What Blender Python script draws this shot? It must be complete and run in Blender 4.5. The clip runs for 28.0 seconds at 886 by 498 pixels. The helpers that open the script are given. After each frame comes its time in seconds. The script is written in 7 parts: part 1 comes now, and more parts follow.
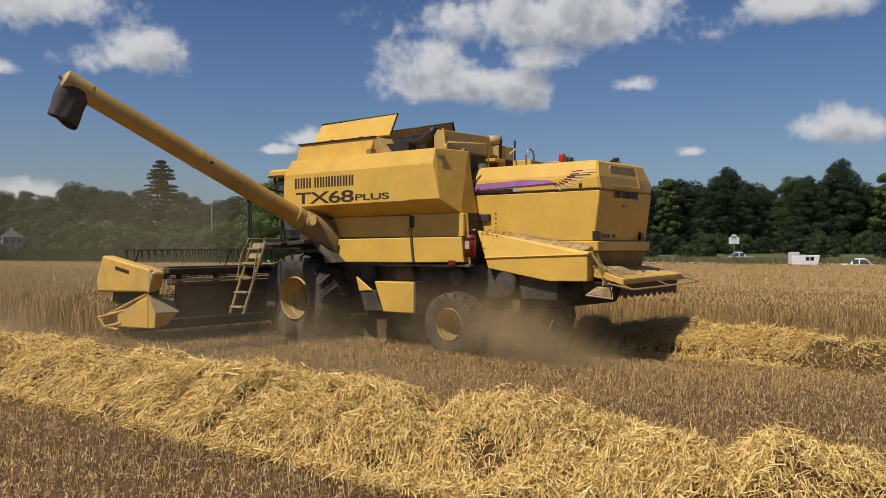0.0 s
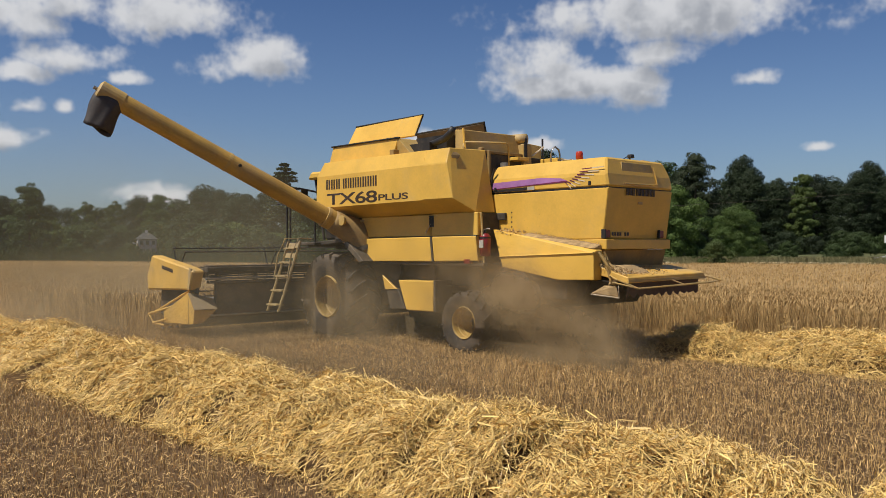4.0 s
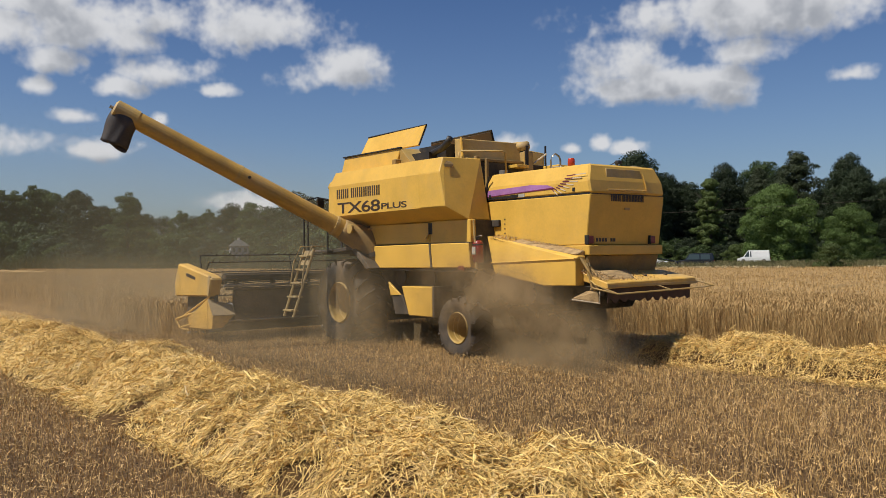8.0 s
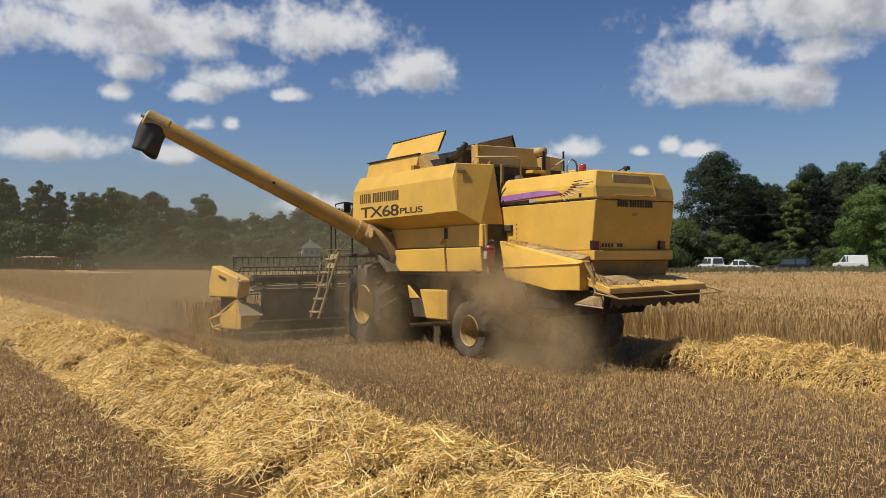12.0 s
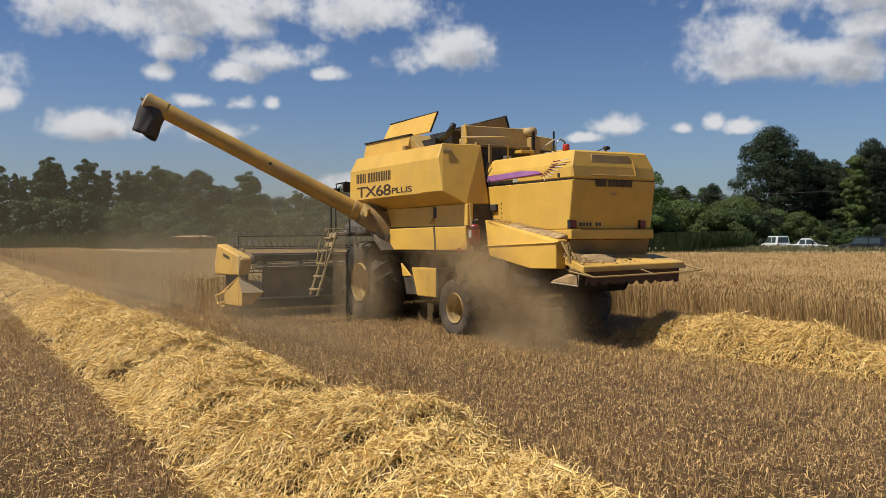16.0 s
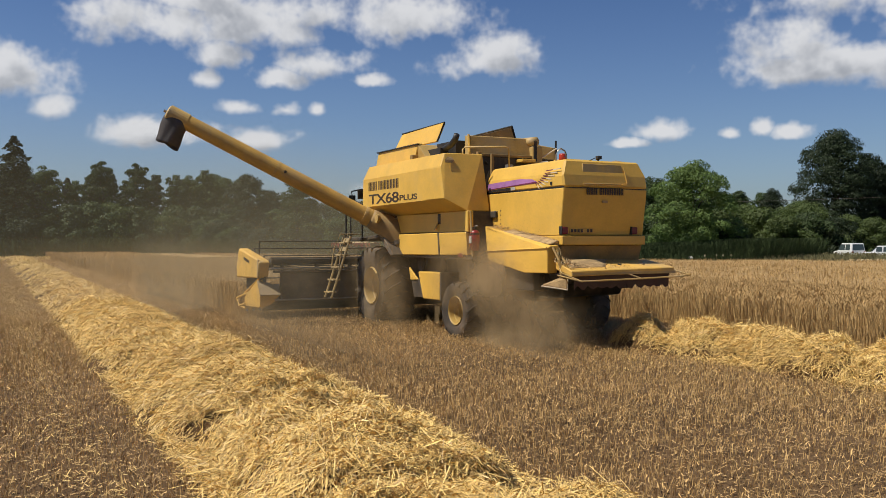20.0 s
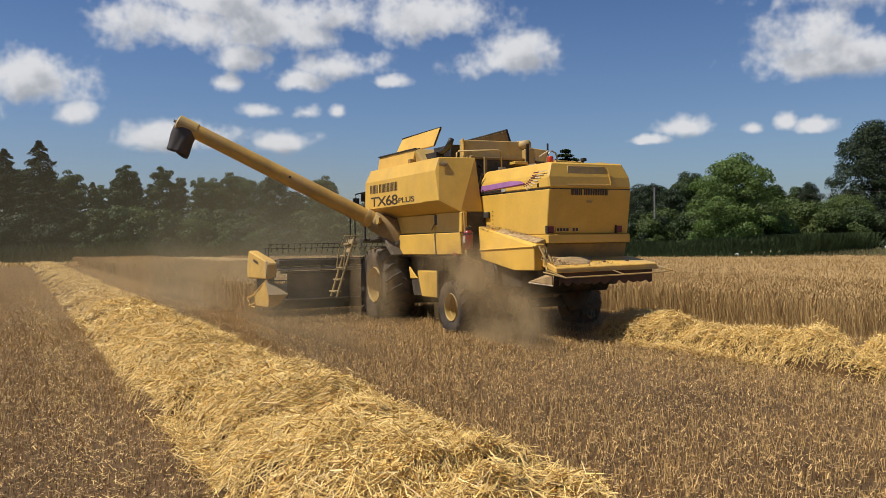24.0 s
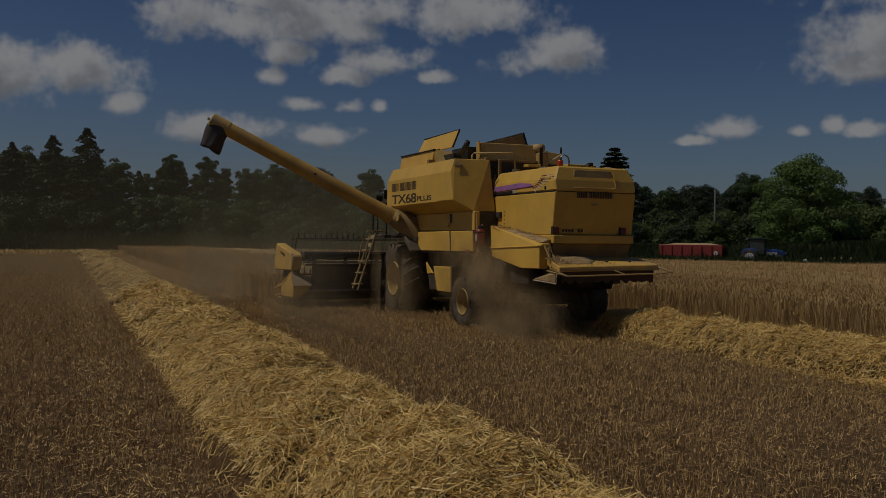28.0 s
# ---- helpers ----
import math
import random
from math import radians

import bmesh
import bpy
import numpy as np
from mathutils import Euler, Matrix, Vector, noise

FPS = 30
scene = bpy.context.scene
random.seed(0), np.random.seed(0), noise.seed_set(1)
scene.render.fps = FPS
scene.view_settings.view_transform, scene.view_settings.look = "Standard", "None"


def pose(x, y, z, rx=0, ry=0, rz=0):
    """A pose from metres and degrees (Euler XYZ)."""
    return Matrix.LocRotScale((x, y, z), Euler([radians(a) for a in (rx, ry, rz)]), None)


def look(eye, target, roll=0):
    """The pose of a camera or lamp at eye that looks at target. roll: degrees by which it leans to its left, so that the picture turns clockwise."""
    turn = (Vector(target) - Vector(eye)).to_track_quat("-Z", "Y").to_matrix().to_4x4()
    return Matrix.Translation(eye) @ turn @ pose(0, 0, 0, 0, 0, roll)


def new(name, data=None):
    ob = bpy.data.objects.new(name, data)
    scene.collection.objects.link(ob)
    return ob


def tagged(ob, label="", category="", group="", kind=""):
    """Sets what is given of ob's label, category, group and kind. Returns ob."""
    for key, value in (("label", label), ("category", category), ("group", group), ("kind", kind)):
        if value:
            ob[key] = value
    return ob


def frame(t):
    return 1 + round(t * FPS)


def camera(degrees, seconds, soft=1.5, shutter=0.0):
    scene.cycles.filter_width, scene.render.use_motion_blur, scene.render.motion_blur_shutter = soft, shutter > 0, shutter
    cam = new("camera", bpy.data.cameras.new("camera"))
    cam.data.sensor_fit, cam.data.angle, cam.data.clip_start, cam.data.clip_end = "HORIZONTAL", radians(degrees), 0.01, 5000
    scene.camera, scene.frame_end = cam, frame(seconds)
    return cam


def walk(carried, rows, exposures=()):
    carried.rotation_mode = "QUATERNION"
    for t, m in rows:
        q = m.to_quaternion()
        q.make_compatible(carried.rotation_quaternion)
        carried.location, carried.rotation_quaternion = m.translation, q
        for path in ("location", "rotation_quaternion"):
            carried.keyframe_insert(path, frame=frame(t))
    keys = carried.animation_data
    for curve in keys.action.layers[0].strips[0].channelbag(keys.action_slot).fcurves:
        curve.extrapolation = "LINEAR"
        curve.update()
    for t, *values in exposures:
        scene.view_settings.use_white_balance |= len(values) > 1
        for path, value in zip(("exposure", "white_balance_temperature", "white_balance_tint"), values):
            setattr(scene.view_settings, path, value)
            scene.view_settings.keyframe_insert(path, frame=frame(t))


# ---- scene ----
EXPOSURES = [(0.0, -0.06), (1.0, 0.05), (2.0, 0.04), (8.0, 0.08), (20.0, 0.14), (27.0, 0.17), (27.2, 0.03), (27.5, -0.46), (28.0, -1.76)]
# ---- the camera and its walk ----
cam = camera(54.13, 28.0, soft=0.8)
PATH = [
    (0.0, pose(0.000, -0.000, 1.928, 89.77, 0.06, -50.48)),
    (0.5, pose(0.098, 0.394, 1.911, 89.74, 0.13, -49.61)),
    (1.0, pose(0.279, 0.763, 1.921, 89.66, 0.15, -48.44)),
    (1.5, pose(0.385, 1.148, 1.913, 89.58, 0.06, -47.20)),
    (2.0, pose(0.510, 1.526, 1.918, 89.50, -0.07, -46.02)),
    (2.5, pose(0.686, 1.899, 1.909, 89.43, 0.03, -45.15)),
    (3.0, pose(0.788, 2.319, 1.895, 89.39, 0.10, -44.37)),
    (3.5, pose(0.893, 2.690, 1.903, 89.60, 0.17, -43.62)),
    (5.5, pose(1.518, 4.130, 1.874, 89.95, 0.44, -41.73)),
    (6.0, pose(1.621, 4.497, 1.881, 89.66, 0.44, -41.27)),
    (6.5, pose(1.662, 4.889, 1.920, 89.62, 0.52, -40.49)),
    (7.0, pose(1.766, 5.246, 1.913, 89.71, 0.65, -39.38)),
    (7.5, pose(1.888, 5.569, 1.918, 89.96, 0.77, -38.34)),
    (8.0, pose(1.963, 5.982, 1.915, 90.21, 0.70, -37.47)),
    (8.5, pose(2.097, 6.360, 1.900, 90.37, 0.53, -36.78)),
    (9.0, pose(2.271, 6.723, 1.919, 90.58, 0.41, -36.24)),
    (9.5, pose(2.324, 7.120, 1.911, 90.80, 0.23, -35.66)),
    (10.0, pose(2.404, 7.554, 1.920, 90.84, 0.20, -35.23)),
    (10.5, pose(2.502, 7.964, 1.936, 90.83, 0.36, -34.76)),
    (11.0, pose(2.491, 8.426, 1.923, 90.77, 0.36, -34.32)),
    (11.5, pose(2.474, 8.849, 1.926, 90.58, 0.32, -33.74)),
    (12.0, pose(2.542, 9.321, 1.929, 90.44, 0.38, -33.13)),
    (12.5, pose(2.568, 9.744, 1.910, 90.30, 0.37, -32.55)),
    (14.5, pose(2.886, 11.558, 1.961, 90.00, 0.92, -31.37)),
    (15.0, pose(3.017, 11.983, 1.925, 89.62, 0.73, -31.12)),
    (15.5, pose(3.122, 12.411, 1.911, 89.27, 0.52, -30.84)),
    (16.0, pose(3.162, 12.877, 1.929, 89.04, 0.36, -30.53)),
    (16.5, pose(3.237, 13.321, 1.912, 89.01, 0.38, -30.18)),
    (17.0, pose(3.260, 13.729, 1.912, 89.09, 0.56, -29.82)),
    (17.5, pose(3.212, 14.177, 1.912, 89.17, 0.57, -29.50)),
    (18.0, pose(3.239, 14.558, 1.901, 89.22, 0.62, -29.13)),
    (18.5, pose(3.325, 14.968, 1.918, 89.31, 0.50, -28.83)),
    (19.0, pose(3.339, 15.411, 1.911, 89.40, 0.42, -28.47)),
    (19.5, pose(3.383, 15.849, 1.915, 89.42, 0.32, -28.13)),
    (20.0, pose(3.468, 16.275, 1.924, 89.42, 0.13, -27.69)),
    (20.5, pose(3.491, 16.701, 1.907, 89.47, 0.08, -27.26)),
    (21.0, pose(3.527, 17.159, 1.914, 89.51, 0.01, -26.92)),
    (21.5, pose(3.584, 17.547, 1.936, 89.61, 0.20, -26.68)),
    (23.5, pose(3.525, 19.118, 1.911, 89.71, 0.87, -26.16)),
    (24.0, pose(3.558, 19.527, 1.925, 89.42, 0.89, -26.27)),
    (24.5, pose(3.630, 19.893, 1.932, 89.08, 0.82, -26.33)),
    (25.0, pose(3.618, 20.278, 1.931, 88.84, 0.68, -26.32)),
    (25.5, pose(3.609, 20.690, 1.935, 88.71, 0.46, -26.09)),
    (26.0, pose(3.677, 21.120, 1.956, 88.70, 0.29, -25.61)),
    (26.5, pose(3.658, 21.567, 1.936, 88.76, 0.06, -25.05)),
    (27.0, pose(3.641, 21.973, 1.941, 88.90, -0.17, -24.45)),
    (27.5, pose(3.655, 22.381, 1.947, 89.10, -0.34, -23.88)),
    (28.0, pose(3.640, 22.791, 1.937, 89.21, -0.54, -23.72)),
]
walk(cam, PATH, EXPOSURES)

# ---- world and sun ----
SUN_TO = Vector((-0.58, 0.13, 0.95)).normalized()
SUN_EL = math.asin(SUN_TO.z)
SUN_AZ = math.atan2(SUN_TO.x, SUN_TO.y)


class Nodes:
    """Small builder for shader trees."""

    def __init__(self, tree):
        self.tree = tree

    def add(self, kind, inputs=None):
        node = self.tree.nodes.new(kind)
        for key, value in (inputs or {}).items():
            if isinstance(value, bpy.types.NodeSocket):
                self.tree.links.new(value, node.inputs[key])
            else:
                node.inputs[key].default_value = value
        return node

    def math(self, op, a, b=0.0):
        node = self.add("ShaderNodeMath", {0: a, 1: b})
        node.operation = op
        return node.outputs[0]

    def mix(self, fac, a, b, blend="MIX"):
        node = self.tree.nodes.new("ShaderNodeMix")
        node.data_type, node.blend_type = "RGBA", blend
        for index, value in ((0, fac), (6, a), (7, b)):
            if isinstance(value, bpy.types.NodeSocket):
                self.tree.links.new(value, node.inputs[index])
            else:
                node.inputs[index].default_value = value if index == 0 else (*value, 1.0)
        return node.outputs[2]

    def ramp(self, value, low, high):
        node = self.add("ShaderNodeMapRange", {"Value": value, "From Min": low, "From Max": high})
        node.interpolation_type = "SMOOTHSTEP"
        return node.outputs[0]

    def noise(self, vector, scale, detail=4.0, rough=0.55):
        return self.add("ShaderNodeTexNoise", {"Vector": vector, "Scale": scale, "Detail": detail, "Roughness": rough}).outputs[0]


def build_world():
    world = bpy.data.worlds.new("world")
    scene.world = world
    world.use_nodes = True
    n = Nodes(world.node_tree)
    back = world.node_tree.nodes["Background"]
    sky = n.add("ShaderNodeTexSky")
    sky.sky_type, sky.sun_disc, sky.sun_elevation, sky.sun_rotation = "NISHITA", False, SUN_EL, SUN_AZ
    sky.air_density, sky.dust_density, sky.ozone_density = 1.0, 1.0, 2.0
    way = n.add("ShaderNodeTexCoord").outputs["Generated"]
    sep = n.add("ShaderNodeSeparateXYZ", {0: way})
    az = n.math("MULTIPLY", n.math("ARCTAN2", sep.outputs[0], sep.outputs[1]), 180 / math.pi)
    el = n.math("MULTIPLY", n.math("ARCSINE", sep.outputs[2]), 180 / math.pi)
    here = n.add("ShaderNodeCombineXYZ", {0: az, 1: el}).outputs[0]
    warp = n.add("ShaderNodeTexNoise", {"Vector": here, "Scale": 0.26, "Detail": 3.0, "Roughness": 0.45})
    fine = n.add("ShaderNodeTexNoise", {"Vector": here, "Scale": 0.9, "Detail": 2.0, "Roughness": 0.45})
    small = n.noise(here, 2.4, 1.5, 0.4)
    higher = n.add("ShaderNodeCombineXYZ", {0: n.math("SUBTRACT", az, 0.6), 1: n.math("ADD", el, 0.9)}).outputs[0]
    warp_up = n.noise(higher, 0.26, 4.0, 0.5)
    # cumulus: bearing and height in degrees, half width and half height
    density, above = None, None
    for a, e, w, h in CLOUDS:
        w, h = (1.22 * w + 0.15, 1.22 * h + 0.1) if w > 2.0 else (1.1 * w, 1.1 * h)
        du = n.math("DIVIDE", n.math("SUBTRACT", az, a), w)
        dv = n.math("DIVIDE", n.math("SUBTRACT", el, e), h)
        low = n.math("MINIMUM", dv, 0.0)
        flat = n.math("MULTIPLY", du, du)
        q = n.math("ADD", flat, n.math("ADD", n.math("MULTIPLY", dv, dv), n.math("MULTIPLY", low, low)))
        one = n.math("MULTIPLY", n.math("SUBTRACT", 1.0, n.math("SQRT", q)), 1.6 if w > 4 else 1.25)
        dw = n.math("ADD", dv, 0.9 / h)
        over = n.math("SUBTRACT", 1.0, n.math("SQRT", n.math("ADD", flat, n.math("MULTIPLY", dw, dw))))
        density = one if density is None else n.math("MAXIMUM", density, one)
        above = over if above is None else n.math("MAXIMUM", above, over)
    # the rest of the sky carries the same broken cloud
    far = n.math("MULTIPLY", n.math("SUBTRACT", n.noise(way, 3.2, 4.0), 0.64), 4.0)
    away = n.ramp(n.math("MAXIMUM", n.math("ABSOLUTE", n.math("SUBTRACT", az, 38.0)), n.math("MULTIPLY", el, 1.9)), 52.0, 66.0)
    density = n.math("MAXIMUM", density, n.math("SUBTRACT", n.math("MULTIPLY", far, away), n.math("SUBTRACT", 1.0, away)))
    rough = n.math("ADD", n.math("MULTIPLY", n.math("SUBTRACT", warp.outputs[0], 0.5), 2.4), n.math("MULTIPLY", n.math("SUBTRACT", fine.outputs[0], 0.5), 1.25))
    rough = n.math("ADD", rough, n.math("MULTIPLY", n.math("SUBTRACT", small, 0.5), 0.5))
    amount = n.ramp(n.math("ADD", density, rough), -0.15, 1.0)
    amount = n.math("MULTIPLY", amount, n.ramp(density, -0.7, 0.0))
    cover = n.math("ADD", above, n.math("MULTIPLY", n.math("SUBTRACT", warp_up, 0.5), 2.6))
    lit = n.mix(n.math("MULTIPLY", n.ramp(cover, 0.20, 1.0), n.ramp(fine.outputs[0], 0.05, 0.6)), CLOUD_LIT, CLOUD_DARK)
    deep = n.mix(n.ramp(el, 0.0, 30.0), SKY_LOW, SKY_HIGH)
    tint = n.mix(1.0, sky.outputs[0], deep, "MULTIPLY")
    full = n.mix(n.math("MULTIPLY", amount, 0.96), tint, lit)
    world.node_tree.links.new(full, back.inputs[0])
    back.inputs[1].default_value = SKY_STRENGTH


SKY_STRENGTH = 0.060
SKY_LOW, SKY_HIGH = (1.0, 1.12, 1.36), (0.385, 0.615, 1.01)
CLOUD_LIT, CLOUD_DARK = (10.6, 10.7, 11.0), (5.6, 5.9, 6.5)
CLOUDS = [
    (49.5, 11.6, 2.8, 1.9), (51.2, 10.3, 6.1, 1.3), (55.4, 10.1, 2.2, 1.5), (58.0, 14.3, 9.2, 2.1), (56.9, 12.0, 2.4, 1.0), (62.8, 10.2, 1.4, 0.6), (66.4, 5.9, 0.8, 0.4), (75.3, 6.9, 3.0, 1.1), (73.1, 14.3, 3.8, 1.1),
    (42.0, 6.9, 1.6, 0.85), (39.9, 6.2, 1.2, 0.35), (46.0, 6.6, 0.55, 0.4), (47.9, 6.9, 0.7, 0.7), (49.6, 6.6, 1.25, 0.55), (30.4, 11.6, 2.9, 1.5), (24.9, 14.2, 4.9, 1.9), (15.0, 13.8, 4.4, 1.8), (9.8, 13.5, 4.8, 1.8),
    (13.3, 11.6, 1.9, 1.2), (16.8, 10.3, 1.9, 0.9), (20.0, 11.3, 2.8, 1.0), (22.9, 10.4, 1.5, 0.55), (12.5, 10.2, 1.0, 0.8), (20.0, 14.4, 2.6, 1.3), (17.6, 13.1, 2.3, 1.0), (11.6, 14.9, 4.2, 1.4), (9.2, 6.7, 3.3, 0.95), (15.8, 6.4, 2.1, 0.75), (14.5, 8.5, 1.4, 0.6), (17.5, 8.4, 1.1, 0.6), (19.4, 8.4, 0.65, 0.5),
    (0.9, 9.7, 3.2, 1.7), (3.4, 7.9, 1.4, 1.0), (-3.5, 9.2, 3.5, 2.0), (24.5, 3.2, 2.2, 0.7),
]
build_world()
sun = new("sun", bpy.data.lights.new("sun", "SUN"))
sun.data.energy, sun.data.angle, sun.data.color = 5.0, radians(0.6), (1.0, 0.93, 0.82)
sun.matrix_world = look(SUN_TO * 60, (0, 0, 0))

# ---- tools for meshes ----
def link(name, mesh, material, parent=None, label="", smooth=False):
    ob = new(name, mesh)
    if material is not None and not mesh.materials:
        mesh.materials.append(material)
    if smooth:
        mesh.shade_smooth()
    if parent is not None:
        ob.parent = parent
    if label:
        ob["label"] = label
    return ob


def part(name, bm, material, parent, label="", smooth=False):
    """Links a bmesh as one mesh object under a thing or a part."""
    mesh = bpy.data.meshes.new(name)
    bmesh.ops.recalc_face_normals(bm, faces=bm.faces)
    bm.to_mesh(mesh)
    bm.free()
    return link(name, mesh, material, parent, label, smooth)


def thing(name, label, category, m=None, group="", kind=""):
    ob = new(name)
    ob.empty_display_size = 0.3
    if m is not None:
        ob.matrix_basis = m
    return tagged(ob, label, category, group, kind)


def soup(name, verts, faces):
    """A mesh from arrays of corners and faces."""
    mesh = bpy.data.meshes.new(name)
    verts, faces = np.asarray(verts, np.float32), np.asarray(faces, np.int32)
    count, size = faces.shape
    mesh.vertices.add(len(verts))
    mesh.vertices.foreach_set("co", verts.ravel())
    mesh.loops.add(count * size)
    mesh.loops.foreach_set("vertex_index", faces.ravel())
    mesh.polygons.add(count)
    mesh.polygons.foreach_set("loop_start", np.arange(count, dtype=np.int32) * size)
    mesh.update(calc_edges=True)
    return mesh


def bevelled(bm, width, segments=1):
    if width:
        edges = [e for e in bm.edges if len(e.link_faces) == 2 and e.calc_face_angle(0) > 0.35]
        bmesh.ops.bevel(bm, geom=edges, offset=width, segments=segments, affect="EDGES", clamp_overlap=True)
    return bm


def hull(points, bevel=0.0, bm=None):
    """The convex body over the points."""
    bm = bm or bmesh.new()
    verts = [bm.verts.new(p) for p in points]
    out = bmesh.ops.convex_hull(bm, input=verts)
    loose = [v for v in out["geom_interior"] + out["geom_unused"] if isinstance(v, bmesh.types.BMVert) and v.is_valid]
    if loose:
        bmesh.ops.delete(bm, geom=list(set(loose)), context="VERTS")
    bmesh.ops.dissolve_limit(bm, angle_limit=0.02, verts=bm.verts[:], edges=bm.edges[:])
    return bevelled(bm, bevel)


def box(x0, x1, y0, y1, z0, z1, bevel=0.01):
    return hull([(x, y, z) for x in (x0, x1) for y in (y0, y1) for z in (z0, z1)], bevel)


def slab(profile, x0, x1, bevel=0.01):
    """A plate with the outline (y, z) between x0 and x1."""
    bm = bmesh.new()
    rows = [[bm.verts.new((x, y, z)) for y, z in profile] for x in (x0, x1)]
    bm.faces.new(rows[0])
    bm.faces.new(rows[1][::-1])
    n = len(profile)
    for i in range(n):
        bm.faces.new((rows[0][i], rows[1][i], rows[1][(i + 1) % n], rows[0][(i + 1) % n]))
    bmesh.ops.recalc_face_normals(bm, faces=bm.faces)
    return bevelled(bm, bevel)


def tube(path, radius, sides=10, bm=None, closed=True):
    """A round rod along the path; radius is one number or one for each point."""
    bm = bm or bmesh.new()
    path = [Vector(p) for p in path]
    radii = radius if isinstance(radius, (list, tuple)) else [radius] * len(path)
    rings = []
    for i, p in enumerate(path):
        ahead = (path[min(i + 1, len(path) - 1)] - path[max(i - 1, 0)]).normalized()
        side = ahead.cross(Vector((0, 0, 1)) if abs(ahead.z) < 0.9 else Vector((1, 0, 0))).normalized()
        up = side.cross(ahead)
        rings.append([bm.verts.new(p + radii[i] * (math.cos(a) * side + math.sin(a) * up)) for a in (2 * math.pi * k / sides for k in range(sides))])
    for r, s in zip(rings, rings[1:]):
        for k in range(sides):
            bm.faces.new((r[k], r[(k + 1) % sides], s[(k + 1) % sides], s[k]))
    if closed:
        bm.faces.new(rings[0][::-1])
        bm.faces.new(rings[-1])
    return bm


def lathe(profile, sides=32, axis="x", caps=True):
    """A turned body: profile of (along, radius)."""
    bm = bmesh.new()
    rings = []
    for along, r in profile:
        ring = []
        for k in range(sides):
            a = 2 * math.pi * k / sides
            c, s = r * math.cos(a), r * math.sin(a)
            ring.append(bm.verts.new((along, c, s) if axis == "x" else (c, s, along)))
        rings.append(ring)
    for r, s in zip(rings, rings[1:]):
        for k in range(sides):
            bm.faces.new((r[k], r[(k + 1) % sides], s[(k + 1) % sides], s[k]))
    for ring, flip in ((rings[0], 1), (rings[-1], -1)) if caps else ():
        bm.faces.new(ring[::flip])
    return bm


def merged(*parts):
    """One bmesh from several."""
    bm, mesh = parts[0], bpy.data.meshes.new("tmp")
    for other in parts[1:]:
        other.to_mesh(mesh)
        other.free()
        bm.from_mesh(mesh)
    bpy.data.meshes.remove(mesh)
    return bm


# ---- materials ----
def material(name, colour, rough=0.6, metal=0.0, vary=0.25, scale=3.0, dust=0.0, dust_colour=(0.2871, 0.2088, 0.1218), bump=0.0, bump_scale=60.0, island=0.0, obj=0.0, spec=0.5, grain=30.0):
    """Painted, rubber, straw or earth surface: colour with stains, grain, dust and fine relief."""
    mat = bpy.data.materials.new(name)
    mat.use_nodes = True
    tree = mat.node_tree
    bsdf = tree.nodes["Principled BSDF"]
    n = Nodes(tree)
    place = n.add("ShaderNodeTexCoord").outputs["Object"]
    stain = n.noise(place, scale, 6.0, 0.65)
    fine = n.noise(place, grain, 3.0, 0.6)
    dark = tuple(c * (1 - vary) for c in colour)
    light = tuple(min(1.0, c * (1 + vary * 0.6)) for c in colour)
    shade = n.mix(n.ramp(n.math("ADD", n.math("MULTIPLY", stain, 0.75), n.math("MULTIPLY", fine, 0.25)), 0.3, 0.7), dark, light)
    if island:
        shade = n.mix(island, shade, n.mix(n.add("ShaderNodeNewGeometry").outputs["Random Per Island"], tuple(c * 0.40 for c in colour), tuple(min(1.0, c * 1.42) for c in colour)))
    if obj:
        shade = n.mix(obj, shade, n.mix(n.add("ShaderNodeObjectInfo").outputs["Random"], tuple(c * 0.55 for c in colour), tuple(min(1.0, c * 1.5) for c in colour)))
    if dust:
        patch = n.ramp(n.noise(place, 1.6, 8.0, 0.7), 0.62 - dust * 0.4, 0.8)
        shade = n.mix(n.math("MULTIPLY", patch, min(1.0, dust * 1.3)), shade, dust_colour)
    tree.links.new(shade, bsdf.inputs["Base Color"])
    bsdf.inputs["Metallic"].default_value = metal
    bsdf.inputs["Specular IOR Level"].default_value = spec
    tree.links.new(n.math("ADD", rough - 0.1, n.math("MULTIPLY", stain, 0.2)), bsdf.inputs["Roughness"])
    if bump:
        relief = n.add("ShaderNodeBump", {"Height": n.noise(place, bump_scale, 5.0), "Strength": bump, "Distance": 0.02})
        tree.links.new(relief.outputs[0], bsdf.inputs["Normal"])
    return mat


PAINT = material("yellow_paint", (0.665, 0.40, 0.067), 0.42, vary=0.13, scale=2.0, dust=0.36, dust_colour=(0.50, 0.335, 0.12))
PAINT_DUSTY = material("dusty_yellow_paint", (0.4872, 0.3132, 0.0783), 0.65, vary=0.25, dust=0.75, dust_colour=(0.3654, 0.2784, 0.1653))
PAINT_PALE = material("pale_dusty_yellow_paint", (0.61, 0.365, 0.075), 0.6, vary=0.2, dust=0.5, dust_colour=(0.435, 0.3219, 0.1653))
AUGER = material("weathered_yellow_paint", (0.4785, 0.2871, 0.0609), 0.5, vary=0.25, scale=1.5, dust=0.55, dust_colour=(0.348, 0.2436, 0.1131))
LADDER = material("grimy_ladder_paint", (0.3306, 0.2349, 0.0957), 0.7, vary=0.3, dust=0.6, dust_colour=(0.2436, 0.1827, 0.1131))
# Grimy elbow tone; also paints shade onto the tail skirt and frame bars.
ELBOW = material("grimy_and_shaded_yellow_paint", (0.3132, 0.1914, 0.0522), 0.7, vary=0.35, dust=0.7, dust_colour=(0.174, 0.1261, 0.07395))
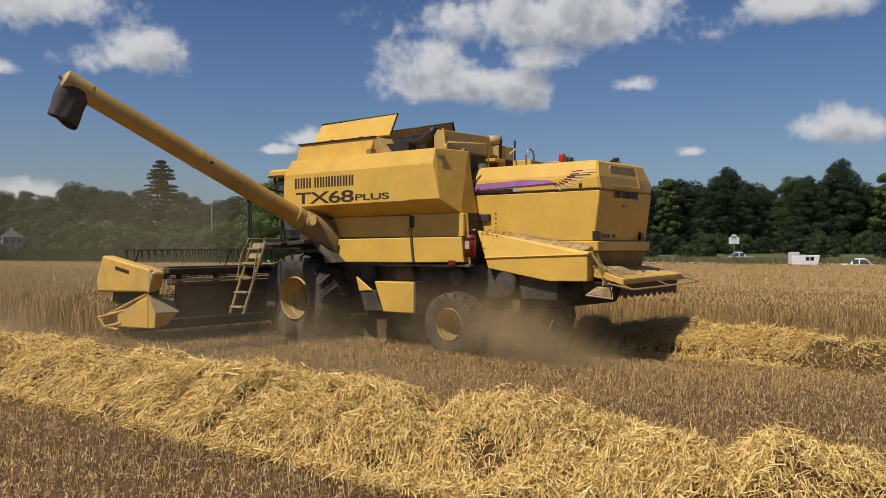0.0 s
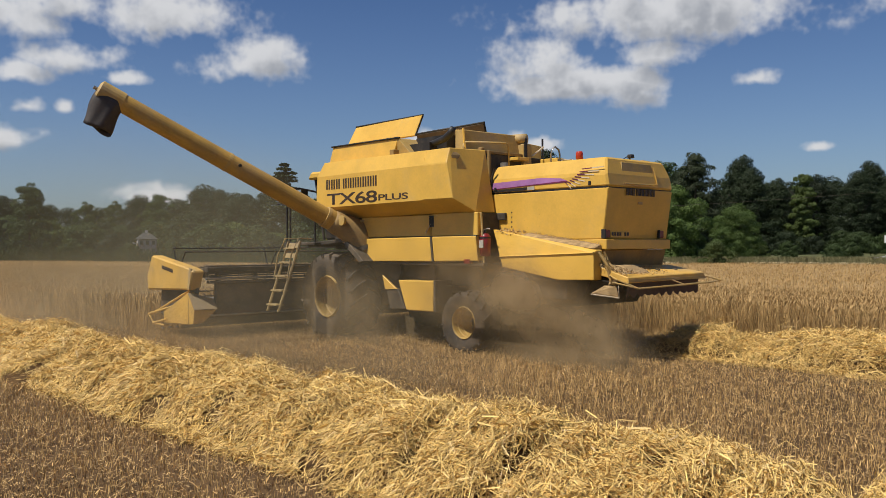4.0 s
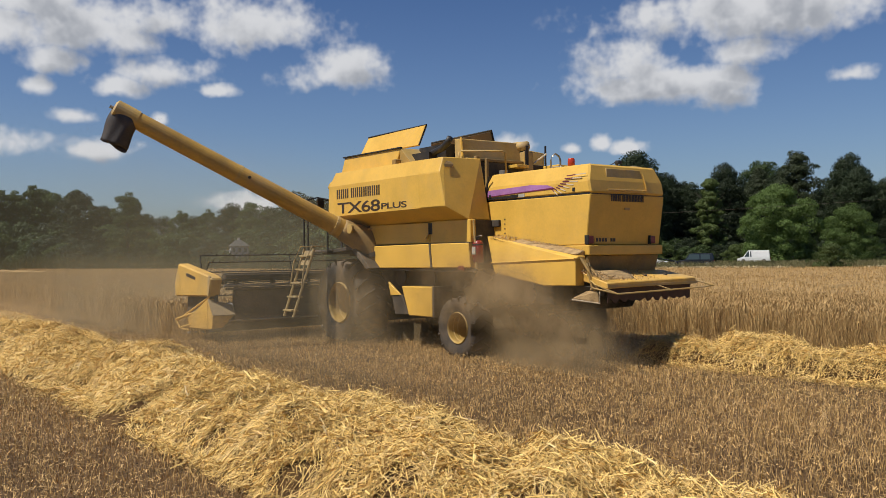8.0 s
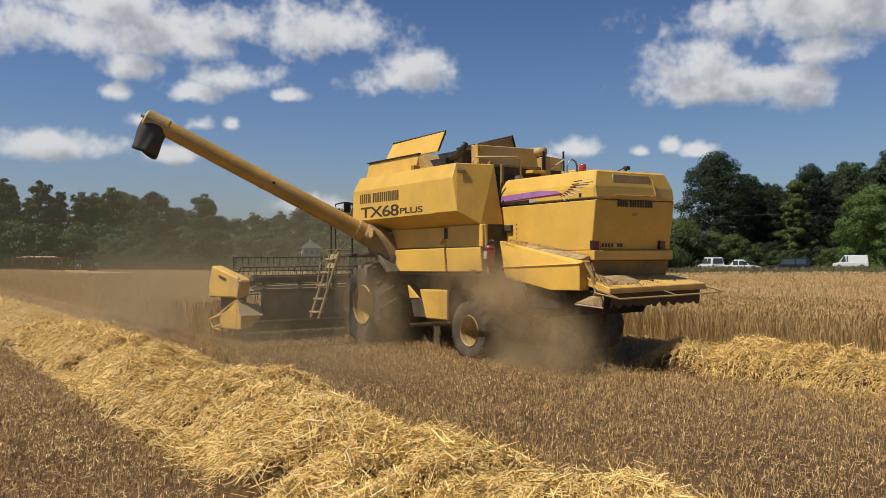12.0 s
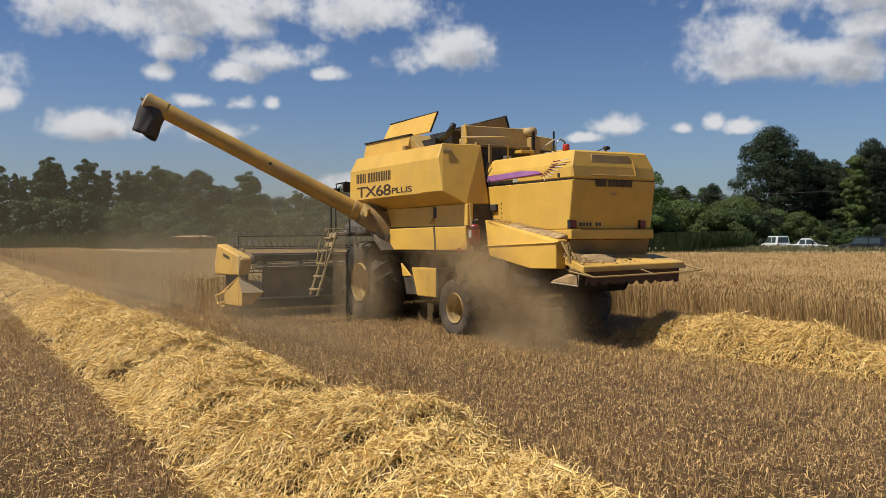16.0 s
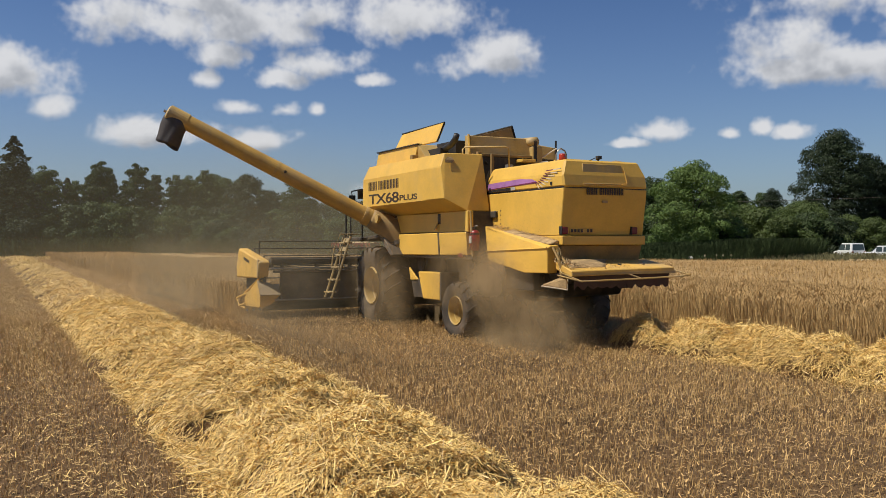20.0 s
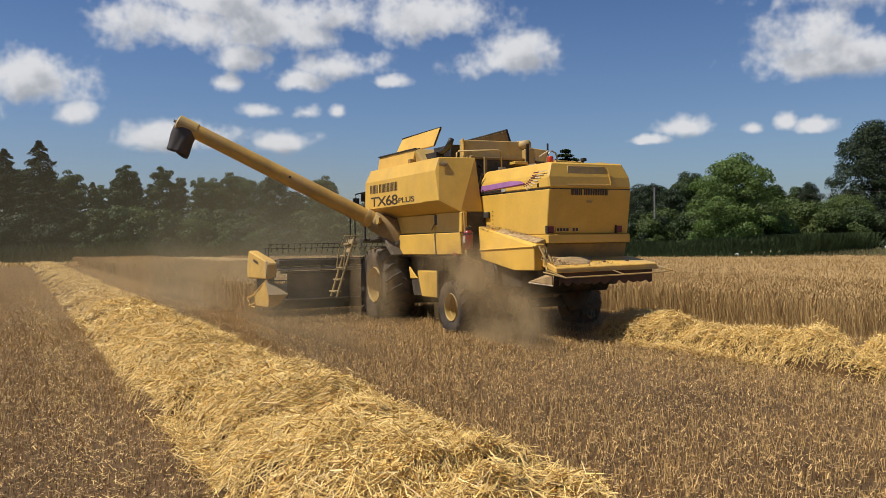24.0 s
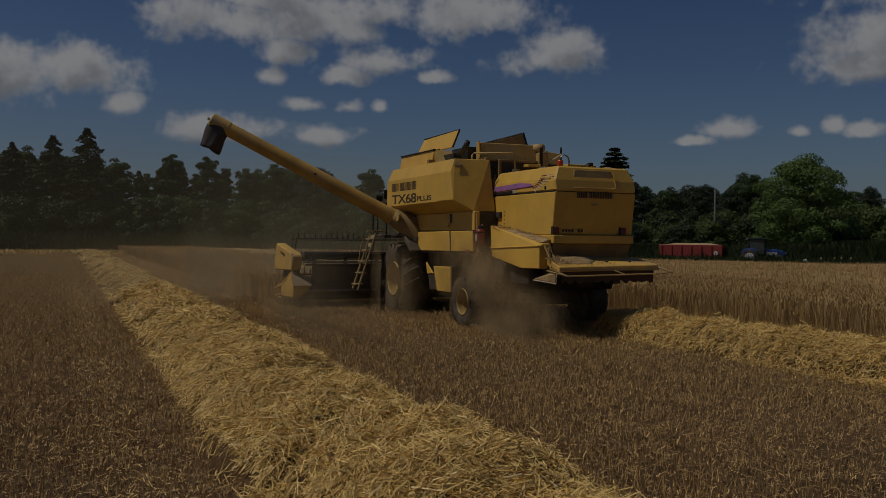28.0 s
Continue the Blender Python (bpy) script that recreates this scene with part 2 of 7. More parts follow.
# Dark brown for the whole of the right-hand tank cover.
TANK_INSIDE = material("dark_brown_cover", (0.075, 0.046, 0.022), 0.7, vary=0.35, dust=0.3, dust_colour=(0.2, 0.14, 0.08))
BLACK = material("black_paint", (0.01566, 0.01392, 0.01218), 0.55, vary=0.4, dust=0.3)
DUSTY_SHEET = material("sheet_under_dust", (0.32, 0.23, 0.12), 0.8, vary=0.3, dust=0.8, dust_colour=(0.28, 0.215, 0.135))
HEADER = material("dusty_header_steel", (0.135, 0.095, 0.062), 0.75, vary=0.4, dust=0.6, dust_colour=(0.2088, 0.1566, 0.0957))
CHASSIS = material("dusty_chassis_steel", (0.03915, 0.03132, 0.02262), 0.75, vary=0.5, dust=0.65, dust_colour=(0.17, 0.125, 0.08))
STEEL = material("worn_grey_steel", (0.3654, 0.3393, 0.2958), 0.45, metal=0.6, vary=0.3, dust=0.3)
TYRE = material("dusty_tyre_rubber", (0.03045, 0.02697, 0.02349), 0.85, vary=0.4, dust=0.75, dust_colour=(0.155, 0.110, 0.068), bump=0.3, bump_scale=40)
# Dusty rim; its dust is kept dark, partly painting the shade inside the dish.
RIM = material("yellow_rim_paint", (0.5394, 0.348, 0.0783), 0.6, vary=0.3, dust=0.75, dust_colour=(0.2175, 0.161, 0.0957))
RUBBER = material("black_rubber_sheet", (0.05394, 0.0435, 0.03654), 0.6, vary=0.4, dust=0.25)
FLAP = material("maroon_rubber", (0.050, 0.020, 0.015), 0.6, vary=0.35, dust=0.15)
DECAL_DARK = material("dark_brown_decal", (0.04785, 0.02784, 0.01566), 0.5, vary=0.3, dust=0.1)
PURPLE = material("purple_decal", (0.36, 0.16, 0.37), 0.5, vary=0.25)
CRIMSON = material("crimson_decal", (0.1392, 0.0174, 0.0522), 0.5, vary=0.2)
PALE = material("pale_decal", (0.6264, 0.522, 0.3654), 0.5, vary=0.15)
GREY_DECAL = material("grey_decal", (0.3915, 0.3741, 0.3132), 0.5)
RED = material("red_enamel", (0.2262, 0.01566, 0.01479), 0.35, vary=0.25, dust=0.15)
AMBER = material("red_amber_plastic", (0.42, 0.04, 0.012), 0.25, vary=0.15)
LAMP_RED = material("red_lamp_plastic", (0.174, 0.01218, 0.01044), 0.3, vary=0.3)
CHAFF = material("chaff_and_dust", (0.3828, 0.2566, 0.1175), 0.95, vary=0.5, scale=9, bump=0.8, bump_scale=50, grain=80)
BITS = material("loose_chaff_flakes", (0.4524, 0.3132, 0.1566), 0.9, vary=0.3, island=0.35, spec=0.2)
GLASS = bpy.data.materials.new("cab_glass")
GLASS.use_nodes = True
glass_node = GLASS.node_tree.nodes["Principled BSDF"]
glass_node.inputs["Base Color"].default_value = (0.05, 0.07, 0.07, 1)
glass_node.inputs["Roughness"].default_value = 0.06

# ---- ground, stubble, crop and swaths ----
LANE = 12.72          # line on which the machine drives
SWATH = 6.1           # line of the old swath
CROP_EDGE = 16.75     # standing crop begins here, beyond the lane
LANE_EDGE = 8.85      # near side of the lane that is being cut
SOIL = material("stubble_soil", (0.115, 0.069, 0.032), 0.95, vary=0.35, scale=0.5, bump=0.9, bump_scale=28, grain=14, spec=0.2)
STUBBLE = material("stubble_straw", (0.545, 0.35, 0.138), 0.5, vary=0.25, island=0.9, spec=0.35)
STRAW = material("gold_straw", (0.78, 0.505, 0.172), 0.45, vary=0.15, island=0.85, spec=0.35)
# Bank colour kept dark to paint the shade between the loose straws.
MOUND = material("shaded_straw_mat", (0.1131, 0.06264, 0.02262), 0.85, vary=0.5, scale=7, bump=1.0, bump_scale=45, grain=40, spec=0.2)
WHEAT = material("ripe_wheat", (0.4611, 0.3045, 0.1288), 0.7, vary=0.25, island=0.75, spec=0.2)
WHEAT_TOP = material("wheat_canopy", (0.348, 0.2332, 0.1027), 0.9, vary=0.4, scale=1.2, bump=1.0, bump_scale=18, grain=9, spec=0.1)


def wave(x, y, scale, seed):
    """Smooth noise on arrays, from a few crossed sines."""
    rng = np.random.default_rng(seed)
    total = np.zeros(np.broadcast(x, y).shape)
    for k in range(9):
        a, f = rng.uniform(0, 2 * math.pi), scale * rng.uniform(0.6, 1.7)
        total += np.sin(f * (x * math.cos(a) + y * math.sin(a)) + rng.uniform(0, 6.28))
    return total / 3.0


FIELD_X = np.array([104.0, 100, 92, 80, 68, 54, 43, -60])
FIELD_Y = np.array([-60.0, 10, 50, 70, 84, 100, 114, 122])


def ease(u):
    u = np.clip(u, 0.0, 1.0)
    return u * u * (3 - 2 * u)


def ground_z(x, y):
    """The field falls gently to its far side; beyond its edge a low bank carries the road verge."""
    x, y = np.asarray(x, float), np.asarray(y, float)
    fall = -0.80 * np.clip((x - 14.0) / 46.0, 0, 1)
    beyond = x - np.interp(y, FIELD_Y, FIELD_X)
    return fall + 0.58 * ease((beyond - 2.5) / 8.0) * ease((97 - y) / 14.0)


def lane_rise(x):
    """Lifts the lane's soil above the track beside it to fit the camera's view."""
    return 0.12 * ease((np.asarray(x, float) - 7.4) / 2.2) * ease((CROP_EDGE + 0.6 - np.asarray(x, float)) / 0.8)


def build_ground():
    xs = np.concatenate([np.linspace(-600, -20, 14), np.linspace(-15, 30, 46), np.linspace(32, 150, 60), np.linspace(160, 900, 20)])
    ys = np.concatenate([np.linspace(-500, -20, 12), np.linspace(-12, 70, 83), np.linspace(73, 130, 20), np.linspace(140, 900, 24)])
    gx, gy = np.meshgrid(xs, ys, indexing="ij")
    near = (gx > -12) & (gx < 30) & (gy > -10) & (gy < 60)
    gz = np.where(near, 0.02 * wave(gx, gy, 1.1, 3), 0.0) + ground_z(gx, gy) + np.where((gy > -30) & (gy < 76), lane_rise(gx), 0.0)
    idx = np.arange(gx.size).reshape(gx.shape)
    faces = np.stack([idx[:-1, :-1], idx[1:, :-1], idx[1:, 1:], idx[:-1, 1:]], -1).reshape(-1, 4)
    ground = link("ground", soup("ground", np.stack([gx, gy, gz], -1).reshape(-1, 3), faces), SOIL, smooth=True)
    tagged(ground, "dry brown stubble field with chaff on the soil", "field", kind="structure")


def blades(rng, base, height, lean, width, ear=0.0):
    """Upright stalks as thin crossed-over strips; with ear, a drooping head on top."""
    n = len(base)
    yaw, tilt = rng.uniform(0, 2 * math.pi, n), rng.normal(0, lean, (n, 2))
    side = np.stack([np.cos(yaw), np.sin(yaw), np.zeros(n)], -1) * (width / 2)[:, None]
    top = base + np.concatenate([tilt * height[:, None], height[:, None]], -1)
    verts, faces = [np.stack([base - side, base + side, top + side, top - side], 1)], 4 * np.arange(n)[:, None] + np.arange(4)
    if ear:
        droop = np.stack([np.cos(yaw + 1.2), np.sin(yaw + 1.2), np.zeros(n)], -1) * (ear * 0.35)
        end = top + droop + np.array([0, 0, 0.65 * ear])
        fat = side * 1.9
        verts.append(np.stack([top - side, (top + end) / 2 - fat, end, (top + end) / 2 + fat], 1))
        faces = np.concatenate([faces, 4 * n + faces])
    return np.concatenate(verts).reshape(-1, 3), faces


def build_stubble():
    rng = np.random.default_rng(5)
    size, meshes = 2.0, []
    for v in range(3):
        rows = np.arange(0.0555, size, 0.111)
        base = np.stack(np.meshgrid(rows, np.arange(0.005, size, 0.0085), indexing="ij"), -1).reshape(-1, 2)
        base = base + rng.normal(0, 1, base.shape) * (0.030, 0.016)
        base = base[rng.random(len(base)) < 0.80 + 0.35 * wave(base[:, 0], base[:, 1], 9.0, 70 + v)]
        stalk, f1 = blades(rng, np.c_[base, np.full(len(base), -0.03)], rng.uniform(0.06, 0.12, len(base)), 0.28, rng.uniform(0.0028, 0.0056, len(base)))
        n = 1300
        centre, yaw, half = rng.uniform(0, size, (n, 2)), rng.uniform(0, 6.28, n), rng.uniform(0.008, 0.034, n)
        along = np.stack([np.cos(yaw), np.sin(yaw), rng.normal(0, 0.25, n)], -1) * half[:, None]
        wide = np.stack([-np.sin(yaw), np.cos(yaw), np.zeros(n)], -1) * 0.004
        mid = np.c_[centre, rng.uniform(0.02, 0.10, n)]
        lying = np.stack([mid - along - wide, mid + along - wide, mid + along + wide, mid - along + wide], 1).reshape(-1, 3)
        f2 = len(stalk) + 4 * np.arange(n)[:, None] + np.arange(4)
        mesh = soup("stubble", np.concatenate([stalk, lying]), np.concatenate([f1, f2]))
        mesh.materials.append(STUBBLE)
        meshes.append(mesh)
    stub = thing("stubble", "short cut stubble standing in rows with loose straw", "stubble", kind="stuff")
    spots = [(x, y) for x in np.arange(-17.0, CROP_EDGE - 1, size) for y in np.arange(-10.0, 112.0, size) if y < 64 or -3 < x < LANE_EDGE - 1]
    for k, (x, y) in enumerate(spots):
        tile = link("stubble_patch", meshes[k % 3], STUBBLE, stub)
        tile.matrix_basis = Matrix.Translation((x, y, float(lane_rise(x)))) @ Matrix.Rotation(-math.atan2(float(lane_rise(x + size) - lane_rise(x)), size), 4, "Y")
        tile["kind"] = "stuff"


def ridge(x, y, centre, half, top, seed):
    """Height of a swath: a bank along y, heaped in clumps with notches between them."""
    d = (x - centre - 0.13 * wave(0 * x, y, 1.1, seed)) / (half * (1 + 0.09 * wave(0 * x, y, 2.2, seed + 1)))
    notch = np.exp(-(wave(0.6 * x, y, 1.8, seed + 2) / 0.26) ** 2)
    if seed == 11:
        # the deepest gaps on the side of the machine
        for gap in (8.24, 10.8, 13.76, 18.0, 19.65, 23.05, 27.1, 29.8, 32.0):
            notch = np.maximum(notch, np.where(d > 0, 1.15, 0.4) * np.exp(-((y - gap + 0.5 * (x - centre - 1)) / 0.24) ** 2) * 0.8)
    d = np.where(d > 0, d * (1 + 0.38 * notch), d * (1 + 0.10 * notch))
    bank = np.clip(1 - d * d, 0, 1) ** 0.55
    clump = 1.12 - 0.40 * notch * (1 + 0.4 * np.clip(d, -1, 1))
    lumps = clump + 0.10 * wave(x, y, 4.0, seed + 3) + 0.07 * wave(x, y, 9.0, seed + 4)
    return top * bank * np.clip(lumps, 0.35, 1.5) - 0.03


def swath_piece(centre, half, top, y0, y1, seed, count, parent, reach=1.06, coarse=False, thick=1.0):
    """One stretch of swath: the matted bank, coloured dark for the shade between stalks, and the loose straw that lies
    over it.
    """
    rng = np.random.default_rng(seed * 977 + int(y0 * 10) + 5000)
    xs = np.linspace(centre - half * 1.3, centre + half * 1.3, 34)
    ys = np.linspace(y0, y1, max(6, int((y1 - y0) / 0.09)))
    gx, gy = np.meshgrid(xs, ys, indexing="ij")
    gz = ridge(gx, gy, centre, half, top, seed)
    idx = np.arange(gx.size).reshape(gx.shape)
    faces = np.stack([idx[:-1, :-1], idx[1:, :-1], idx[1:, 1:], idx[:-1, 1:]], -1).reshape(-1, 4)
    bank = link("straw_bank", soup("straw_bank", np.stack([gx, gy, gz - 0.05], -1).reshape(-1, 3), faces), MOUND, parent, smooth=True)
    bank["kind"] = "stuff"
    n = count
    x = centre + half * reach * np.where(rng.random(n) < 0.5, rng.triangular(-1.15, 0.0, 1.15, n), rng.uniform(-1.0, 1.0, n))
    y = rng.uniform(y0 - 0.05, y1 + 0.05, n)
    # Straw thinned in patches so the dark bank reads as shaded pockets.
    hollow = (wave(x, y, 5.5, seed + 8) > (0.95 if seed == 11 else 2.0)) & (rng.random(n) < 0.8)
    x, y = x[~hollow], y[~hollow]
    n = len(x)
    z = np.maximum(ridge(x, y, centre, half, top, seed), 0.06) + rng.uniform(-0.06, 0.02, n) + rng.gamma(1.3, 0.018, n)
    combed = 0.5 + 1.0 * wave(x, y, 1.6, seed + 6) + rng.normal(0, 0.45, n)
    yaw = np.where(rng.random(n) < 0.22, combed, rng.uniform(0, 2 * math.pi, n))
    length = 0.05 + 0.21 * rng.beta(1.3, 2.4, n)
    e = 0.05
    ahead = np.stack([np.cos(yaw), np.sin(yaw)], -1)
    rise = (ridge(x + e * ahead[:, 0], y + e * ahead[:, 1], centre, half, top, seed) - ridge(x - e * ahead[:, 0], y - e * ahead[:, 1], centre, half, top, seed)) / (2 * e)
    rise = 0.55 * np.clip(rise, -1.0, 1.0) + rng.normal(0, 0.42, n)
    along = np.c_[ahead, rise]
    along *= (length / 2 / np.linalg.norm(along, axis=1))[:, None]
    flat = np.stack([-np.sin(yaw), np.cos(yaw), rng.normal(0, 0.6, n)], -1) * (thick * rng.uniform(0.0015, 0.0034, n))[:, None]
    mid = np.stack([x, y, z + rng.uniform(0, 0.02, n)], -1)
    bow = np.array([0, 0, 1]) * rng.normal(0.015, 0.02, n)[:, None]
    if coarse:
        quads = np.stack([mid - along - flat, mid + along - flat, mid + along + flat, mid - along + flat], 1).reshape(-1, 3)
    else:
        quads = np.stack([mid - along - flat, mid + bow - flat, mid + bow + flat, mid - along + flat, mid + bow - flat, mid + along - flat, mid + along + flat, mid + bow + flat], 1).reshape(-1, 3)
    faces = np.arange(len(quads)).reshape(-1, 4)
    loose = link("loose_straw", soup("loose_straw", quads, faces), STRAW, parent)
    loose["kind"] = "stuff"


def build_old_swath():
    swath = thing("straw_swath", "long golden swath of loose straw lying on the stubble", "straw swath", kind="stuff")
    for y0, y1, count in ((-4, 2, 6000), (2, 6, 17000), (6, 10, 19000), (10, 14, 19000), (14, 18, 19000), (18, 22, 19000), (22, 26, 19000), (26, 31, 21000), (31, 38, 20000), (38, 50, 16000), (50, 75, 12000), (75, 107, 7000)):
        swath_piece(SWATH - 0.08, 1.07, 0.475, y0, y1, 11, int((3.3 if y0 < 37 else 2.2) * count), swath, coarse=y0 > 5, thick=1.0 if y0 < 37 else 2.0 if y0 < 60 else 3.5)


def crop_mesh(seed, wide, deep, count, x_edge=0.0):
    rng = np.random.default_rng(seed)
    base = np.c_[rng.uniform(0, wide, count), rng.uniform(0, deep, count), np.zeros(count)]
    verts, faces = blades(rng, base, 0.82 - 0.34 * rng.random(count) ** 2.2, 0.17, rng.uniform(0.005, 0.009, count), 0.10)
    mesh = soup("wheat", verts, faces)
    mesh.materials.append(WHEAT)
    return mesh


LANE_STRIPS = []


def build_crop():
    crop = thing("wheat_crop", "standing ripe wheat, golden brown, at the edge of the lane", "wheat", kind="stuff")
    near = [crop_mesh(20 + k, 2.0, 2.0, 2900) for k in range(3)]
    k = 0
    for x in np.arange(CROP_EDGE, CROP_EDGE + 7.9, 2.0):
        for y in np.arange(-8.0, 78.0, 2.0):
            tile = link("wheat_patch", near[k % 3], WHEAT, crop)
            tile.location, tile["kind"] = (x, y, float(ground_z(x + 1, y))), "stuff"
            k += 1
    # the wide field beyond, closed by its canopy of ears
    xs = np.concatenate([np.linspace(CROP_EDGE + 0.35, 30, 50), np.linspace(31, 150, 90)])
    ys = np.linspace(-60, 126, 190)
    gx, gy = np.meshgrid(xs, ys, indexing="ij")
    gz = 0.60 + 0.04 * wave(gx, gy, 2.6, 41) + 0.03 * wave(gx, gy, 0.5, 42) + 0.03 * np.random.default_rng(8).normal(size=gx.shape) + ground_z(gx, gy)
    gz[0] = 0.05
    idx = np.arange(gx.size).reshape(gx.shape)
    faces = np.stack([idx[:-1, :-1], idx[1:, :-1], idx[1:, 1:], idx[:-1, 1:]], -1).reshape(-1, 4)
    cx, cy = gx[:-1, :-1].ravel(), gy[:-1, :-1].ravel()
    inside = field_inside(cx, cy)
    canopy = link("wheat_canopy", soup("wheat_canopy", np.stack([gx, gy, gz], -1).reshape(-1, 3), faces[inside]), WHEAT_TOP, crop, smooth=True)
    canopy["kind"] = "stuff"
    rng = np.random.default_rng(77)
    n = 130000
    x, y = CROP_EDGE + 7 + 90 * rng.random(n) ** 1.6, rng.uniform(-20, 120, n)
    keep = field_inside(x, y)
    x, y = x[keep], y[keep]
    far = 1 + (x - CROP_EDGE) / 40
    verts, faces = blades(rng, np.c_[x, y, 0.42 + ground_z(x, y)], rng.uniform(0.20, 0.36, len(x)), 0.12, 0.011 * far, 0.11)
    heads = link("wheat_ears", soup("wheat_ears", verts, faces), WHEAT, crop)
    heads["kind"] = "stuff"
    # the lane ahead of the machine, in strips that are cut one after the other
    strip = [crop_mesh(60 + k, CROP_EDGE - LANE_EDGE, 0.8, 1900) for k in range(3)]
    for k, y in enumerate(np.arange(14.8, 73.9, 0.8)):
        ob = link("wheat_strip", strip[k % 3], WHEAT)
        ob.location = (LANE_EDGE, y, 0)
        tagged(ob, "strip of standing ripe wheat in the uncut lane", "wheat", "wheat strips in the lane", "stuff")
        LANE_STRIPS.append((ob, y))
    # past the strips the lane and the field run on uncut
    rng = np.random.default_rng(91)
    gx, gy = np.meshgrid(np.linspace(LANE_EDGE + 0.5, CROP_EDGE + 0.4, 14), np.linspace(74.4, 126, 56), indexing="ij")
    gz = 0.60 + 0.04 * wave(gx, gy, 2.6, 41)
    gz[0] = 0.05
    idx = np.arange(gx.size).reshape(gx.shape)
    faces = np.stack([idx[:-1, :-1], idx[1:, :-1], idx[1:, 1:], idx[:-1, 1:]], -1).reshape(-1, 4)
    link("wheat_lane_canopy", soup("wheat_lane_canopy", np.stack([gx, gy, gz], -1).reshape(-1, 3), faces), WHEAT_TOP, crop, smooth=True)["kind"] = "stuff"
    n = 9000
    verts, faces = blades(rng, np.c_[rng.uniform(LANE_EDGE, CROP_EDGE, n), rng.uniform(73.5, 124, n), np.full(n, 0.3)], rng.uniform(0.3, 0.48, n), 0.12, np.full(n, 0.02), 0.11)
    more, f2 = blades(rng, np.c_[rng.uniform(LANE_EDGE, LANE_EDGE + 0.6, 7000), rng.uniform(73.5, 124, 7000), np.zeros(7000)], rng.uniform(0.6, 0.78, 7000), 0.1, np.full(7000, 0.016), 0.11)
    verts, faces = np.concatenate([verts, more]), np.concatenate([faces, len(verts) + f2])
    link("wheat_lane_ears", soup("wheat_lane_ears", verts, faces), WHEAT, crop)["kind"] = "stuff"


def field_inside(x, y):
    """The field ends at a bent edge in front of the hedge."""
    return (x < np.interp(y, FIELD_Y, FIELD_X)) & (y < 122)


build_ground()
build_stubble()
build_old_swath()
build_crop()


def build_straw_litter():
    """Thin lines of pale straw dropped on the stubble beside the swaths."""
    rng = np.random.default_rng(63)
    n = 11500
    x = LANE - 0.75 + 0.22 * rng.normal(size=n) + 0.55 * rng.choice([0, 0, 1], n)
    y = rng.uniform(-14, 36, n)
    x[9000:] = SWATH - 1.95 + 0.22 * rng.normal(size=2500)
    y[9000:] = 18 + 40 * rng.random(2500) ** 1.3
    yaw, half = rng.uniform(0, 6.28, n), rng.uniform(0.03, 0.09, n)
    half[9000:] *= 0.5
    along = np.stack([np.cos(yaw), np.sin(yaw), rng.normal(0, 0.2, n)], -1) * half[:, None]
    wide = np.stack([-np.sin(yaw), np.cos(yaw), np.zeros(n)], -1) * 0.004
    mid = np.stack([x, y, rng.uniform(0.05, 0.17, n)], -1)
    quads = np.stack([mid - along - wide, mid + along - wide, mid + along + wide, mid - along + wide], 1).reshape(-1, 3)
    litter = link("straw_litter", soup("straw_litter", quads, 4 * np.arange(n)[:, None] + np.arange(4)), STRAW)
    tagged(litter, "thin line of pale straw dropped on the stubble", "straw", kind="stuff")


build_straw_litter()


def build_headland_straw():
    """Straw left in a line across the head of the field."""
    rng = np.random.default_rng(64)
    n = 9000
    x, y = rng.uniform(-40, 9.0, n), 109.5 + 0.9 * rng.normal(size=n)
    yaw, half = rng.uniform(0, 6.28, n), rng.uniform(0.15, 0.4, n)
    along = np.stack([np.cos(yaw), np.sin(yaw), rng.normal(0, 0.3, n)], -1) * half[:, None]
    wide = np.stack([-np.sin(yaw), np.cos(yaw), np.zeros(n)], -1) * 0.016
    mid = np.stack([x, y, rng.uniform(0.08, 0.42, n)], -1)
    quads = np.stack([mid - along - wide, mid + along - wide, mid + along + wide, mid - along + wide], 1).reshape(-1, 3)
    heap = link("headland_straw", soup("headland_straw", quads, 4 * np.arange(n)[:, None] + np.arange(4)), STRAW)
    tagged(heap, "line of pale straw across the head of the field", "straw", kind="stuff")


build_headland_straw()
NEW_PIECES = []


def build_new_swath():
    """The fresh swath behind the machine, in pieces that are laid down one after the other."""
    y = -16.0
    while y < 40:
        size = 4.0 if y < 3 else 0.3
        piece = thing("straw_swath_piece", "fresh golden straw laid in a swath behind the machine", "straw swath", group="pieces of the fresh swath", kind="stuff")
        swath_piece(LANE + 0.84, 0.74, 0.45, y, y + size, 31, int((1500 if y < 3 else 8000) * size), piece, 1.12, True)
        NEW_PIECES.append((piece, y))
        y += size


build_new_swath()

# ---- the combine harvester ----
BASE_Y = 11.0
combine = thing("combine_harvester", "dusty yellow combine harvester with raised unloading auger, cutting wheat", "combine harvester", pose(LANE, BASE_Y, 0))


def piece(name, bm, mat, parent=combine, label="", smooth=False):
    """A part of the machine; its coordinates run along the machine from y = 6 at the tail to 16 at the cutter."""
    bmesh.ops.translate(bm, verts=bm.verts, vec=(0, -BASE_Y, 0))
    return part(name, bm, mat, parent, label, smooth)


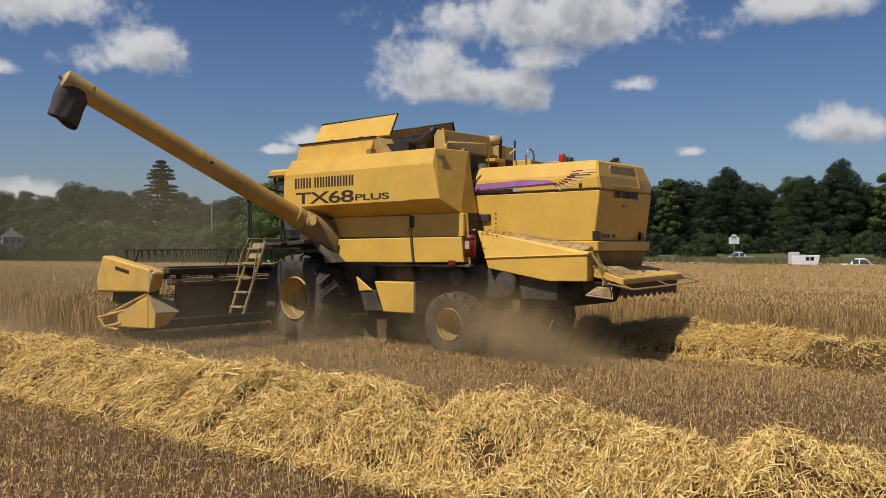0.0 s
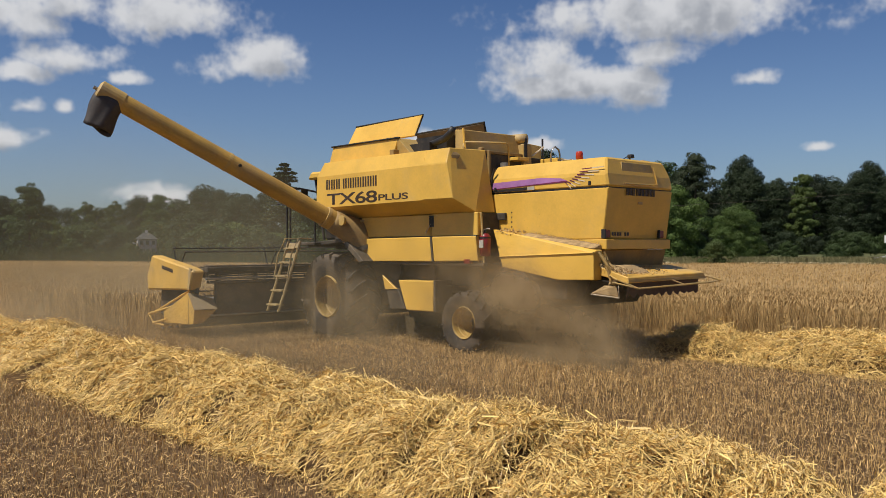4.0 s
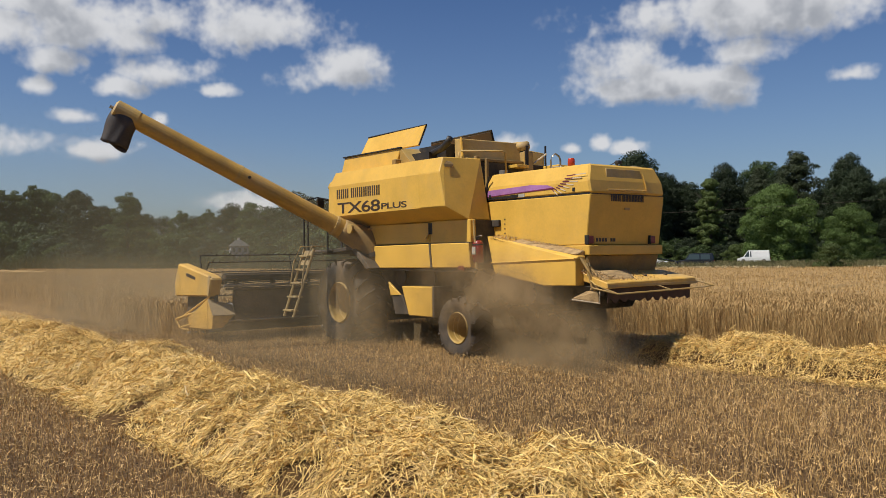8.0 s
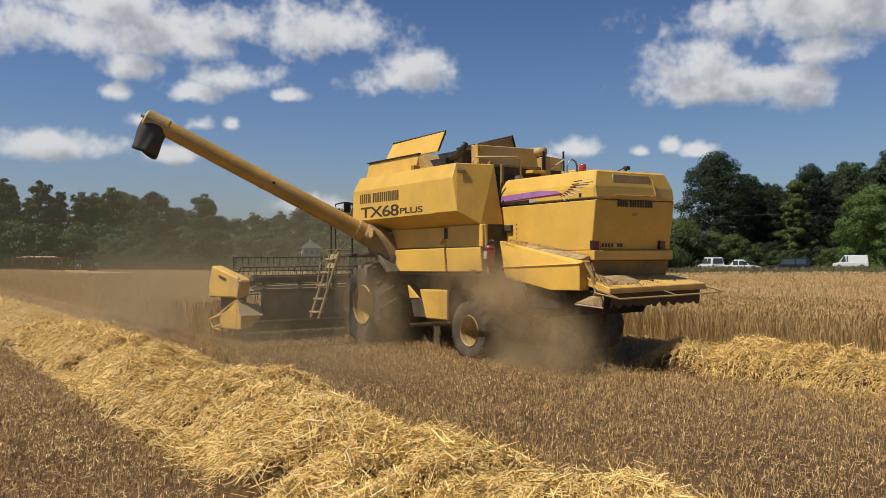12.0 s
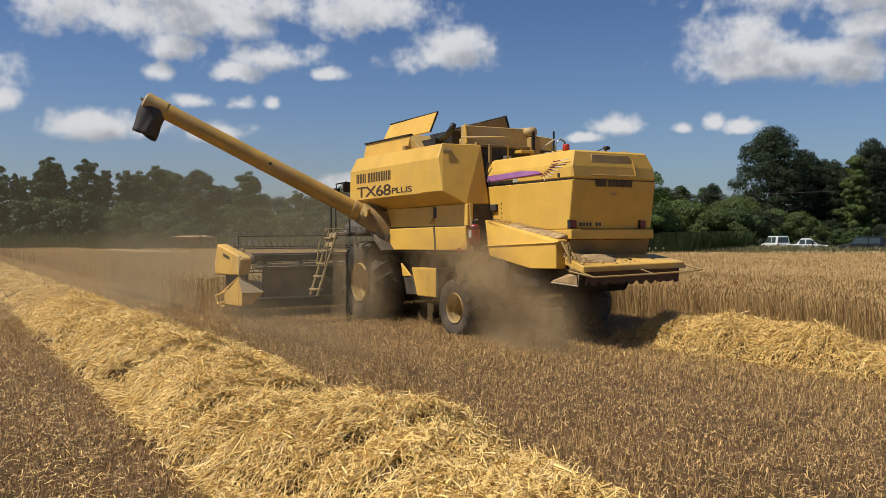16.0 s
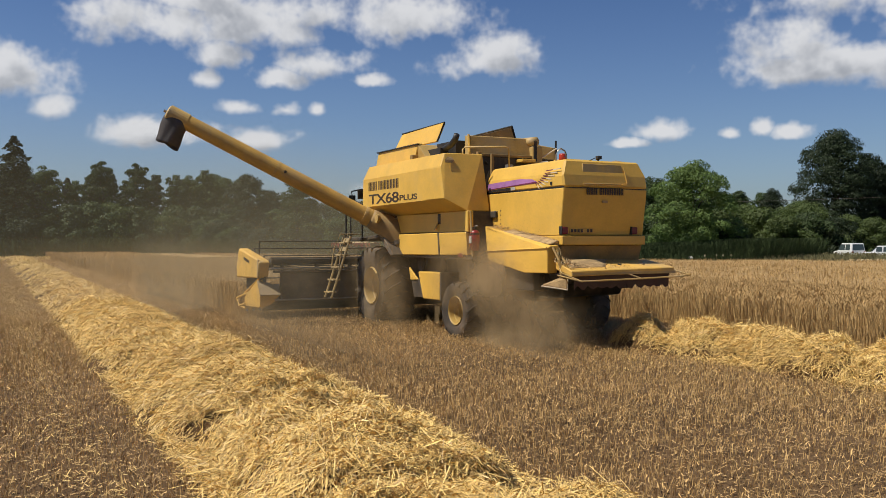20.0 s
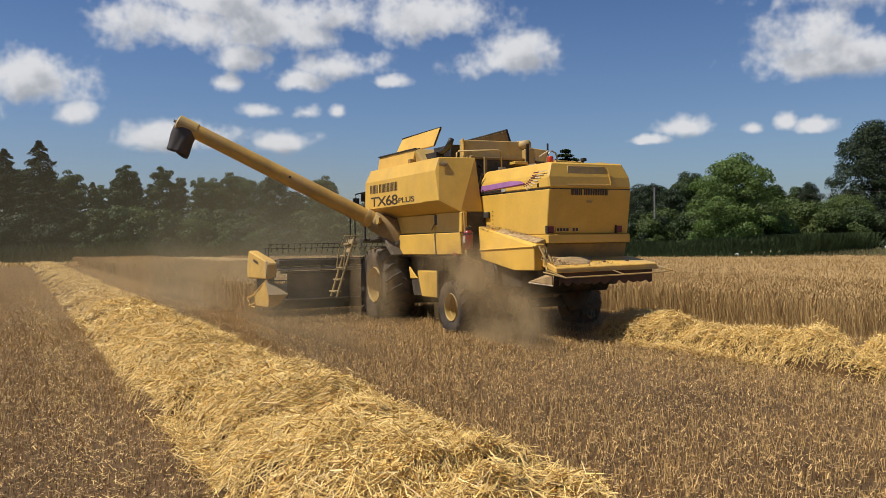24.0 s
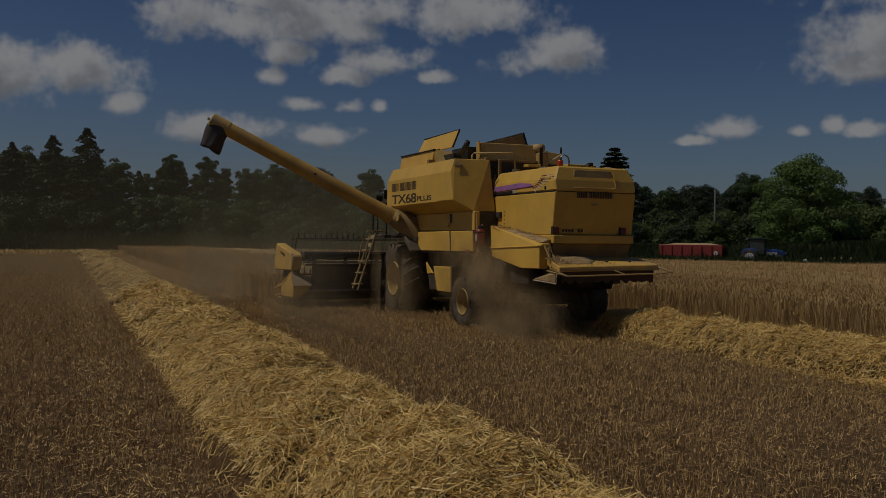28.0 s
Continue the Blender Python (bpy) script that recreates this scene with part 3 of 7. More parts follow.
def build_tank():
    front = [(x, y, z) for s in (-1, 1) for x, y, z in (
        (s * 1.82, 9.80, 2.69), (s * 1.82, 12.97, 2.66), (s * 1.82, 9.80, 3.285), (s * 1.82, 12.93, 3.27),
        (s * 1.72, 9.80, 3.55), (s * 1.72, 12.82, 3.55), (s * 1.40, 9.80, 2.47), (s * 1.40, 12.70, 2.45))]
    rear = [[(s * 1.82, 9.81, 2.69), (s * 1.82, 9.07, 2.69), (s * 1.82, 9.22, 3.29), (s * 1.82, 9.81, 3.285), (s * 1.72, 9.24, 3.55), (s * 1.72, 9.81, 3.55), (s * 1.40, 8.95, 2.47), (s * 1.40, 9.81, 2.47),
             (s * 0.96, 9.14, 3.55), (s * 0.96, 9.81, 3.55), (s * 0.90, 8.97, 2.47), (s * 0.90, 9.81, 2.47)] for s in (-1, 1)]
    tank = piece("grain_tank", merged(hull(front, 0.0), hull(rear[0], 0.012), hull(rear[1], 0.012)), PAINT, label="yellow grain tank with folded sheet sides")
    # raised extension with an open rear corner
    piece("tank_extension", hull([(s * 1.50, 12.98, 3.55) for s in (-1, 1)] + [(s * 1.50, 10.98, 3.55) for s in (-1, 1)]
                                 + [(s * 1.47, 12.88, 3.88) for s in (-1, 1)] + [(s * 1.47, 10.87, 3.88) for s in (-1, 1)], 0.01), PAINT)
    piece("extension_rim", box(-1.50, -1.44, 10.84, 12.92, 3.875, 3.90, 0.004), BLACK, tank)
    piece("extension_back", hull([(-1.48, 10.85, 3.87), (1.48, 10.85, 3.87), (-1.42, 10.55, 3.55), (1.42, 10.55, 3.55), (-1.48, 10.98, 3.87), (1.48, 10.98, 3.55), (-1.42, 10.98, 3.55)], 0.005), PAINT_DUSTY)
    # covers folded up
    left = piece("tank_cover", hull([(-1.02, 13.0, 3.97), (-1.02, 10.93, 3.97), (-0.86, 12.92, 4.34), (-0.88, 10.87, 4.36),
                                     (-0.97, 13.0, 3.96), (-0.97, 10.93, 3.96), (-0.81, 12.92, 4.33), (-0.83, 10.87, 4.35)], 0.006), PAINT, label="yellow tank cover standing open")
    piece("cover_rim", tube([(-0.86, 12.92, 4.345), (-0.86, 10.86, 4.365), (-1.0, 10.92, 3.97)], 0.018, 6), BLACK, left)
    right = piece("tank_cover", hull([(1.02, 13.0, 3.97), (1.02, 10.95, 3.97), (0.82, 12.92, 4.33), (0.84, 10.90, 4.37),
                                      (0.97, 13.0, 3.96), (0.97, 10.95, 3.96), (0.77, 12.92, 4.32), (0.79, 10.90, 4.36)], 0.006), TANK_INSIDE, label="tank cover seen from its dark inner side")
    piece("cover_rim", tube([(0.80, 12.92, 4.345), (0.81, 10.89, 4.385), (0.98, 10.93, 3.97)], 0.022, 6), BLACK, right)
    for y in (11.6, 12.4):
        piece("hinge", box(-1.06, -0.95, y, y + 0.10, 3.88, 3.99, 0.006), BLACK, left)
    piece("tank_bracket", box(-1.62, -1.48, 10.82, 10.94, 3.545, 3.66, 0.01), ELBOW, tank)
    piece("hatch", hull([(-1.74, 9.18, 3.42), (-1.55, 9.15, 3.42), (-1.60, 9.15, 3.36), (-1.74, 9.17, 3.36), (-1.68, 9.20, 3.48), (-1.58, 9.20, 3.48)], 0.004), ELBOW, tank)


def build_engine_deck():
    deck = piece("engine_deck", box(-0.95, 1.35, 9.55, 10.9, 2.5, 3.56, 0.01), CHASSIS)
    piece("deck_floor", box(-0.85, 0.85, 9.05, 9.6, 2.9, 3.05, 0.01), CHASSIS, deck)
    intake = piece("air_intake_box", hull([(-0.90, 9.72, 3.97), (0.50, 9.66, 3.97), (-0.92, 9.66, 3.60), (0.50, 9.60, 3.60),
                                           (-0.86, 10.0, 4.0), (0.50, 10.0, 4.0), (-0.86, 10.0, 3.6), (0.50, 10.0, 3.6)], 0.012), PAINT_DUSTY, label="dusty yellow air intake box")
    # Solid black box stands in for the shade inside the open tank.
    piece("tank_mouth_shade", box(-1.05, 0.95, 10.02, 10.84, 3.50, 3.90, 0.0), BLACK, intake)
    piece("intake_lip", tube([(-0.93, 9.72, 3.99), (-0.94, 9.66, 3.60)], 0.022, 6), PAINT, intake)
    piece("exhaust_pipe", tube([(-1.20, 10.55, 3.66), (-1.19, 10.35, 3.72), (-1.20, 10.1, 3.76), (-1.21, 9.9, 3.80), (-1.21, 9.75, 3.88), (-1.21, 9.68, 3.97)], [0.05, 0.055, 0.06, 0.062, 0.062, 0.055], 12), BLACK, intake, "black exhaust pipe", True)
    # Black block added for the shade round the exhaust pipe's root.
    piece("tank_shade_wall", box(-1.30, -1.12, 10.2, 10.84, 3.50, 3.76, 0.0), BLACK, intake)
    drum = piece("drum", tube([(0.50, 9.50, 3.90), (0.42, 9.78, 3.90)], 0.095, 20), PAINT_DUSTY, intake, smooth=True)
    piece("drum_stand", box(0.42, 0.66, 9.50, 9.72, 3.40, 3.80, 0.015), PAINT_DUSTY, intake)
    # Black strip put in for the shade in the gap at the drum stand.
    piece("drum_gap_shade", box(0.44, 0.50, 9.47, 9.70, 3.50, 3.90, 0.0), BLACK, intake)
    piece("rear_screen", hull([(0.66, 9.70, 3.50), (1.0, 9.56, 3.50), (0.66, 9.70, 3.86), (1.0, 9.56, 3.80), (0.66, 9.80, 3.50), (1.02, 9.66, 3.50), (0.66, 9.80, 3.86), (1.02, 9.66, 3.80)], 0.008), PAINT_DUSTY, intake)
    piece("post", tube([(1.0, 9.53, 3.20), (1.0, 9.53, 3.94)], 0.02, 6), BLACK, intake)
    piece("brace", tube([(0.64, 9.48, 3.58), (0.99, 9.50, 3.78)], 0.016, 6), PALE, intake)
    piece("hand_rail", tube([(-1.24, 9.40, 3.50), (-1.24, 9.40, 3.66), (-1.20, 9.39, 3.70), (-0.42, 9.18, 3.72), (-0.36, 9.16, 3.69), (-0.35, 9.16, 3.30)], 0.016, 8), PAINT_DUSTY, deck, smooth=True)
    # Frame bars in the dark yellow, painting in the shade of the engine bay.
    piece("frame_bar", box(-1.04, -0.96, 9.16, 9.24, 3.24, 3.60, 0.008), ELBOW, deck)
    piece("frame_bar", box(-0.60, -0.54, 9.40, 9.46, 3.05, 3.60, 0.008), ELBOW, deck)
    piece("frame_bar", box(-0.95, 0.45, 9.52, 9.57, 3.56, 3.61, 0.006), ELBOW, deck)
    piece("hose", tube([(-0.92, 9.30, 3.10), (-0.88, 9.32, 3.30), (-0.80, 9.36, 3.45), (-0.70, 9.40, 3.40)], 0.03, 8), BLACK, deck, smooth=True)
    piece("canister", tube([(-0.20, 9.40, 3.10), (-0.20, 9.40, 3.40)], 0.08, 12), STEEL, deck)
    piece("shelf_plate", box(0.05, 0.36, 9.30, 9.70, 3.46, 3.52, 0.006), PAINT, deck)


def build_hood():
    upper = hull([(s * 0.885, y, 2.80) for s in (-1, 1) for y in (6.62, 9.10)] + [(s * 0.885, y, 3.01) for s in (-1, 1) for y in (6.66, 9.14)]
                 + [(s * 0.775, y, 3.265) for s in (-1, 1) for y in (6.74, 9.05)], 0.03)
    hood = piece("engine_hood", upper, PAINT, label="long yellow rear hood with purple stripe")
    lower = hull([(s * 0.88, y, 2.785) for s in (-1, 1) for y in (6.63, 9.08)] + [(s * 0.875, y, 2.0) for s in (-1, 1) for y in (6.74, 9.02)], 0.012)
    body = piece("straw_hood", lower, PAINT)
    piece("hood_seam", box(-0.872, 0.872, 6.65, 9.06, 2.775, 2.81, 0.0), BLACK, body)
    piece("tail_band", box(-0.89, 0.87, 6.66, 8.9, 1.84, 1.995, 0.012), PAINT, body)
    # Skirt takes the darker yellow to paint the shade above the tray.
    piece("tail_skirt", hull([(s * 0.86, y, 1.835) for s in (-1, 1) for y in (6.74, 8.6)] + [(s * 0.84, y, 1.56) for s in (-1, 1) for y in (6.80, 8.6)], 0.01), ELBOW, body)
    piece("tail_curtain", hull([(s * 0.84, y, 1.56) for s in (-1, 1) for y in (6.84, 8.4)] + [(s * 0.90, y, 1.40) for s in (-1, 1) for y in (6.72, 8.4)], 0.0), BLACK, body)
    # recessed window panel in the tail
    piece("tail_window", hull([(-0.50, 6.645, 2.87), (0.43, 6.645, 2.87), (-0.44, 6.70, 3.20), (0.36, 6.70, 3.20), (-0.5, 6.75, 2.87), (0.43, 6.75, 2.87), (-0.44, 6.8, 3.20), (0.36, 6.8, 3.20)], 0.004), PAINT_DUSTY, hood)
    piece("window_strip", tube([(-0.48, 6.622, 2.862), (0.30, 6.622, 2.868)], 0.010, 6), PAINT_DUSTY, hood)
    piece("window_strip", tube([(0.33, 6.622, 2.868), (0.43, 6.622, 2.872), (0.435, 6.63, 2.90), (0.40, 6.676, 3.16)], 0.010, 6), PAINT_PALE, hood)
    for y in (6.95, 8.95):
        piece("catch", box(-0.90, -0.878, y, y + 0.05, 2.84, 2.90, 0.004), BLACK, hood)
    # front catch of the hood with its rubber strap
    piece("hood_latch", tube([(-0.90, 8.98, 3.22), (-0.905, 9.03, 3.1), (-0.905, 9.06, 2.95), (-0.90, 9.12, 2.84)], 0.02, 6), BLACK, hood)
    piece("side_bracket", box(-0.93, -0.86, 8.72, 9.08, 2.34, 2.46, 0.01), CHASSIS, body)
    piece("side_gap", box(-1.02, -0.84, 9.02, 9.12, 1.9, 2.46, 0.0), BLACK, body)
    for k in range(6):
        piece("rivet", box(-0.884, -0.874, 8.60, 8.625, 2.05 + 0.08 * k, 2.075 + 0.08 * k, 0.003), CHASSIS, body)
    # stripe: purple blade, crimson edge, dark and grey blocks, feather bars
    x0, x1 = -0.8905, -0.884
    piece("stripe", slab([(9.06, 2.975), (7.95, 3.005), (7.55, 2.975), (7.42, 2.93), (8.3, 2.90), (9.06, 2.872)], x0, x1, 0), PURPLE, hood, "purple stripe decal")
    piece("stripe_edge", slab([(7.42, 2.93), (8.3, 2.90), (9.06, 2.872), (9.06, 2.858), (8.3, 2.886), (7.40, 2.905)], x0 - 0.001, x1, 0), CRIMSON, hood)
    piece("stripe_block", slab([(9.06, 2.850), (8.26, 2.872), (8.26, 2.818), (9.06, 2.814)], x0, x1, 0), BLACK, hood)
    piece("stripe_block", slab([(8.25, 2.873), (8.10, 2.877), (8.10, 2.820), (8.25, 2.818)], x0, x1, 0), GREY_DECAL, hood)
    for k in range(8):
        u = k / 7
        y, z = 7.46 - 0.34 * u, 2.90 + 0.185 * u ** 1.6
        dy, dz = -0.06 - 0.13 * u, -0.050 + 0.055 * u
        for a, b, mat in ((0.0, 1.0, CRIMSON), (1.0, 2.15, PALE)):
            piece("stripe_feather", slab([(y + dy * a, z + dz * a), (y + dy * a, z + dz * a + 0.016), (y + dy * b, z + dz * b + 0.016), (y + dy * b, z + dz * b)], x0, x1, 0), mat, hood)
    # lamps, number plate and fittings
    for x in (-0.80, 0.67):
        lamp = piece("tail_lamp", box(x - 0.075, x + 0.055, 6.69, 6.74, 2.02, 2.14, 0.012), LAMP_RED, body, "red tail lamp")
        piece("lamp_bracket", box(x - 0.09, x - 0.072, 6.68, 6.76, 2.01, 2.15, 0.003), BLACK, lamp)
    plate = piece("number_plate", box(-0.70, -0.20, 6.718, 6.733, 2.03, 2.12, 0.003), PAINT, body)
    for k in range(7):
        if k != 4:
            x = -0.675 + 0.066 * k
            piece("plate_bar", box(x, x + 0.044, 6.712, 6.717, 2.05, 2.105, 0.0), DECAL_DARK, plate)
    piece("badge", box(-0.09, 0.03, 6.632, 6.645, 2.545, 2.585, 0.003), PAINT_DUSTY, body)
    beacon = piece("beacon", lathe([(0.0, 0.05), (0.015, 0.062), (0.11, 0.060), (0.135, 0.048), (0.14, 0.0)], 16, "z"), AMBER, hood, "red beacon", True)
    beacon.location = (-0.07, 7.81, 3.345)
    piece("beacon_stalk", tube([(-0.07, 7.81, 3.24), (-0.07, 7.81, 3.35)], 0.03, 8), BLACK, hood)
    hoop = piece("hoop", tube([(0.66, 9.04, 3.22), (0.66, 9.04, 3.60), (0.69, 9.03, 3.68), (0.77, 9.03, 3.73), (0.86, 9.02, 3.68), (0.89, 9.02, 3.60), (0.89, 9.02, 3.22)], 0.017, 8), STEEL, hood, "grey steel hoop", True)
    piece("grab_bar", tube([(-0.55, 7.55, 3.26), (-0.55, 7.58, 3.30), (-0.55, 7.80, 3.30), (-0.55, 7.83, 3.26)], 0.012, 6), STEEL, hood)
    lamp = piece("work_lamp", hull([(-0.07, 6.78, 3.30), (0.03, 6.78, 3.30), (-0.06, 6.86, 3.355), (0.02, 6.86, 3.355), (-0.06, 6.78, 3.355), (0.02, 6.78, 3.355), (-0.05, 6.87, 3.29), (0.01, 6.87, 3.29)], 0.006), BLACK, hood, "black work lamp")
    piece("lamp_stalk", tube([(-0.02, 6.84, 3.24), (-0.02, 6.84, 3.31)], 0.015, 6), BLACK, lamp)
    piece("cable", tube([(-0.22, 6.84, 3.26), (-0.08, 6.84, 3.32)], 0.008, 6), BLACK, lamp)
    piece("straw_litter", hull([(0.2, 6.8, 3.262), (0.6, 6.78, 3.262), (0.3, 7.0, 3.262), (0.55, 7.0, 3.262), (0.4, 6.88, 3.30)], 0.004), CHAFF, hood)
    return hood, body


def flakes(parent, count, place, seed):
    """Loose chaff strewn over a ledge; place gives x, y, z for u, v in 0..1."""
    rng = np.random.default_rng(seed)
    u, v = rng.random(count), rng.random(count)
    mid = np.stack(place(u, v), -1) + rng.normal(0, 0.008, (count, 3)) - np.array([0, BASE_Y, 0])
    a = rng.normal(size=(count, 3)) * 0.0085
    b = rng.normal(size=(count, 3)) * 0.0045
    quads = np.stack([mid - a, mid - b, mid + a, mid + b], 1).reshape(-1, 3)
    link("loose_chaff", soup("loose_chaff", quads, 4 * np.arange(count)[:, None] + np.arange(4)), BITS, parent)["kind"] = "stuff"


def build_wing(side):
    s = side
    upper = hull([(s * 1.06, 8.87, 2.18), (s * 0.95, 8.87, 2.18), (s * 1.10, 6.69, 1.83), (s * 0.95, 6.69, 1.83), (s * 1.17, 8.62, 1.72), (s * 1.17, 6.69, 1.79),
                  (s * 0.95, 8.62, 1.72), (s * 0.95, 6.69, 1.72)], 0.008)
    wing = piece("side_shield", upper, PAINT, label="sloping yellow chaff shield with chaff on its ledge")
    lower = slab([(8.62, 1.715), (6.69, 1.785), (6.69, 1.38), (7.37, 1.365), (8.56, 1.55)], s * 1.172, s * 0.97, 0.01)
    piece("shield_skirt", lower, PAINT, wing)
    piece("shield_lip", tube([(s * 1.178, 8.62, 1.722), (s * 1.178, 6.69, 1.792)], 0.016, 6), PAINT, wing)
    pile = hull([(s * 0.89, 8.3, 2.12), (s * 1.05, 8.3, 2.085), (s * 0.89, 6.75, 1.92), (s * 1.08, 6.75, 1.84), (s * 0.89, 7.7, 2.06), (s * 1.05, 7.5, 1.98), (s * 0.89, 8.3, 1.9), (s * 0.89, 6.75, 1.8)], 0.01)
    bmesh.ops.subdivide_edges(pile, edges=pile.edges[:], cuts=3, use_grid_fill=True)
    for v in pile.verts:
        v.co.z += 0.035 * noise.noise(v.co * 9)
    piece("chaff_heap", pile, CHAFF, wing, "pale chaff heaped on the ledge", True)
    if side < 0:
        flakes(wing, 1600, lambda u, v: (-0.90 - 0.20 * v, 8.75 - 2.0 * u, 2.205 - 0.27 * u - 0.12 * v * (0.5 + u)), 17)
    return wing


def build_side(side):
    s = side
    for name, y0, y1, z0, z1, x in (("upper_panel", 10.05, 12.02, 2.075, 2.455, 1.425), ("upper_panel", 8.88, 10.03, 2.075, 2.47, 1.425)):
        panel = piece(name, slab([(y1, z0), (y0, z0), (y0, z1), (y1, z1)], s * x, s * 1.30, 0.012), PAINT)
        if s < 0 and y0 > 10:
            piece("panel_edge", tube([(s * 1.43, 12.04, 2.45), (s * 1.43, 12.04, 2.06), (s * 1.43, 8.9, 2.07)], 0.014, 6), BLACK, panel)
    front = piece("lower_panel", slab([(12.10, 2.045), (10.03, 2.065), (9.98, 1.635), (11.67, 1.62)], s * 1.46, s * 1.32, 0.012), PAINT)
    # Dark strip laid in for the gap between the two lower panels.
    piece("panel_gap_strip", slab([(10.03, 2.06), (9.985, 2.06), (9.935, 1.63), (9.98, 1.63)], s * 1.463, s * 1.40, 0.0), CHASSIS, front)
    piece("lower_panel", slab([(9.98, 2.065), (8.90, 2.07), (8.85, 1.65), (9.93, 1.635)], s * 1.46, s * 1.32, 0.012), PAINT)
    if s < 0:
        latch = piece("latch_recess", box(-1.43, -1.40, 9.96, 10.08, 2.24, 2.44, 0.004), BLACK, label="black latch recess with lever")
        piece("latch_lever", hull([(-1.49, 10.02, 2.22), (-1.42, 10.04, 2.30), (-1.49, 10.12, 2.13), (-1.46, 10.17, 2.12), (-1.43, 10.14, 2.15)], 0.004), PALE, latch)
    piece("side_core", box(min(s * 1.30, s * 0.6), max(s * 1.30, s * 0.6), 8.9, 11.9, 1.62, 2.46, 0.0), CHASSIS)
    piece("sill", box(min(s * 1.42, s * 1.30), max(s * 1.42, s * 1.30), 8.75, 11.7, 1.57, 1.615, 0.004), CHASSIS)
    piece("corner_post", tube([(s * 1.40, 8.82, 2.46), (s * 1.38, 8.78, 1.62)], 0.018, 6), PAINT_DUSTY)
    piece("rear_reflector", box(min(s * 1.47, s * 1.38), max(s * 1.47, s * 1.38), 9.02, 9.18, 1.60, 1.68, 0.01), LAMP_RED)


def build_extinguisher():
    body = part("fire_extinguisher", lathe([(1.70, 0.06), (1.71, 0.092), (2.03, 0.092), (2.07, 0.065), (2.09, 0.03), (2.10, 0.0)], 18, "z"), RED, combine, "red fire extinguisher strapped to the side", True)
    body.location = (-1.32, 8.81 - BASE_Y, 0.03)
    for name, bm, mat in (("valve", box(-0.03, 0.03, -0.05, 0.05, 2.09, 2.14, 0.006), BLACK), ("handle", tube([(0, 0.04, 2.13), (0, -0.06, 2.16), (0, -0.11, 2.15)], 0.012, 6), STEEL),
                          ("hose", tube([(-0.02, 0.05, 2.12), (-0.05, 0.12, 2.08), (-0.06, 0.12, 1.95), (-0.08, 0.06, 1.86)], 0.014, 6), BLACK),
                          ("label_plate", slab([(0.045, 1.84), (-0.045, 1.84), (-0.045, 1.97), (0.045, 1.97)], -0.098, -0.08, 0.002), GREY_DECAL),
                          ("strap", lathe([(1.995, 0.096), (2.02, 0.096)], 18, "z"), BLACK)):
        part(name, bm, mat, body)
    return body


def build_chassis():
    piece("main_frame", box(-1.05, 1.05, 7.3, 12.9, 1.05, 1.62, 0.02), CHASSIS)
    piece("underbody", hull([(s * 0.95, y, z) for s in (-1, 1) for y, z in ((8.9, 0.95), (12.4, 0.72), (8.2, 1.3), (12.9, 1.4))], 0.02), CHASSIS)
    piece("straw_outlet", hull([(s * 0.80, y, z) for s in (-1, 1) for y, z in ((6.95, 1.45), (8.2, 1.45), (7.25, 0.95), (8.2, 0.85))], 0.02), BLACK)
    piece("front_axle", tube([(-1.3, 12.79, 0.9), (1.3, 12.79, 0.9)], 0.16, 12), CHASSIS)
    piece("rear_axle", tube([(-1.3, 9.06, 0.62), (1.3, 9.06, 0.62)], 0.10, 10), CHASSIS)
    piece("axle_pivot", box(-0.22, 0.22, 9.02, 9.42, 0.55, 1.1, 0.03), CHASSIS)
    for s in (-1, 1):
        x = (s * 1.46, s * 1.05)
        piece("fuel_tank", slab([(10.90, 1.285), (9.94, 1.29), (9.95, 0.75), (10.68, 0.745)], *x, 0.015), PAINT, label="yellow box below the side panels")
        piece("tank_strap", slab([(9.955, 1.30), (9.90, 1.30), (9.90, 0.74), (9.955, 0.74)], s * 1.45, s * 1.0, 0.004), CHASSIS)
        # Yellow triangle and dark plate paint the lit and shaded parts of one sheet.
        piece("skirt_plate", slab([(11.38, 1.36), (10.98, 1.12), (11.30, 1.10)], s * 1.44, s * 1.40, 0.004), PAINT)
        piece("side_shadow_plate", slab([(11.30, 1.10), (10.95, 1.12), (10.75, 0.76), (11.18, 0.74)], s * 1.42, s * 1.05, 0.01), CHASSIS)
        piece("fender", slab([(13.45, 1.98), (12.2, 2.06), (11.62, 1.62), (11.75, 1.60), (12.3, 1.98), (13.45, 1.90)], s * 1.70, s * 0.90, 0.01), CHASSIS)
        piece("fender_wall", slab([(13.3, 2.4), (11.95, 2.44), (12.0, 2.0), (12.25, 1.85), (13.3, 1.85)], s * 1.12, s * 0.9, 0.0), CHASSIS)
    for y, z, r in ((10.4, 1.42, 0.22), (9.2, 1.40, 0.16), (8.2, 1.30, 0.20), (11.3, 1.45, 0.18)):
        pulley = piece("pulley", lathe([(-1.22, r * 0.35), (-1.20, r), (-1.17, r * 0.9), (-1.14, r), (-1.12, r * 0.35)], 22), CHASSIS)
        pulley.location = (0, y, z)
    piece("drive_belt", tube([(-1.17, 10.4, 1.64), (-1.17, 9.2, 1.56), (-1.17, 9.2, 1.24), (-1.17, 10.4, 1.20), (-1.17, 10.4, 1.64)], 0.014, 6), BLACK)
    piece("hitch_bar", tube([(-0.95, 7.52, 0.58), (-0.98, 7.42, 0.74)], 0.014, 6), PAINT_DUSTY)


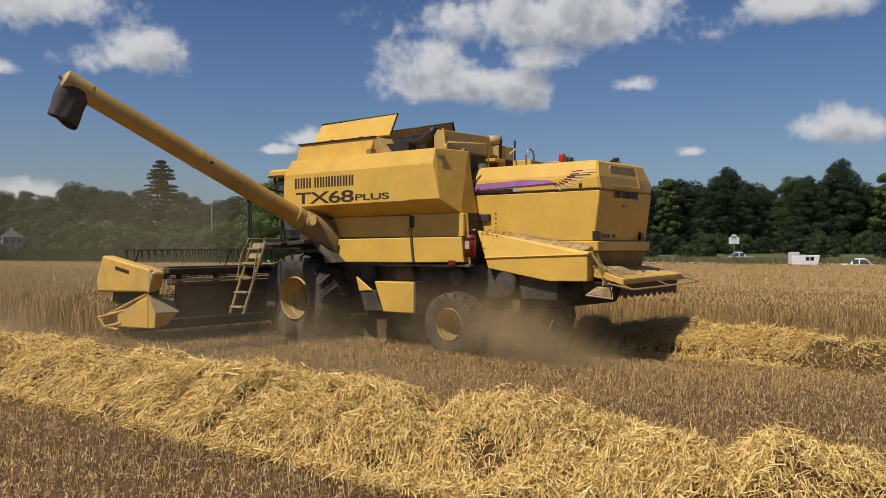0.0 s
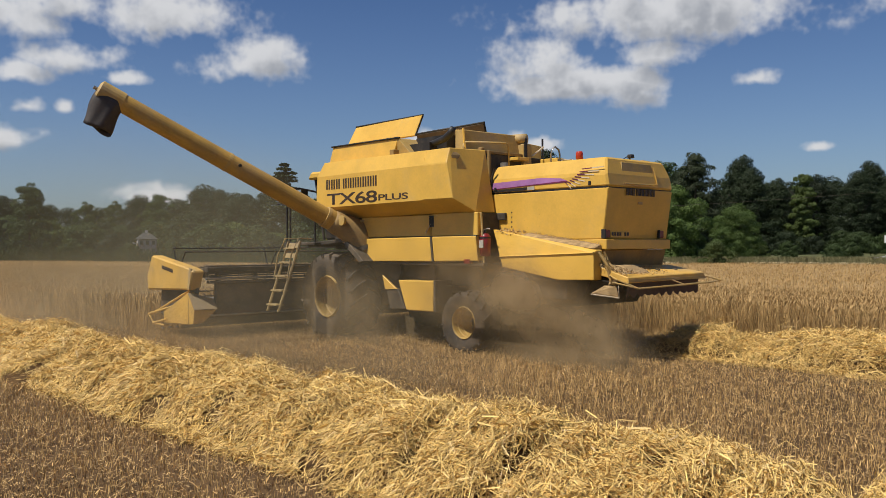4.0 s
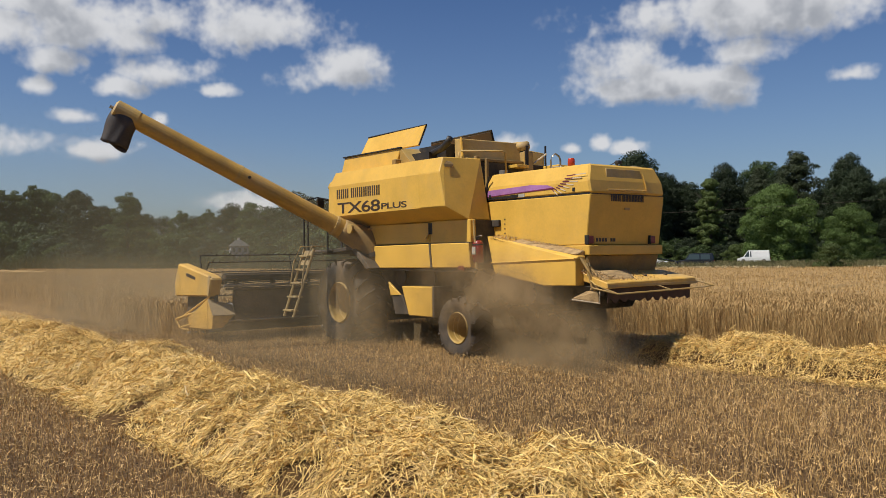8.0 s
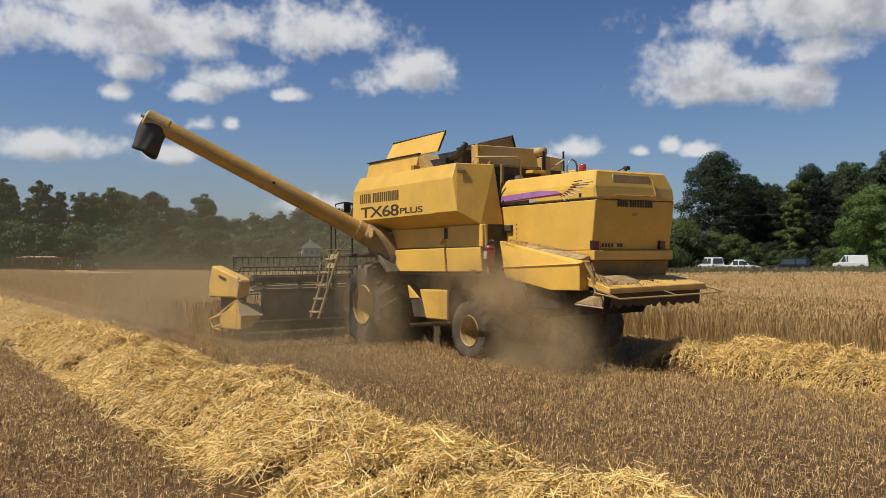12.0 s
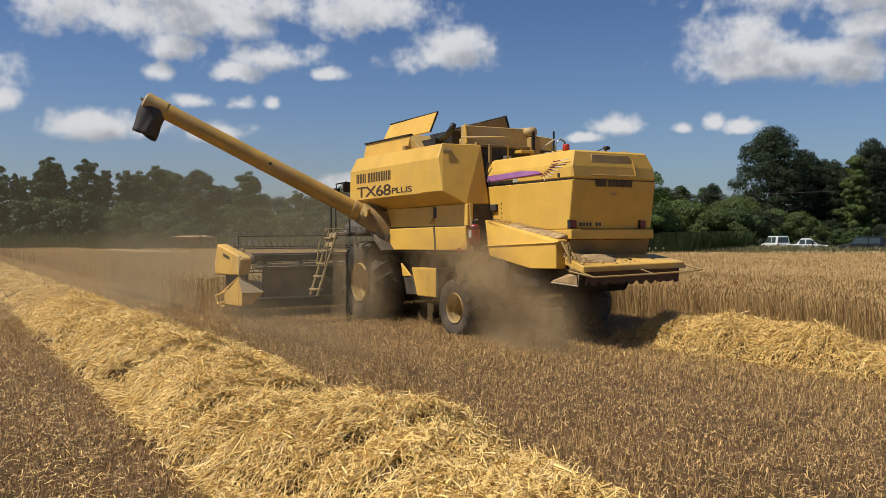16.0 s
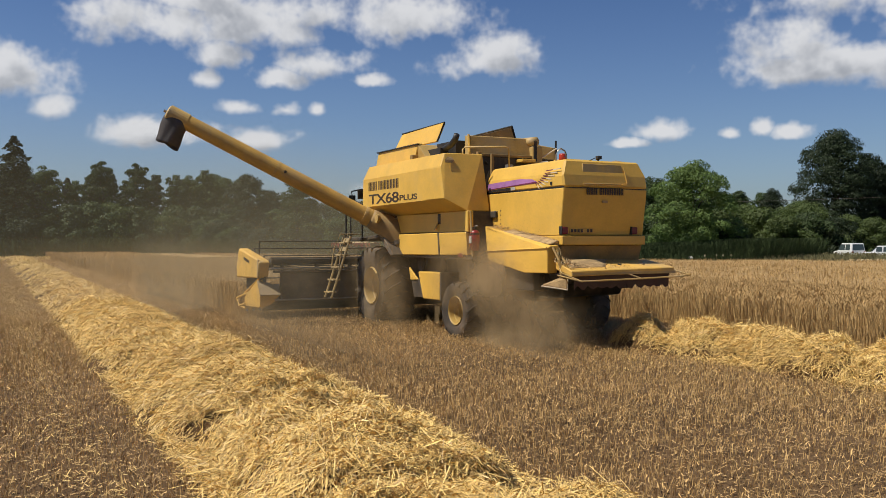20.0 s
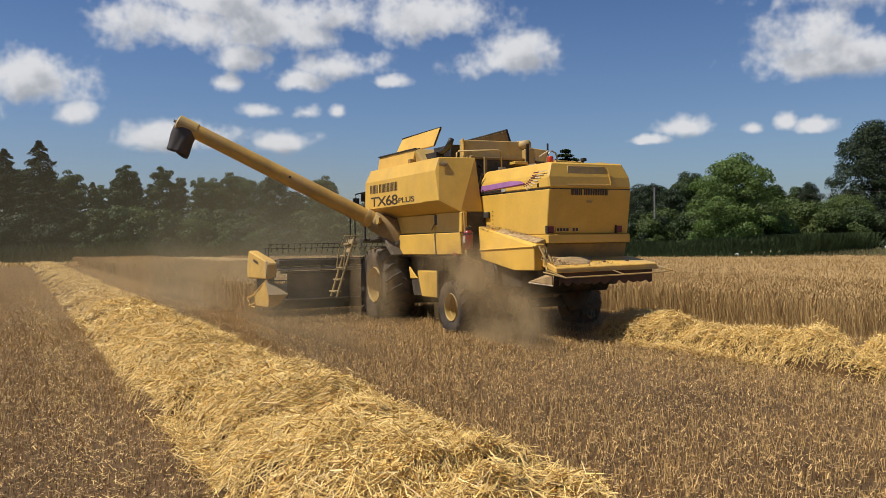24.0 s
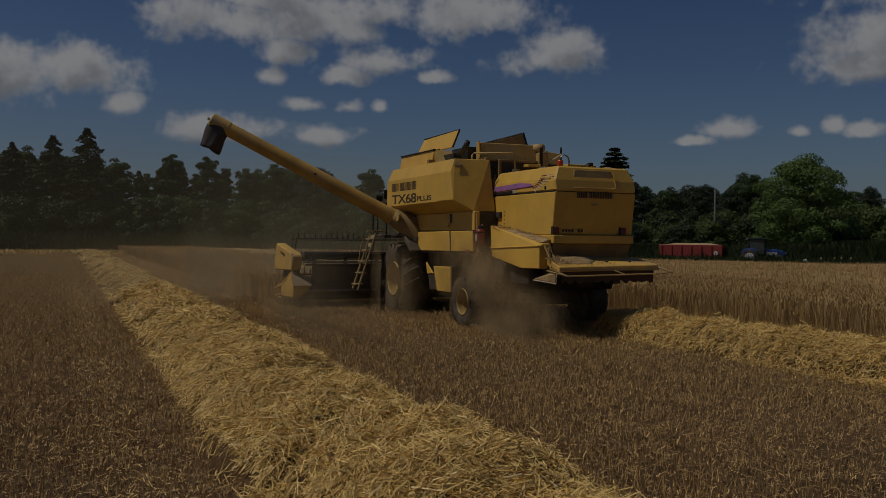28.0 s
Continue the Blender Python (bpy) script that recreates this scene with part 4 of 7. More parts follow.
def wheel(x, y, radius, width, rim_r, lugs, front, axle):
    """Axle-centred wheel: tyre with chevron lugs, dished rim and hub; local x points along the axle."""
    out = -1 if x < 0 else 1
    hubbed = new("drive_wheel" if front else "rear_wheel")
    hubbed.parent = combine
    hubbed.location = (x, y - BASE_Y, axle)
    h = width / 2
    profile = [(-h * 0.80, rim_r), (-h * 0.98, rim_r + (radius - rim_r) * 0.30), (-h, rim_r + (radius - rim_r) * 0.6), (-h * 0.92, radius * 0.945), (-h * 0.5, radius * 0.965),
               (h * 0.5, radius * 0.965), (h * 0.92, radius * 0.945), (h, rim_r + (radius - rim_r) * 0.6), (h * 0.98, rim_r + (radius - rim_r) * 0.30), (h * 0.80, rim_r)]
    tyre = part("tyre", lathe(profile, 56, "x", False), TYRE, hubbed, "dusty black tyre with chevron lugs", True)
    verts, faces = [], []
    for k in range(lugs):
        for s in (-1, 1):
            a0 = 2 * math.pi * (k + (0.5 if s > 0 else 0)) / lugs
            for u, da in ((0.04, 0.0), (0.55, 0.10), (1.0, 0.26)):
                for da2 in (0.0, 0.062 if front else 0.075):
                    r_in, r_out = radius * (0.955 if u < 0.9 else 0.86), radius * (1.0 if u < 0.9 else 0.955)
                    for r in (r_in, r_out):
                        a = a0 + da + da2
                        verts.append((s * h * 1.0 * u, r * math.cos(a), r * math.sin(a)))
            b = len(verts) - 12
            for i in (0, 4):
                q = [b + i + j for j in range(8)]
                faces += [(q[1], q[3], q[7], q[5]), (q[0], q[1], q[5], q[4]), (q[2], q[6], q[7], q[3])]
            faces += [(b + 8, b + 10, b + 11, b + 9)]
    link("tread", soup("tread", verts, faces), TYRE, tyre)
    o = out
    rim = part("rim", lathe([(o * h * 0.82, rim_r * 1.04), (o * h * 0.92, rim_r * 1.0), (o * h * 0.84, rim_r * 0.95), (o * h * 0.40, rim_r * 0.92), (o * h * 0.36, rim_r * 0.87), (o * h * 0.02, rim_r * 0.84), (0.0, rim_r * 0.80), (-o * h * 0.80, rim_r * 0.74), (-o * h * 0.86, rim_r * 0.35), (-o * h * 0.60, rim_r * 0.30), (-o * h * 0.57, 0.002)], 40, "x", False), RIM, hubbed, "yellow dished rim")
    for k in range(8):
        a = 2 * math.pi * k / 8
        nut = part("wheel_nut", lathe([(0, 0.018), (o * 0.04, 0.018)], 6), STEEL, rim)
        nut.location = (-o * h * 0.84, rim_r * 0.55 * math.cos(a), rim_r * 0.55 * math.sin(a))
    return hubbed


def build_auger():
    root, tip = Vector((-1.82, 12.32, 2.36)), Vector((-5.94, 13.32, 4.54))
    way = (tip - root).normalized()
    spout = piece("unloading_auger", tube([root, root + 0.25 * way, root + 0.26 * way, root + 2.35 * way, tip], [0.20, 0.20, 0.180, 0.172, 0.160], 24), AUGER, label="long yellow unloading auger tube swung out", smooth=False)
    for d in (0.24, 2.35):
        piece("auger_collar", tube([root + (d - 0.03) * way, root + (d + 0.03) * way], 0.205 if d < 1 else 0.179, 24), PAINT_DUSTY, spout)
    piece("auger_stud", tube([root + 2.2 * way + Vector((0, -0.2, 0.0)), root + 2.2 * way + Vector((0, -0.16, 0))], 0.03, 8), BLACK, spout)
    bend = [(-1.30, 12.00, 1.62), (-1.31, 12.02, 1.82), (-1.37, 12.07, 2.02), (-1.48, 12.15, 2.17), (-1.62, 12.22, 2.26), root, root + 0.1 * way]
    elbow = piece("auger_elbow", tube(bend, [0.25, 0.26, 0.275, 0.275, 0.26, 0.225, 0.205], 28), ELBOW, label="dusty yellow auger elbow", smooth=True)
    piece("elbow_collar", tube([(-1.315, 12.025, 1.84), (-1.335, 12.045, 1.92)], 0.285, 28), CHASSIS, elbow)
    piece("elbow_joint", lathe([(0, 0.0), (0.0, 0.10), (0.05, 0.09), (0.09, 0.05), (0.10, 0.0)], 16), PAINT_DUSTY, elbow).location = (-1.90, 12.04, 2.40)
    fan = lathe([(-0.10, 0.10), (-0.06, 0.34), (0.0, 0.40), (0.08, 0.40), (0.12, 0.30)], 26)
    bmesh.ops.translate(fan, verts=fan.verts, vec=(-1.28, 12.12, 2.12))
    piece("elbow_housing", fan, ELBOW, elbow, "rounded dusty housing behind the auger elbow", True)
    piece("elbow_strut", tube([(-1.30, 11.9, 2.44), (-1.62, 12.06, 2.34), (-1.86, 12.12, 2.40)], 0.02, 6), PAINT_DUSTY, elbow)
    # end plate, stud and the rubber sleeve that hangs square to the tube
    cap = piece("auger_cap", tube([tip - 0.02 * way, tip + 0.02 * way, tip + 0.05 * way], [0.170, 0.168, 0.12], 20), PAINT_DUSTY, spout)
    piece("cap_hood", tube([tip - 0.40 * way + Vector((0, 0, 0.012)), tip + 0.01 * way + Vector((0, 0, 0.012))], 0.168, 20), PAINT_DUSTY, spout)
    piece("cap_light", tube([tip + 0.04 * way, tip + 0.12 * way], 0.03, 8), STEEL, cap)
    down = (way * way.z - Vector((0, 0, 1))).normalized()
    across = way.cross(down)
    bm = bmesh.new()
    rows = []
    for j in range(10):
        v = j / 9
        row = []
        for k in range(36):
            a = 2 * math.pi * k / 36
            fold = 1 + (0.03 + 0.13 * v) * math.sin(3 * a + 1.0 + 1.5 * v) + (0.02 + 0.06 * v) * math.sin(7 * a + 2 * v)
            reach = 0.265 - 0.02 * v + 0.02 * math.sin(5 * v + a)
            row.append(bm.verts.new(tip + (-0.20 + reach * math.cos(a) - 0.03 * v) * way + (0.165 - 0.05 * v) * fold * math.sin(a) * across + (0.04 + (0.56 + 0.03 * math.sin(2 * a)) * v) * down))
        rows.append(row)
    for r, s in zip(rows, rows[1:]):
        for k in range(36):
            bm.faces.new((r[k], r[(k + 1) % 36], s[(k + 1) % 36], s[k]))
    sleeve = piece("rubber_sleeve", bm, RUBBER, spout, "creased dark rubber sleeve hanging from the auger mouth", True)
    solid = sleeve.modifiers.new("thickness", "SOLIDIFY")
    solid.thickness = 0.012


def build_cab():
    cab = piece("cab", hull([(s * 0.78, y, z) for s in (-1, 1) for y, z in ((13.0, 2.05), (14.15, 2.05), (13.0, 3.35), (14.45, 3.35))], 0.04), BLACK, label="dark glazed driving cab")
    piece("cab_roof", hull([(s * 0.92, y, z) for s in (-1, 1) for y, z in ((12.98, 3.36), (14.62, 3.36), (13.05, 3.52), (14.5, 3.52))], 0.04), PAINT, cab)
    for s in (-1, 1):
        piece("cab_window", slab([(13.12, 2.25), (14.12, 2.25), (14.36, 3.28), (13.12, 3.28)], s * 0.792, s * 0.78, 0.0), GLASS, cab)
        piece("cab_post", tube([(s * 0.80, 14.15, 2.05), (s * 0.80, 14.46, 3.36)], 0.03, 8), BLACK, cab)
    piece("cab_platform", box(-1.85, -0.75, 13.0, 14.1, 1.93, 1.99, 0.01), CHASSIS)
    # mirrors on bent arms
    for a in ([(-0.85, 14.4, 3.10), (-1.25, 14.45, 3.16), (-1.52, 14.40, 3.10), (-1.52, 14.35, 2.95)], [(-0.85, 14.0, 3.02), (-1.4, 14.0, 3.10), (-1.5, 13.85, 3.05)]):
        arm = piece("mirror_arm", tube(a, 0.018, 6), BLACK)
        end = Vector(a[-1])
        piece("mirror", hull([tuple(end + Vector(v)) for v in ((-0.09, 0, -0.16), (0.09, 0, -0.16), (-0.09, 0, 0.06), (0.09, 0, 0.06), (-0.06, 0.06, -0.13), (0.06, 0.06, -0.13), (-0.06, 0.06, 0.03), (0.06, 0.06, 0.03))], 0.01), BLACK, arm)
    for y in (13.05, 14.05):
        piece("platform_rail", tube([(-1.80, y, 1.98), (-1.80, y, 2.75), (-1.80, y + 0.35, 2.80)], 0.02, 8), BLACK)
    piece("signal_post", tube([(-1.62, 14.2, 1.98), (-1.62, 14.22, 2.9)], 0.018, 6), BLACK)


def build_ladder():
    ladder = new("ladder")
    ladder.parent, ladder["label"] = combine, "yellow steel ladder up to the cab"
    top, low = Vector((-1.98, 13.50, 2.02)), Vector((-2.38, 13.68, 0.62))
    for dy in (-0.20, 0.20):
        d = Vector((0, dy, 0))
        rail = tube([top + d, low + d], 0.028, 6)
        piece("ladder_rail", rail, LADDER, ladder)
    for k in range(5):
        p = top.lerp(low, (k + 0.55) / 5)
        piece("ladder_step", box(p.x - 0.09, p.x + 0.09, p.y - 0.19, p.y + 0.19, p.z - 0.015, p.z + 0.02, 0.006), LADDER, ladder)
    for dy in (-0.24, 0.24):
        piece("ladder_handle", tube([low.lerp(top, 0.45) + Vector((-0.05, dy, 0)), low.lerp(top, 0.8) + Vector((-0.14, dy, 0)), top + Vector((-0.10, dy * 1.0 - 0.05, 0.05)), top + Vector((0.25, dy, 0.04))], 0.016, 6), LADDER, ladder)
    piece("ladder_plate", hull([(-2.0, 13.34, 1.98), (-2.0, 13.66, 1.98), (-2.10, 13.36, 1.68), (-2.10, 13.68, 1.68), (-1.96, 13.34, 1.98), (-2.06, 13.68, 1.68)], 0.004), LADDER, ladder)


HEADER_HALF = 3.80


def build_header():
    w = HEADER_HALF
    trough = piece("header_trough", slab([(14.25, 0.52), (14.20, 1.18), (14.30, 1.22), (14.36, 0.60), (15.1, 0.40), (15.75, 0.27), (15.75, 0.21), (15.0, 0.30)], -w + 0.47, w - 0.47, 0.01), HEADER, label="wide dusty header trough with cutter bar")
    piece("header_beam", box(-w + 0.22, w - 0.22, 14.12, 14.28, 1.40, 1.52, 0.02), CHASSIS, trough, "dark square tube along the top of the header")
    piece("beam_lip", box(-w + 0.22, w - 0.22, 14.14, 14.30, 1.522, 1.545, 0.004), HEADER, trough)
    piece("header_rail", tube([(-w + 0.2, 14.15, 1.285), (w - 0.2, 14.15, 1.285)], 0.026, 8), STEEL, trough)
    piece("panel_lip", box(-w + 0.30, w - 0.30, 14.14, 14.30, 1.19, 1.24, 0.01), HEADER, trough)
    piece("lower_rail", tube([(-w + 0.3, 14.12, 0.575), (w - 0.3, 14.12, 0.575)], 0.02, 8), STEEL, trough)
    for k in range(9):
        x = -w + 0.5 + (2 * w - 1.0) * k / 8
        piece("beam_bracket", hull([(x + a, y, z) for a in (-0.03, 0.03) for y, z in ((14.15, 1.2), (14.26, 1.2), (14.13, 1.41), (14.27, 1.41))], 0.004), CHASSIS, trough)
    # hydraulic pipes clipped along the back
    for z in (1.345, 1.375):
        piece("hydraulic_pipe", tube([(-w + 0.3, 14.18, z - 0.03), (-w + 0.9, 14.14, z), (-1.2, 14.14, z), (-0.8, 14.0, z + 0.08)], 0.012, 6), BLACK, trough)
    screw = piece("feed_auger", tube([(-w + 0.1, 14.85, 0.72), (w - 0.1, 14.85, 0.72)], 0.17, 16), STEEL, trough)
    piece("feeder_house", hull([(s * 0.72, y, z) for s in (-1, 1) for y, z in ((12.7, 1.1), (14.2, 0.35), (12.7, 1.75), (14.2, 1.15))], 0.02), CHASSIS)
    for k in range(48):
        x = -w + 0.1 + (2 * w - 0.2) * k / 47
        piece("knife_guard", hull([(x - 0.02, 15.74, 0.22), (x + 0.02, 15.74, 0.22), (x, 15.9, 0.24), (x - 0.02, 15.74, 0.27), (x + 0.02, 15.74, 0.27)], 0.0), STEEL, trough)
    for s in (-1, 1):
        a, b = s * (w + 0.03), s * (w - 0.12)
        shield = piece("end_shield", slab([(16.03, 1.74), (14.42, 1.50), (14.20, 1.44), (14.38, 1.07), (16.22, 1.02), (16.26, 1.30)], a, s * (w - 0.22), 0.03), PAINT_PALE, label="dusty yellow sheet end shield of the header")
        piece("shield_mark", slab([(15.55, 1.54), (15.05, 1.46), (15.05, 1.39), (15.55, 1.47)], s * (w + 0.034), s * (w + 0.02), 0.0), DECAL_DARK, shield)
        piece("shield_band", slab([(14.36, 1.50), (14.28, 1.48), (14.36, 1.08), (14.44, 1.08)], s * (w + 0.034), s * (w + 0.0), 0.0), PAINT_DUSTY, shield)
        lower = piece("divider_shield", slab([(14.42, 1.02), (14.42, 0.40), (15.47, 0.37), (15.48, 0.60)], a, b, 0.012), PAINT_PALE, label="dusty yellow crop divider plate")
        piece("divider_seam", slab([(14.42, 1.0), (14.40, 1.0), (14.40, 0.41), (14.42, 0.41)], s * (w + 0.026), s * (w + 0.0), 0.0), BLACK, lower)
        piece("divider_tail", hull([(a, y, z) for y, z in ((14.40, 1.0), (14.16, 0.69), (14.20, 0.42), (14.40, 0.40))] + [(s * (w - 0.40), 14.29, 0.87), (s * (w - 0.42), 14.11, 0.69), (s * (w - 0.40), 14.26, 0.62), (s * (w - 0.2), 14.2, 0.44)], 0.006), PAINT_PALE, lower)
        piece("divider_flap", hull([(s * (w + 0.035), 14.41, 1.025), (s * (w + 0.035), 14.15, 0.70), (s * (w - 0.43), 14.10, 0.70), (s * (w - 0.44), 14.29, 0.895), (s * (w + 0.035), 14.41, 1.01), (s * (w + 0.035), 14.15, 0.685), (s * (w - 0.43), 14.10, 0.685), (s * (w - 0.44), 14.29, 0.88)], 0.0), DUSTY_SHEET, lower, "sheet flap thick with grey-brown dust")
        piece("end_plate", slab([(15.9, 1.05), (14.35, 1.10), (14.35, 0.45), (15.6, 0.34), (15.95, 0.55)], s * (w - 0.13), s * (w - 0.17), 0.004), CHASSIS, lower)
        piece("divider_rod", tube([(s * (w + 0.02), 15.35, 0.45), (s * (w + 0.05), 15.9, 0.34), (s * (w + 0.05), 16.12, 0.52), (s * w, 15.1, 0.72)], 0.028, 8), PAINT_PALE, lower)
        piece("divider_rod", tube([(s * (w + 0.02), 15.45, 0.32), (s * (w + 0.05), 15.92, 0.34)], 0.022, 8), PAINT_PALE, lower)
        piece("divider_arm", tube([(s * (w - 0.02), 16.1, 0.52), (s * (w - 0.04), 14.5, 1.05)], 0.024, 8), PAINT_PALE, lower)
        piece("reel_arm", hull([(s * (w - 0.24), y, z) for y, z in ((14.2, 1.30), (14.2, 1.40), (15.6, 1.42), (15.6, 1.34))] + [(s * (w - 0.30), y, z) for y, z in ((14.2, 1.30), (14.2, 1.40), (15.6, 1.42), (15.6, 1.34))], 0.01), CHASSIS, trough)
    # reel: turns on its own shaft
    reel = new("reel")
    reel.parent, reel["label"] = combine, "dark pick-up reel with tined bats"
    reel.location = (0, 15.58 - BASE_Y, 1.38)
    part("reel_shaft", tube([(-w + 0.3, 0, 0), (w - 0.3, 0, 0)], 0.06, 10), CHASSIS, reel)
    for k in range(6):
        a = 2 * math.pi * k / 6
        c, s = math.cos(a), math.sin(a)
        bat = part("bat", tube([(-w + 0.32, 0.54 * c, 0.54 * s), (w - 0.32, 0.54 * c, 0.54 * s)], 0.014, 6), CHASSIS, reel)
        verts, faces = [], []
        for i in range(46):
            x = -w + 0.4 + (2 * w - 0.8) * i / 45
            b = len(verts)
            verts += [(x - 0.012, 0.54 * c, 0.54 * s), (x + 0.012, 0.54 * c, 0.54 * s), (x, 0.54 * c - 0.05, 0.54 * s - 0.24)]
            faces.append((b, b + 1, b + 2))
        link("tine_row", soup("tine_row", verts, faces), BLACK, bat)["kind"] = "stuff"
        for x in (-w + 0.34, -1.3, 1.3, w - 0.34):
            part("reel_spoke", tube([(x, 0, 0), (x, 0.54 * c, 0.54 * s)], 0.014, 5), BLACK, reel)
    return reel


def build_tail():
    tray = piece("chaff_spreader", hull([(-1.09, 6.13, 1.43), (1.07, 6.16, 1.46), (-1.0, 6.78, 1.60), (0.98, 6.78, 1.58), (-1.09, 6.13, 1.34), (1.07, 6.16, 1.37), (-1.0, 6.78, 1.46), (0.98, 6.78, 1.46)], 0.012), PAINT_PALE, label="yellow spreader tray littered with chaff")
    piece("tray_edge", box(-1.08, 1.06, 6.122, 6.14, 1.36, 1.40, 0.0), PAINT_DUSTY, tray)
    piece("tray_core", hull([(-1.02, 6.24, 1.36), (1.03, 6.24, 1.36), (-1.0, 6.9, 1.38), (0.98, 6.9, 1.38), (-0.95, 6.32, 1.22), (1.0, 6.32, 1.22), (-0.9, 6.9, 1.2), (0.9, 6.9, 1.2)], 0.01), BLACK, tray)
    edge = [(-0.95 + 1.97 * i / 30, 1.13 + (0.045 if i % 3 == 1 else 0.0) + 0.015 * math.sin(i * 1.7)) for i in range(31)]
    bm = bmesh.new()
    tops = [bm.verts.new((x, 6.235, 1.37)) for x, z in edge]
    lows = [bm.verts.new((x, 6.25, z)) for x, z in edge]
    for i in range(30):
        bm.faces.new((tops[i], tops[i + 1], lows[i + 1], lows[i]))
    flap = piece("rubber_flap", bm, FLAP, tray, "ragged dark maroon rubber flap")
    flap.modifiers.new("thickness", "SOLIDIFY").thickness = 0.01
    pile = hull([(-0.98, 6.28, 1.465), (-0.30, 6.26, 1.47), (-0.95, 6.74, 1.595), (0.1, 6.74, 1.59), (-0.7, 6.45, 1.58), (-0.45, 6.5, 1.60)], 0.01)
    bmesh.ops.subdivide_edges(pile, edges=pile.edges[:], cuts=3, use_grid_fill=True)
    for v in pile.verts:
        v.co.z += 0.012 * noise.noise(v.co * 11)
    piece("chaff_heap", pile, CHAFF, tray, smooth=True)
    flakes(tray, 1500, lambda u, v: (-1.05 + 1.3 * u ** 1.7, 6.18 + 0.52 * v, 1.45 + 0.145 * v + 0.05 * np.exp(-((u - 0.25) / 0.2) ** 2)), 18)
    for x in (0.05, 0.55):
        piece("tray_pad", box(x, x + 0.05, 6.36, 6.42, 1.49, 1.525, 0.004), CHASSIS, tray)
    guard = [(-1.24, 6.30, 1.36), (-0.98, 6.02, 1.27), (0.2, 6.0, 1.29), (1.0, 5.98, 1.31), (1.22, 5.94, 1.33), (1.05, 6.20, 1.42)]
    piece("guard_rail", tube(guard, 0.015, 6), PAINT_DUSTY, tray, "thin dusty yellow guard rail")
    piece("guard_stay", tube([(0.22, 6.0, 1.29), (0.05, 6.14, 1.37)], 0.012, 6), PAINT_DUSTY, tray)
    piece("guard_stay", tube([(-0.98, 6.02, 1.27), (-1.20, 6.25, 1.40), (-1.05, 6.5, 1.46)], 0.012, 6), PAINT_DUSTY, tray)
    scoop = piece("side_scoop", hull([(-1.32, 6.62, 1.20), (-1.02, 6.36, 1.16), (-1.0, 6.62, 1.30), (-1.30, 6.64, 1.17), (-1.02, 6.36, 1.12), (-0.98, 6.40, 1.30)], 0.006), CHAFF, label="small plate heaped with chaff")
    piece("scoop_edge", tube([(-1.33, 6.62, 1.18), (-1.02, 6.34, 1.12), (-0.98, 6.38, 1.30)], 0.012, 6), PALE, scoop)
    # chains and linkage between shield and tray
    for k, (a, b) in enumerate((((-1.00, 6.62, 1.80), (-0.93, 6.48, 1.46)), ((-1.03, 6.60, 1.78), (-1.03, 6.50, 1.50)), ((-0.97, 6.60, 1.68), (-1.08, 6.52, 1.52)), ((-0.95, 6.55, 1.60), (-0.98, 6.42, 1.28)))):
        a, b = Vector(a), Vector(b)
        for i in range(5):
            piece("chain_link", tube([a.lerp(b, i / 5), a.lerp(b, (i + 0.8) / 5) + Vector((0.012 * (-1) ** i, 0, 0))], 0.012 if k else 0.018, 6), LADDER if i % 2 else ELBOW, scoop)
    for a, b, r in (((-1.08, 6.66, 1.80), (-1.0, 6.44, 1.40), 0.022), ((-1.00, 6.66, 1.76), (-1.06, 6.46, 1.36), 0.018), ((-0.96, 6.64, 1.70), (-0.93, 6.40, 1.45), 0.02)):
        piece("linkage_arm", tube([a, tuple(Vector(a).lerp(Vector(b), 0.5) + Vector((-0.02, -0.03, 0.0))), b], r, 6), ELBOW, scoop)
    clump = hull([(-1.06, 6.52, 1.30), (-0.95, 6.40, 1.30), (-0.98, 6.50, 1.50), (-1.04, 6.42, 1.40), (-0.90, 6.46, 1.44), (-1.0, 6.36, 1.36)], 0.0)
    bmesh.ops.subdivide_edges(clump, edges=clump.edges[:], cuts=3, use_grid_fill=True)
    for v in clump.verts:
        v.co += 0.03 * noise.noise_vector(v.co * 14)
    piece("chaff_clump", clump, CHAFF, scoop, smooth=True)
    piece("lever", hull([(-1.0, 6.5, 1.46), (-0.96, 6.5, 1.46), (-1.06, 6.45, 1.32), (-0.9, 6.42, 1.30), (-0.94, 6.40, 1.40)], 0.005), PAINT_DUSTY, scoop)


def lettering(text, size, stretch, where, turn, parent, name, mat=None):
    """Solid letters from the built-in font, as one thin mesh."""
    curve = bpy.data.curves.new(name, "FONT")
    curve.body, curve.size, curve.extrude, curve.offset, curve.space_character = text, size, 0.002, 0.012 * size, 0.93
    temp = bpy.data.objects.new(name, curve)
    mesh = bpy.data.meshes.new_from_object(temp)
    bpy.data.objects.remove(temp)
    low = min(v.co.x for v in mesh.vertices)
    wide = max(v.co.x for v in mesh.vertices) - low
    for v in mesh.vertices:
        v.co.x = (v.co.x - low) / wide * stretch
    mesh.materials.clear()
    ob = link(name, mesh, mat or DECAL_DARK, parent)
    ob.matrix_basis = turn
    ob.location = where
    return ob


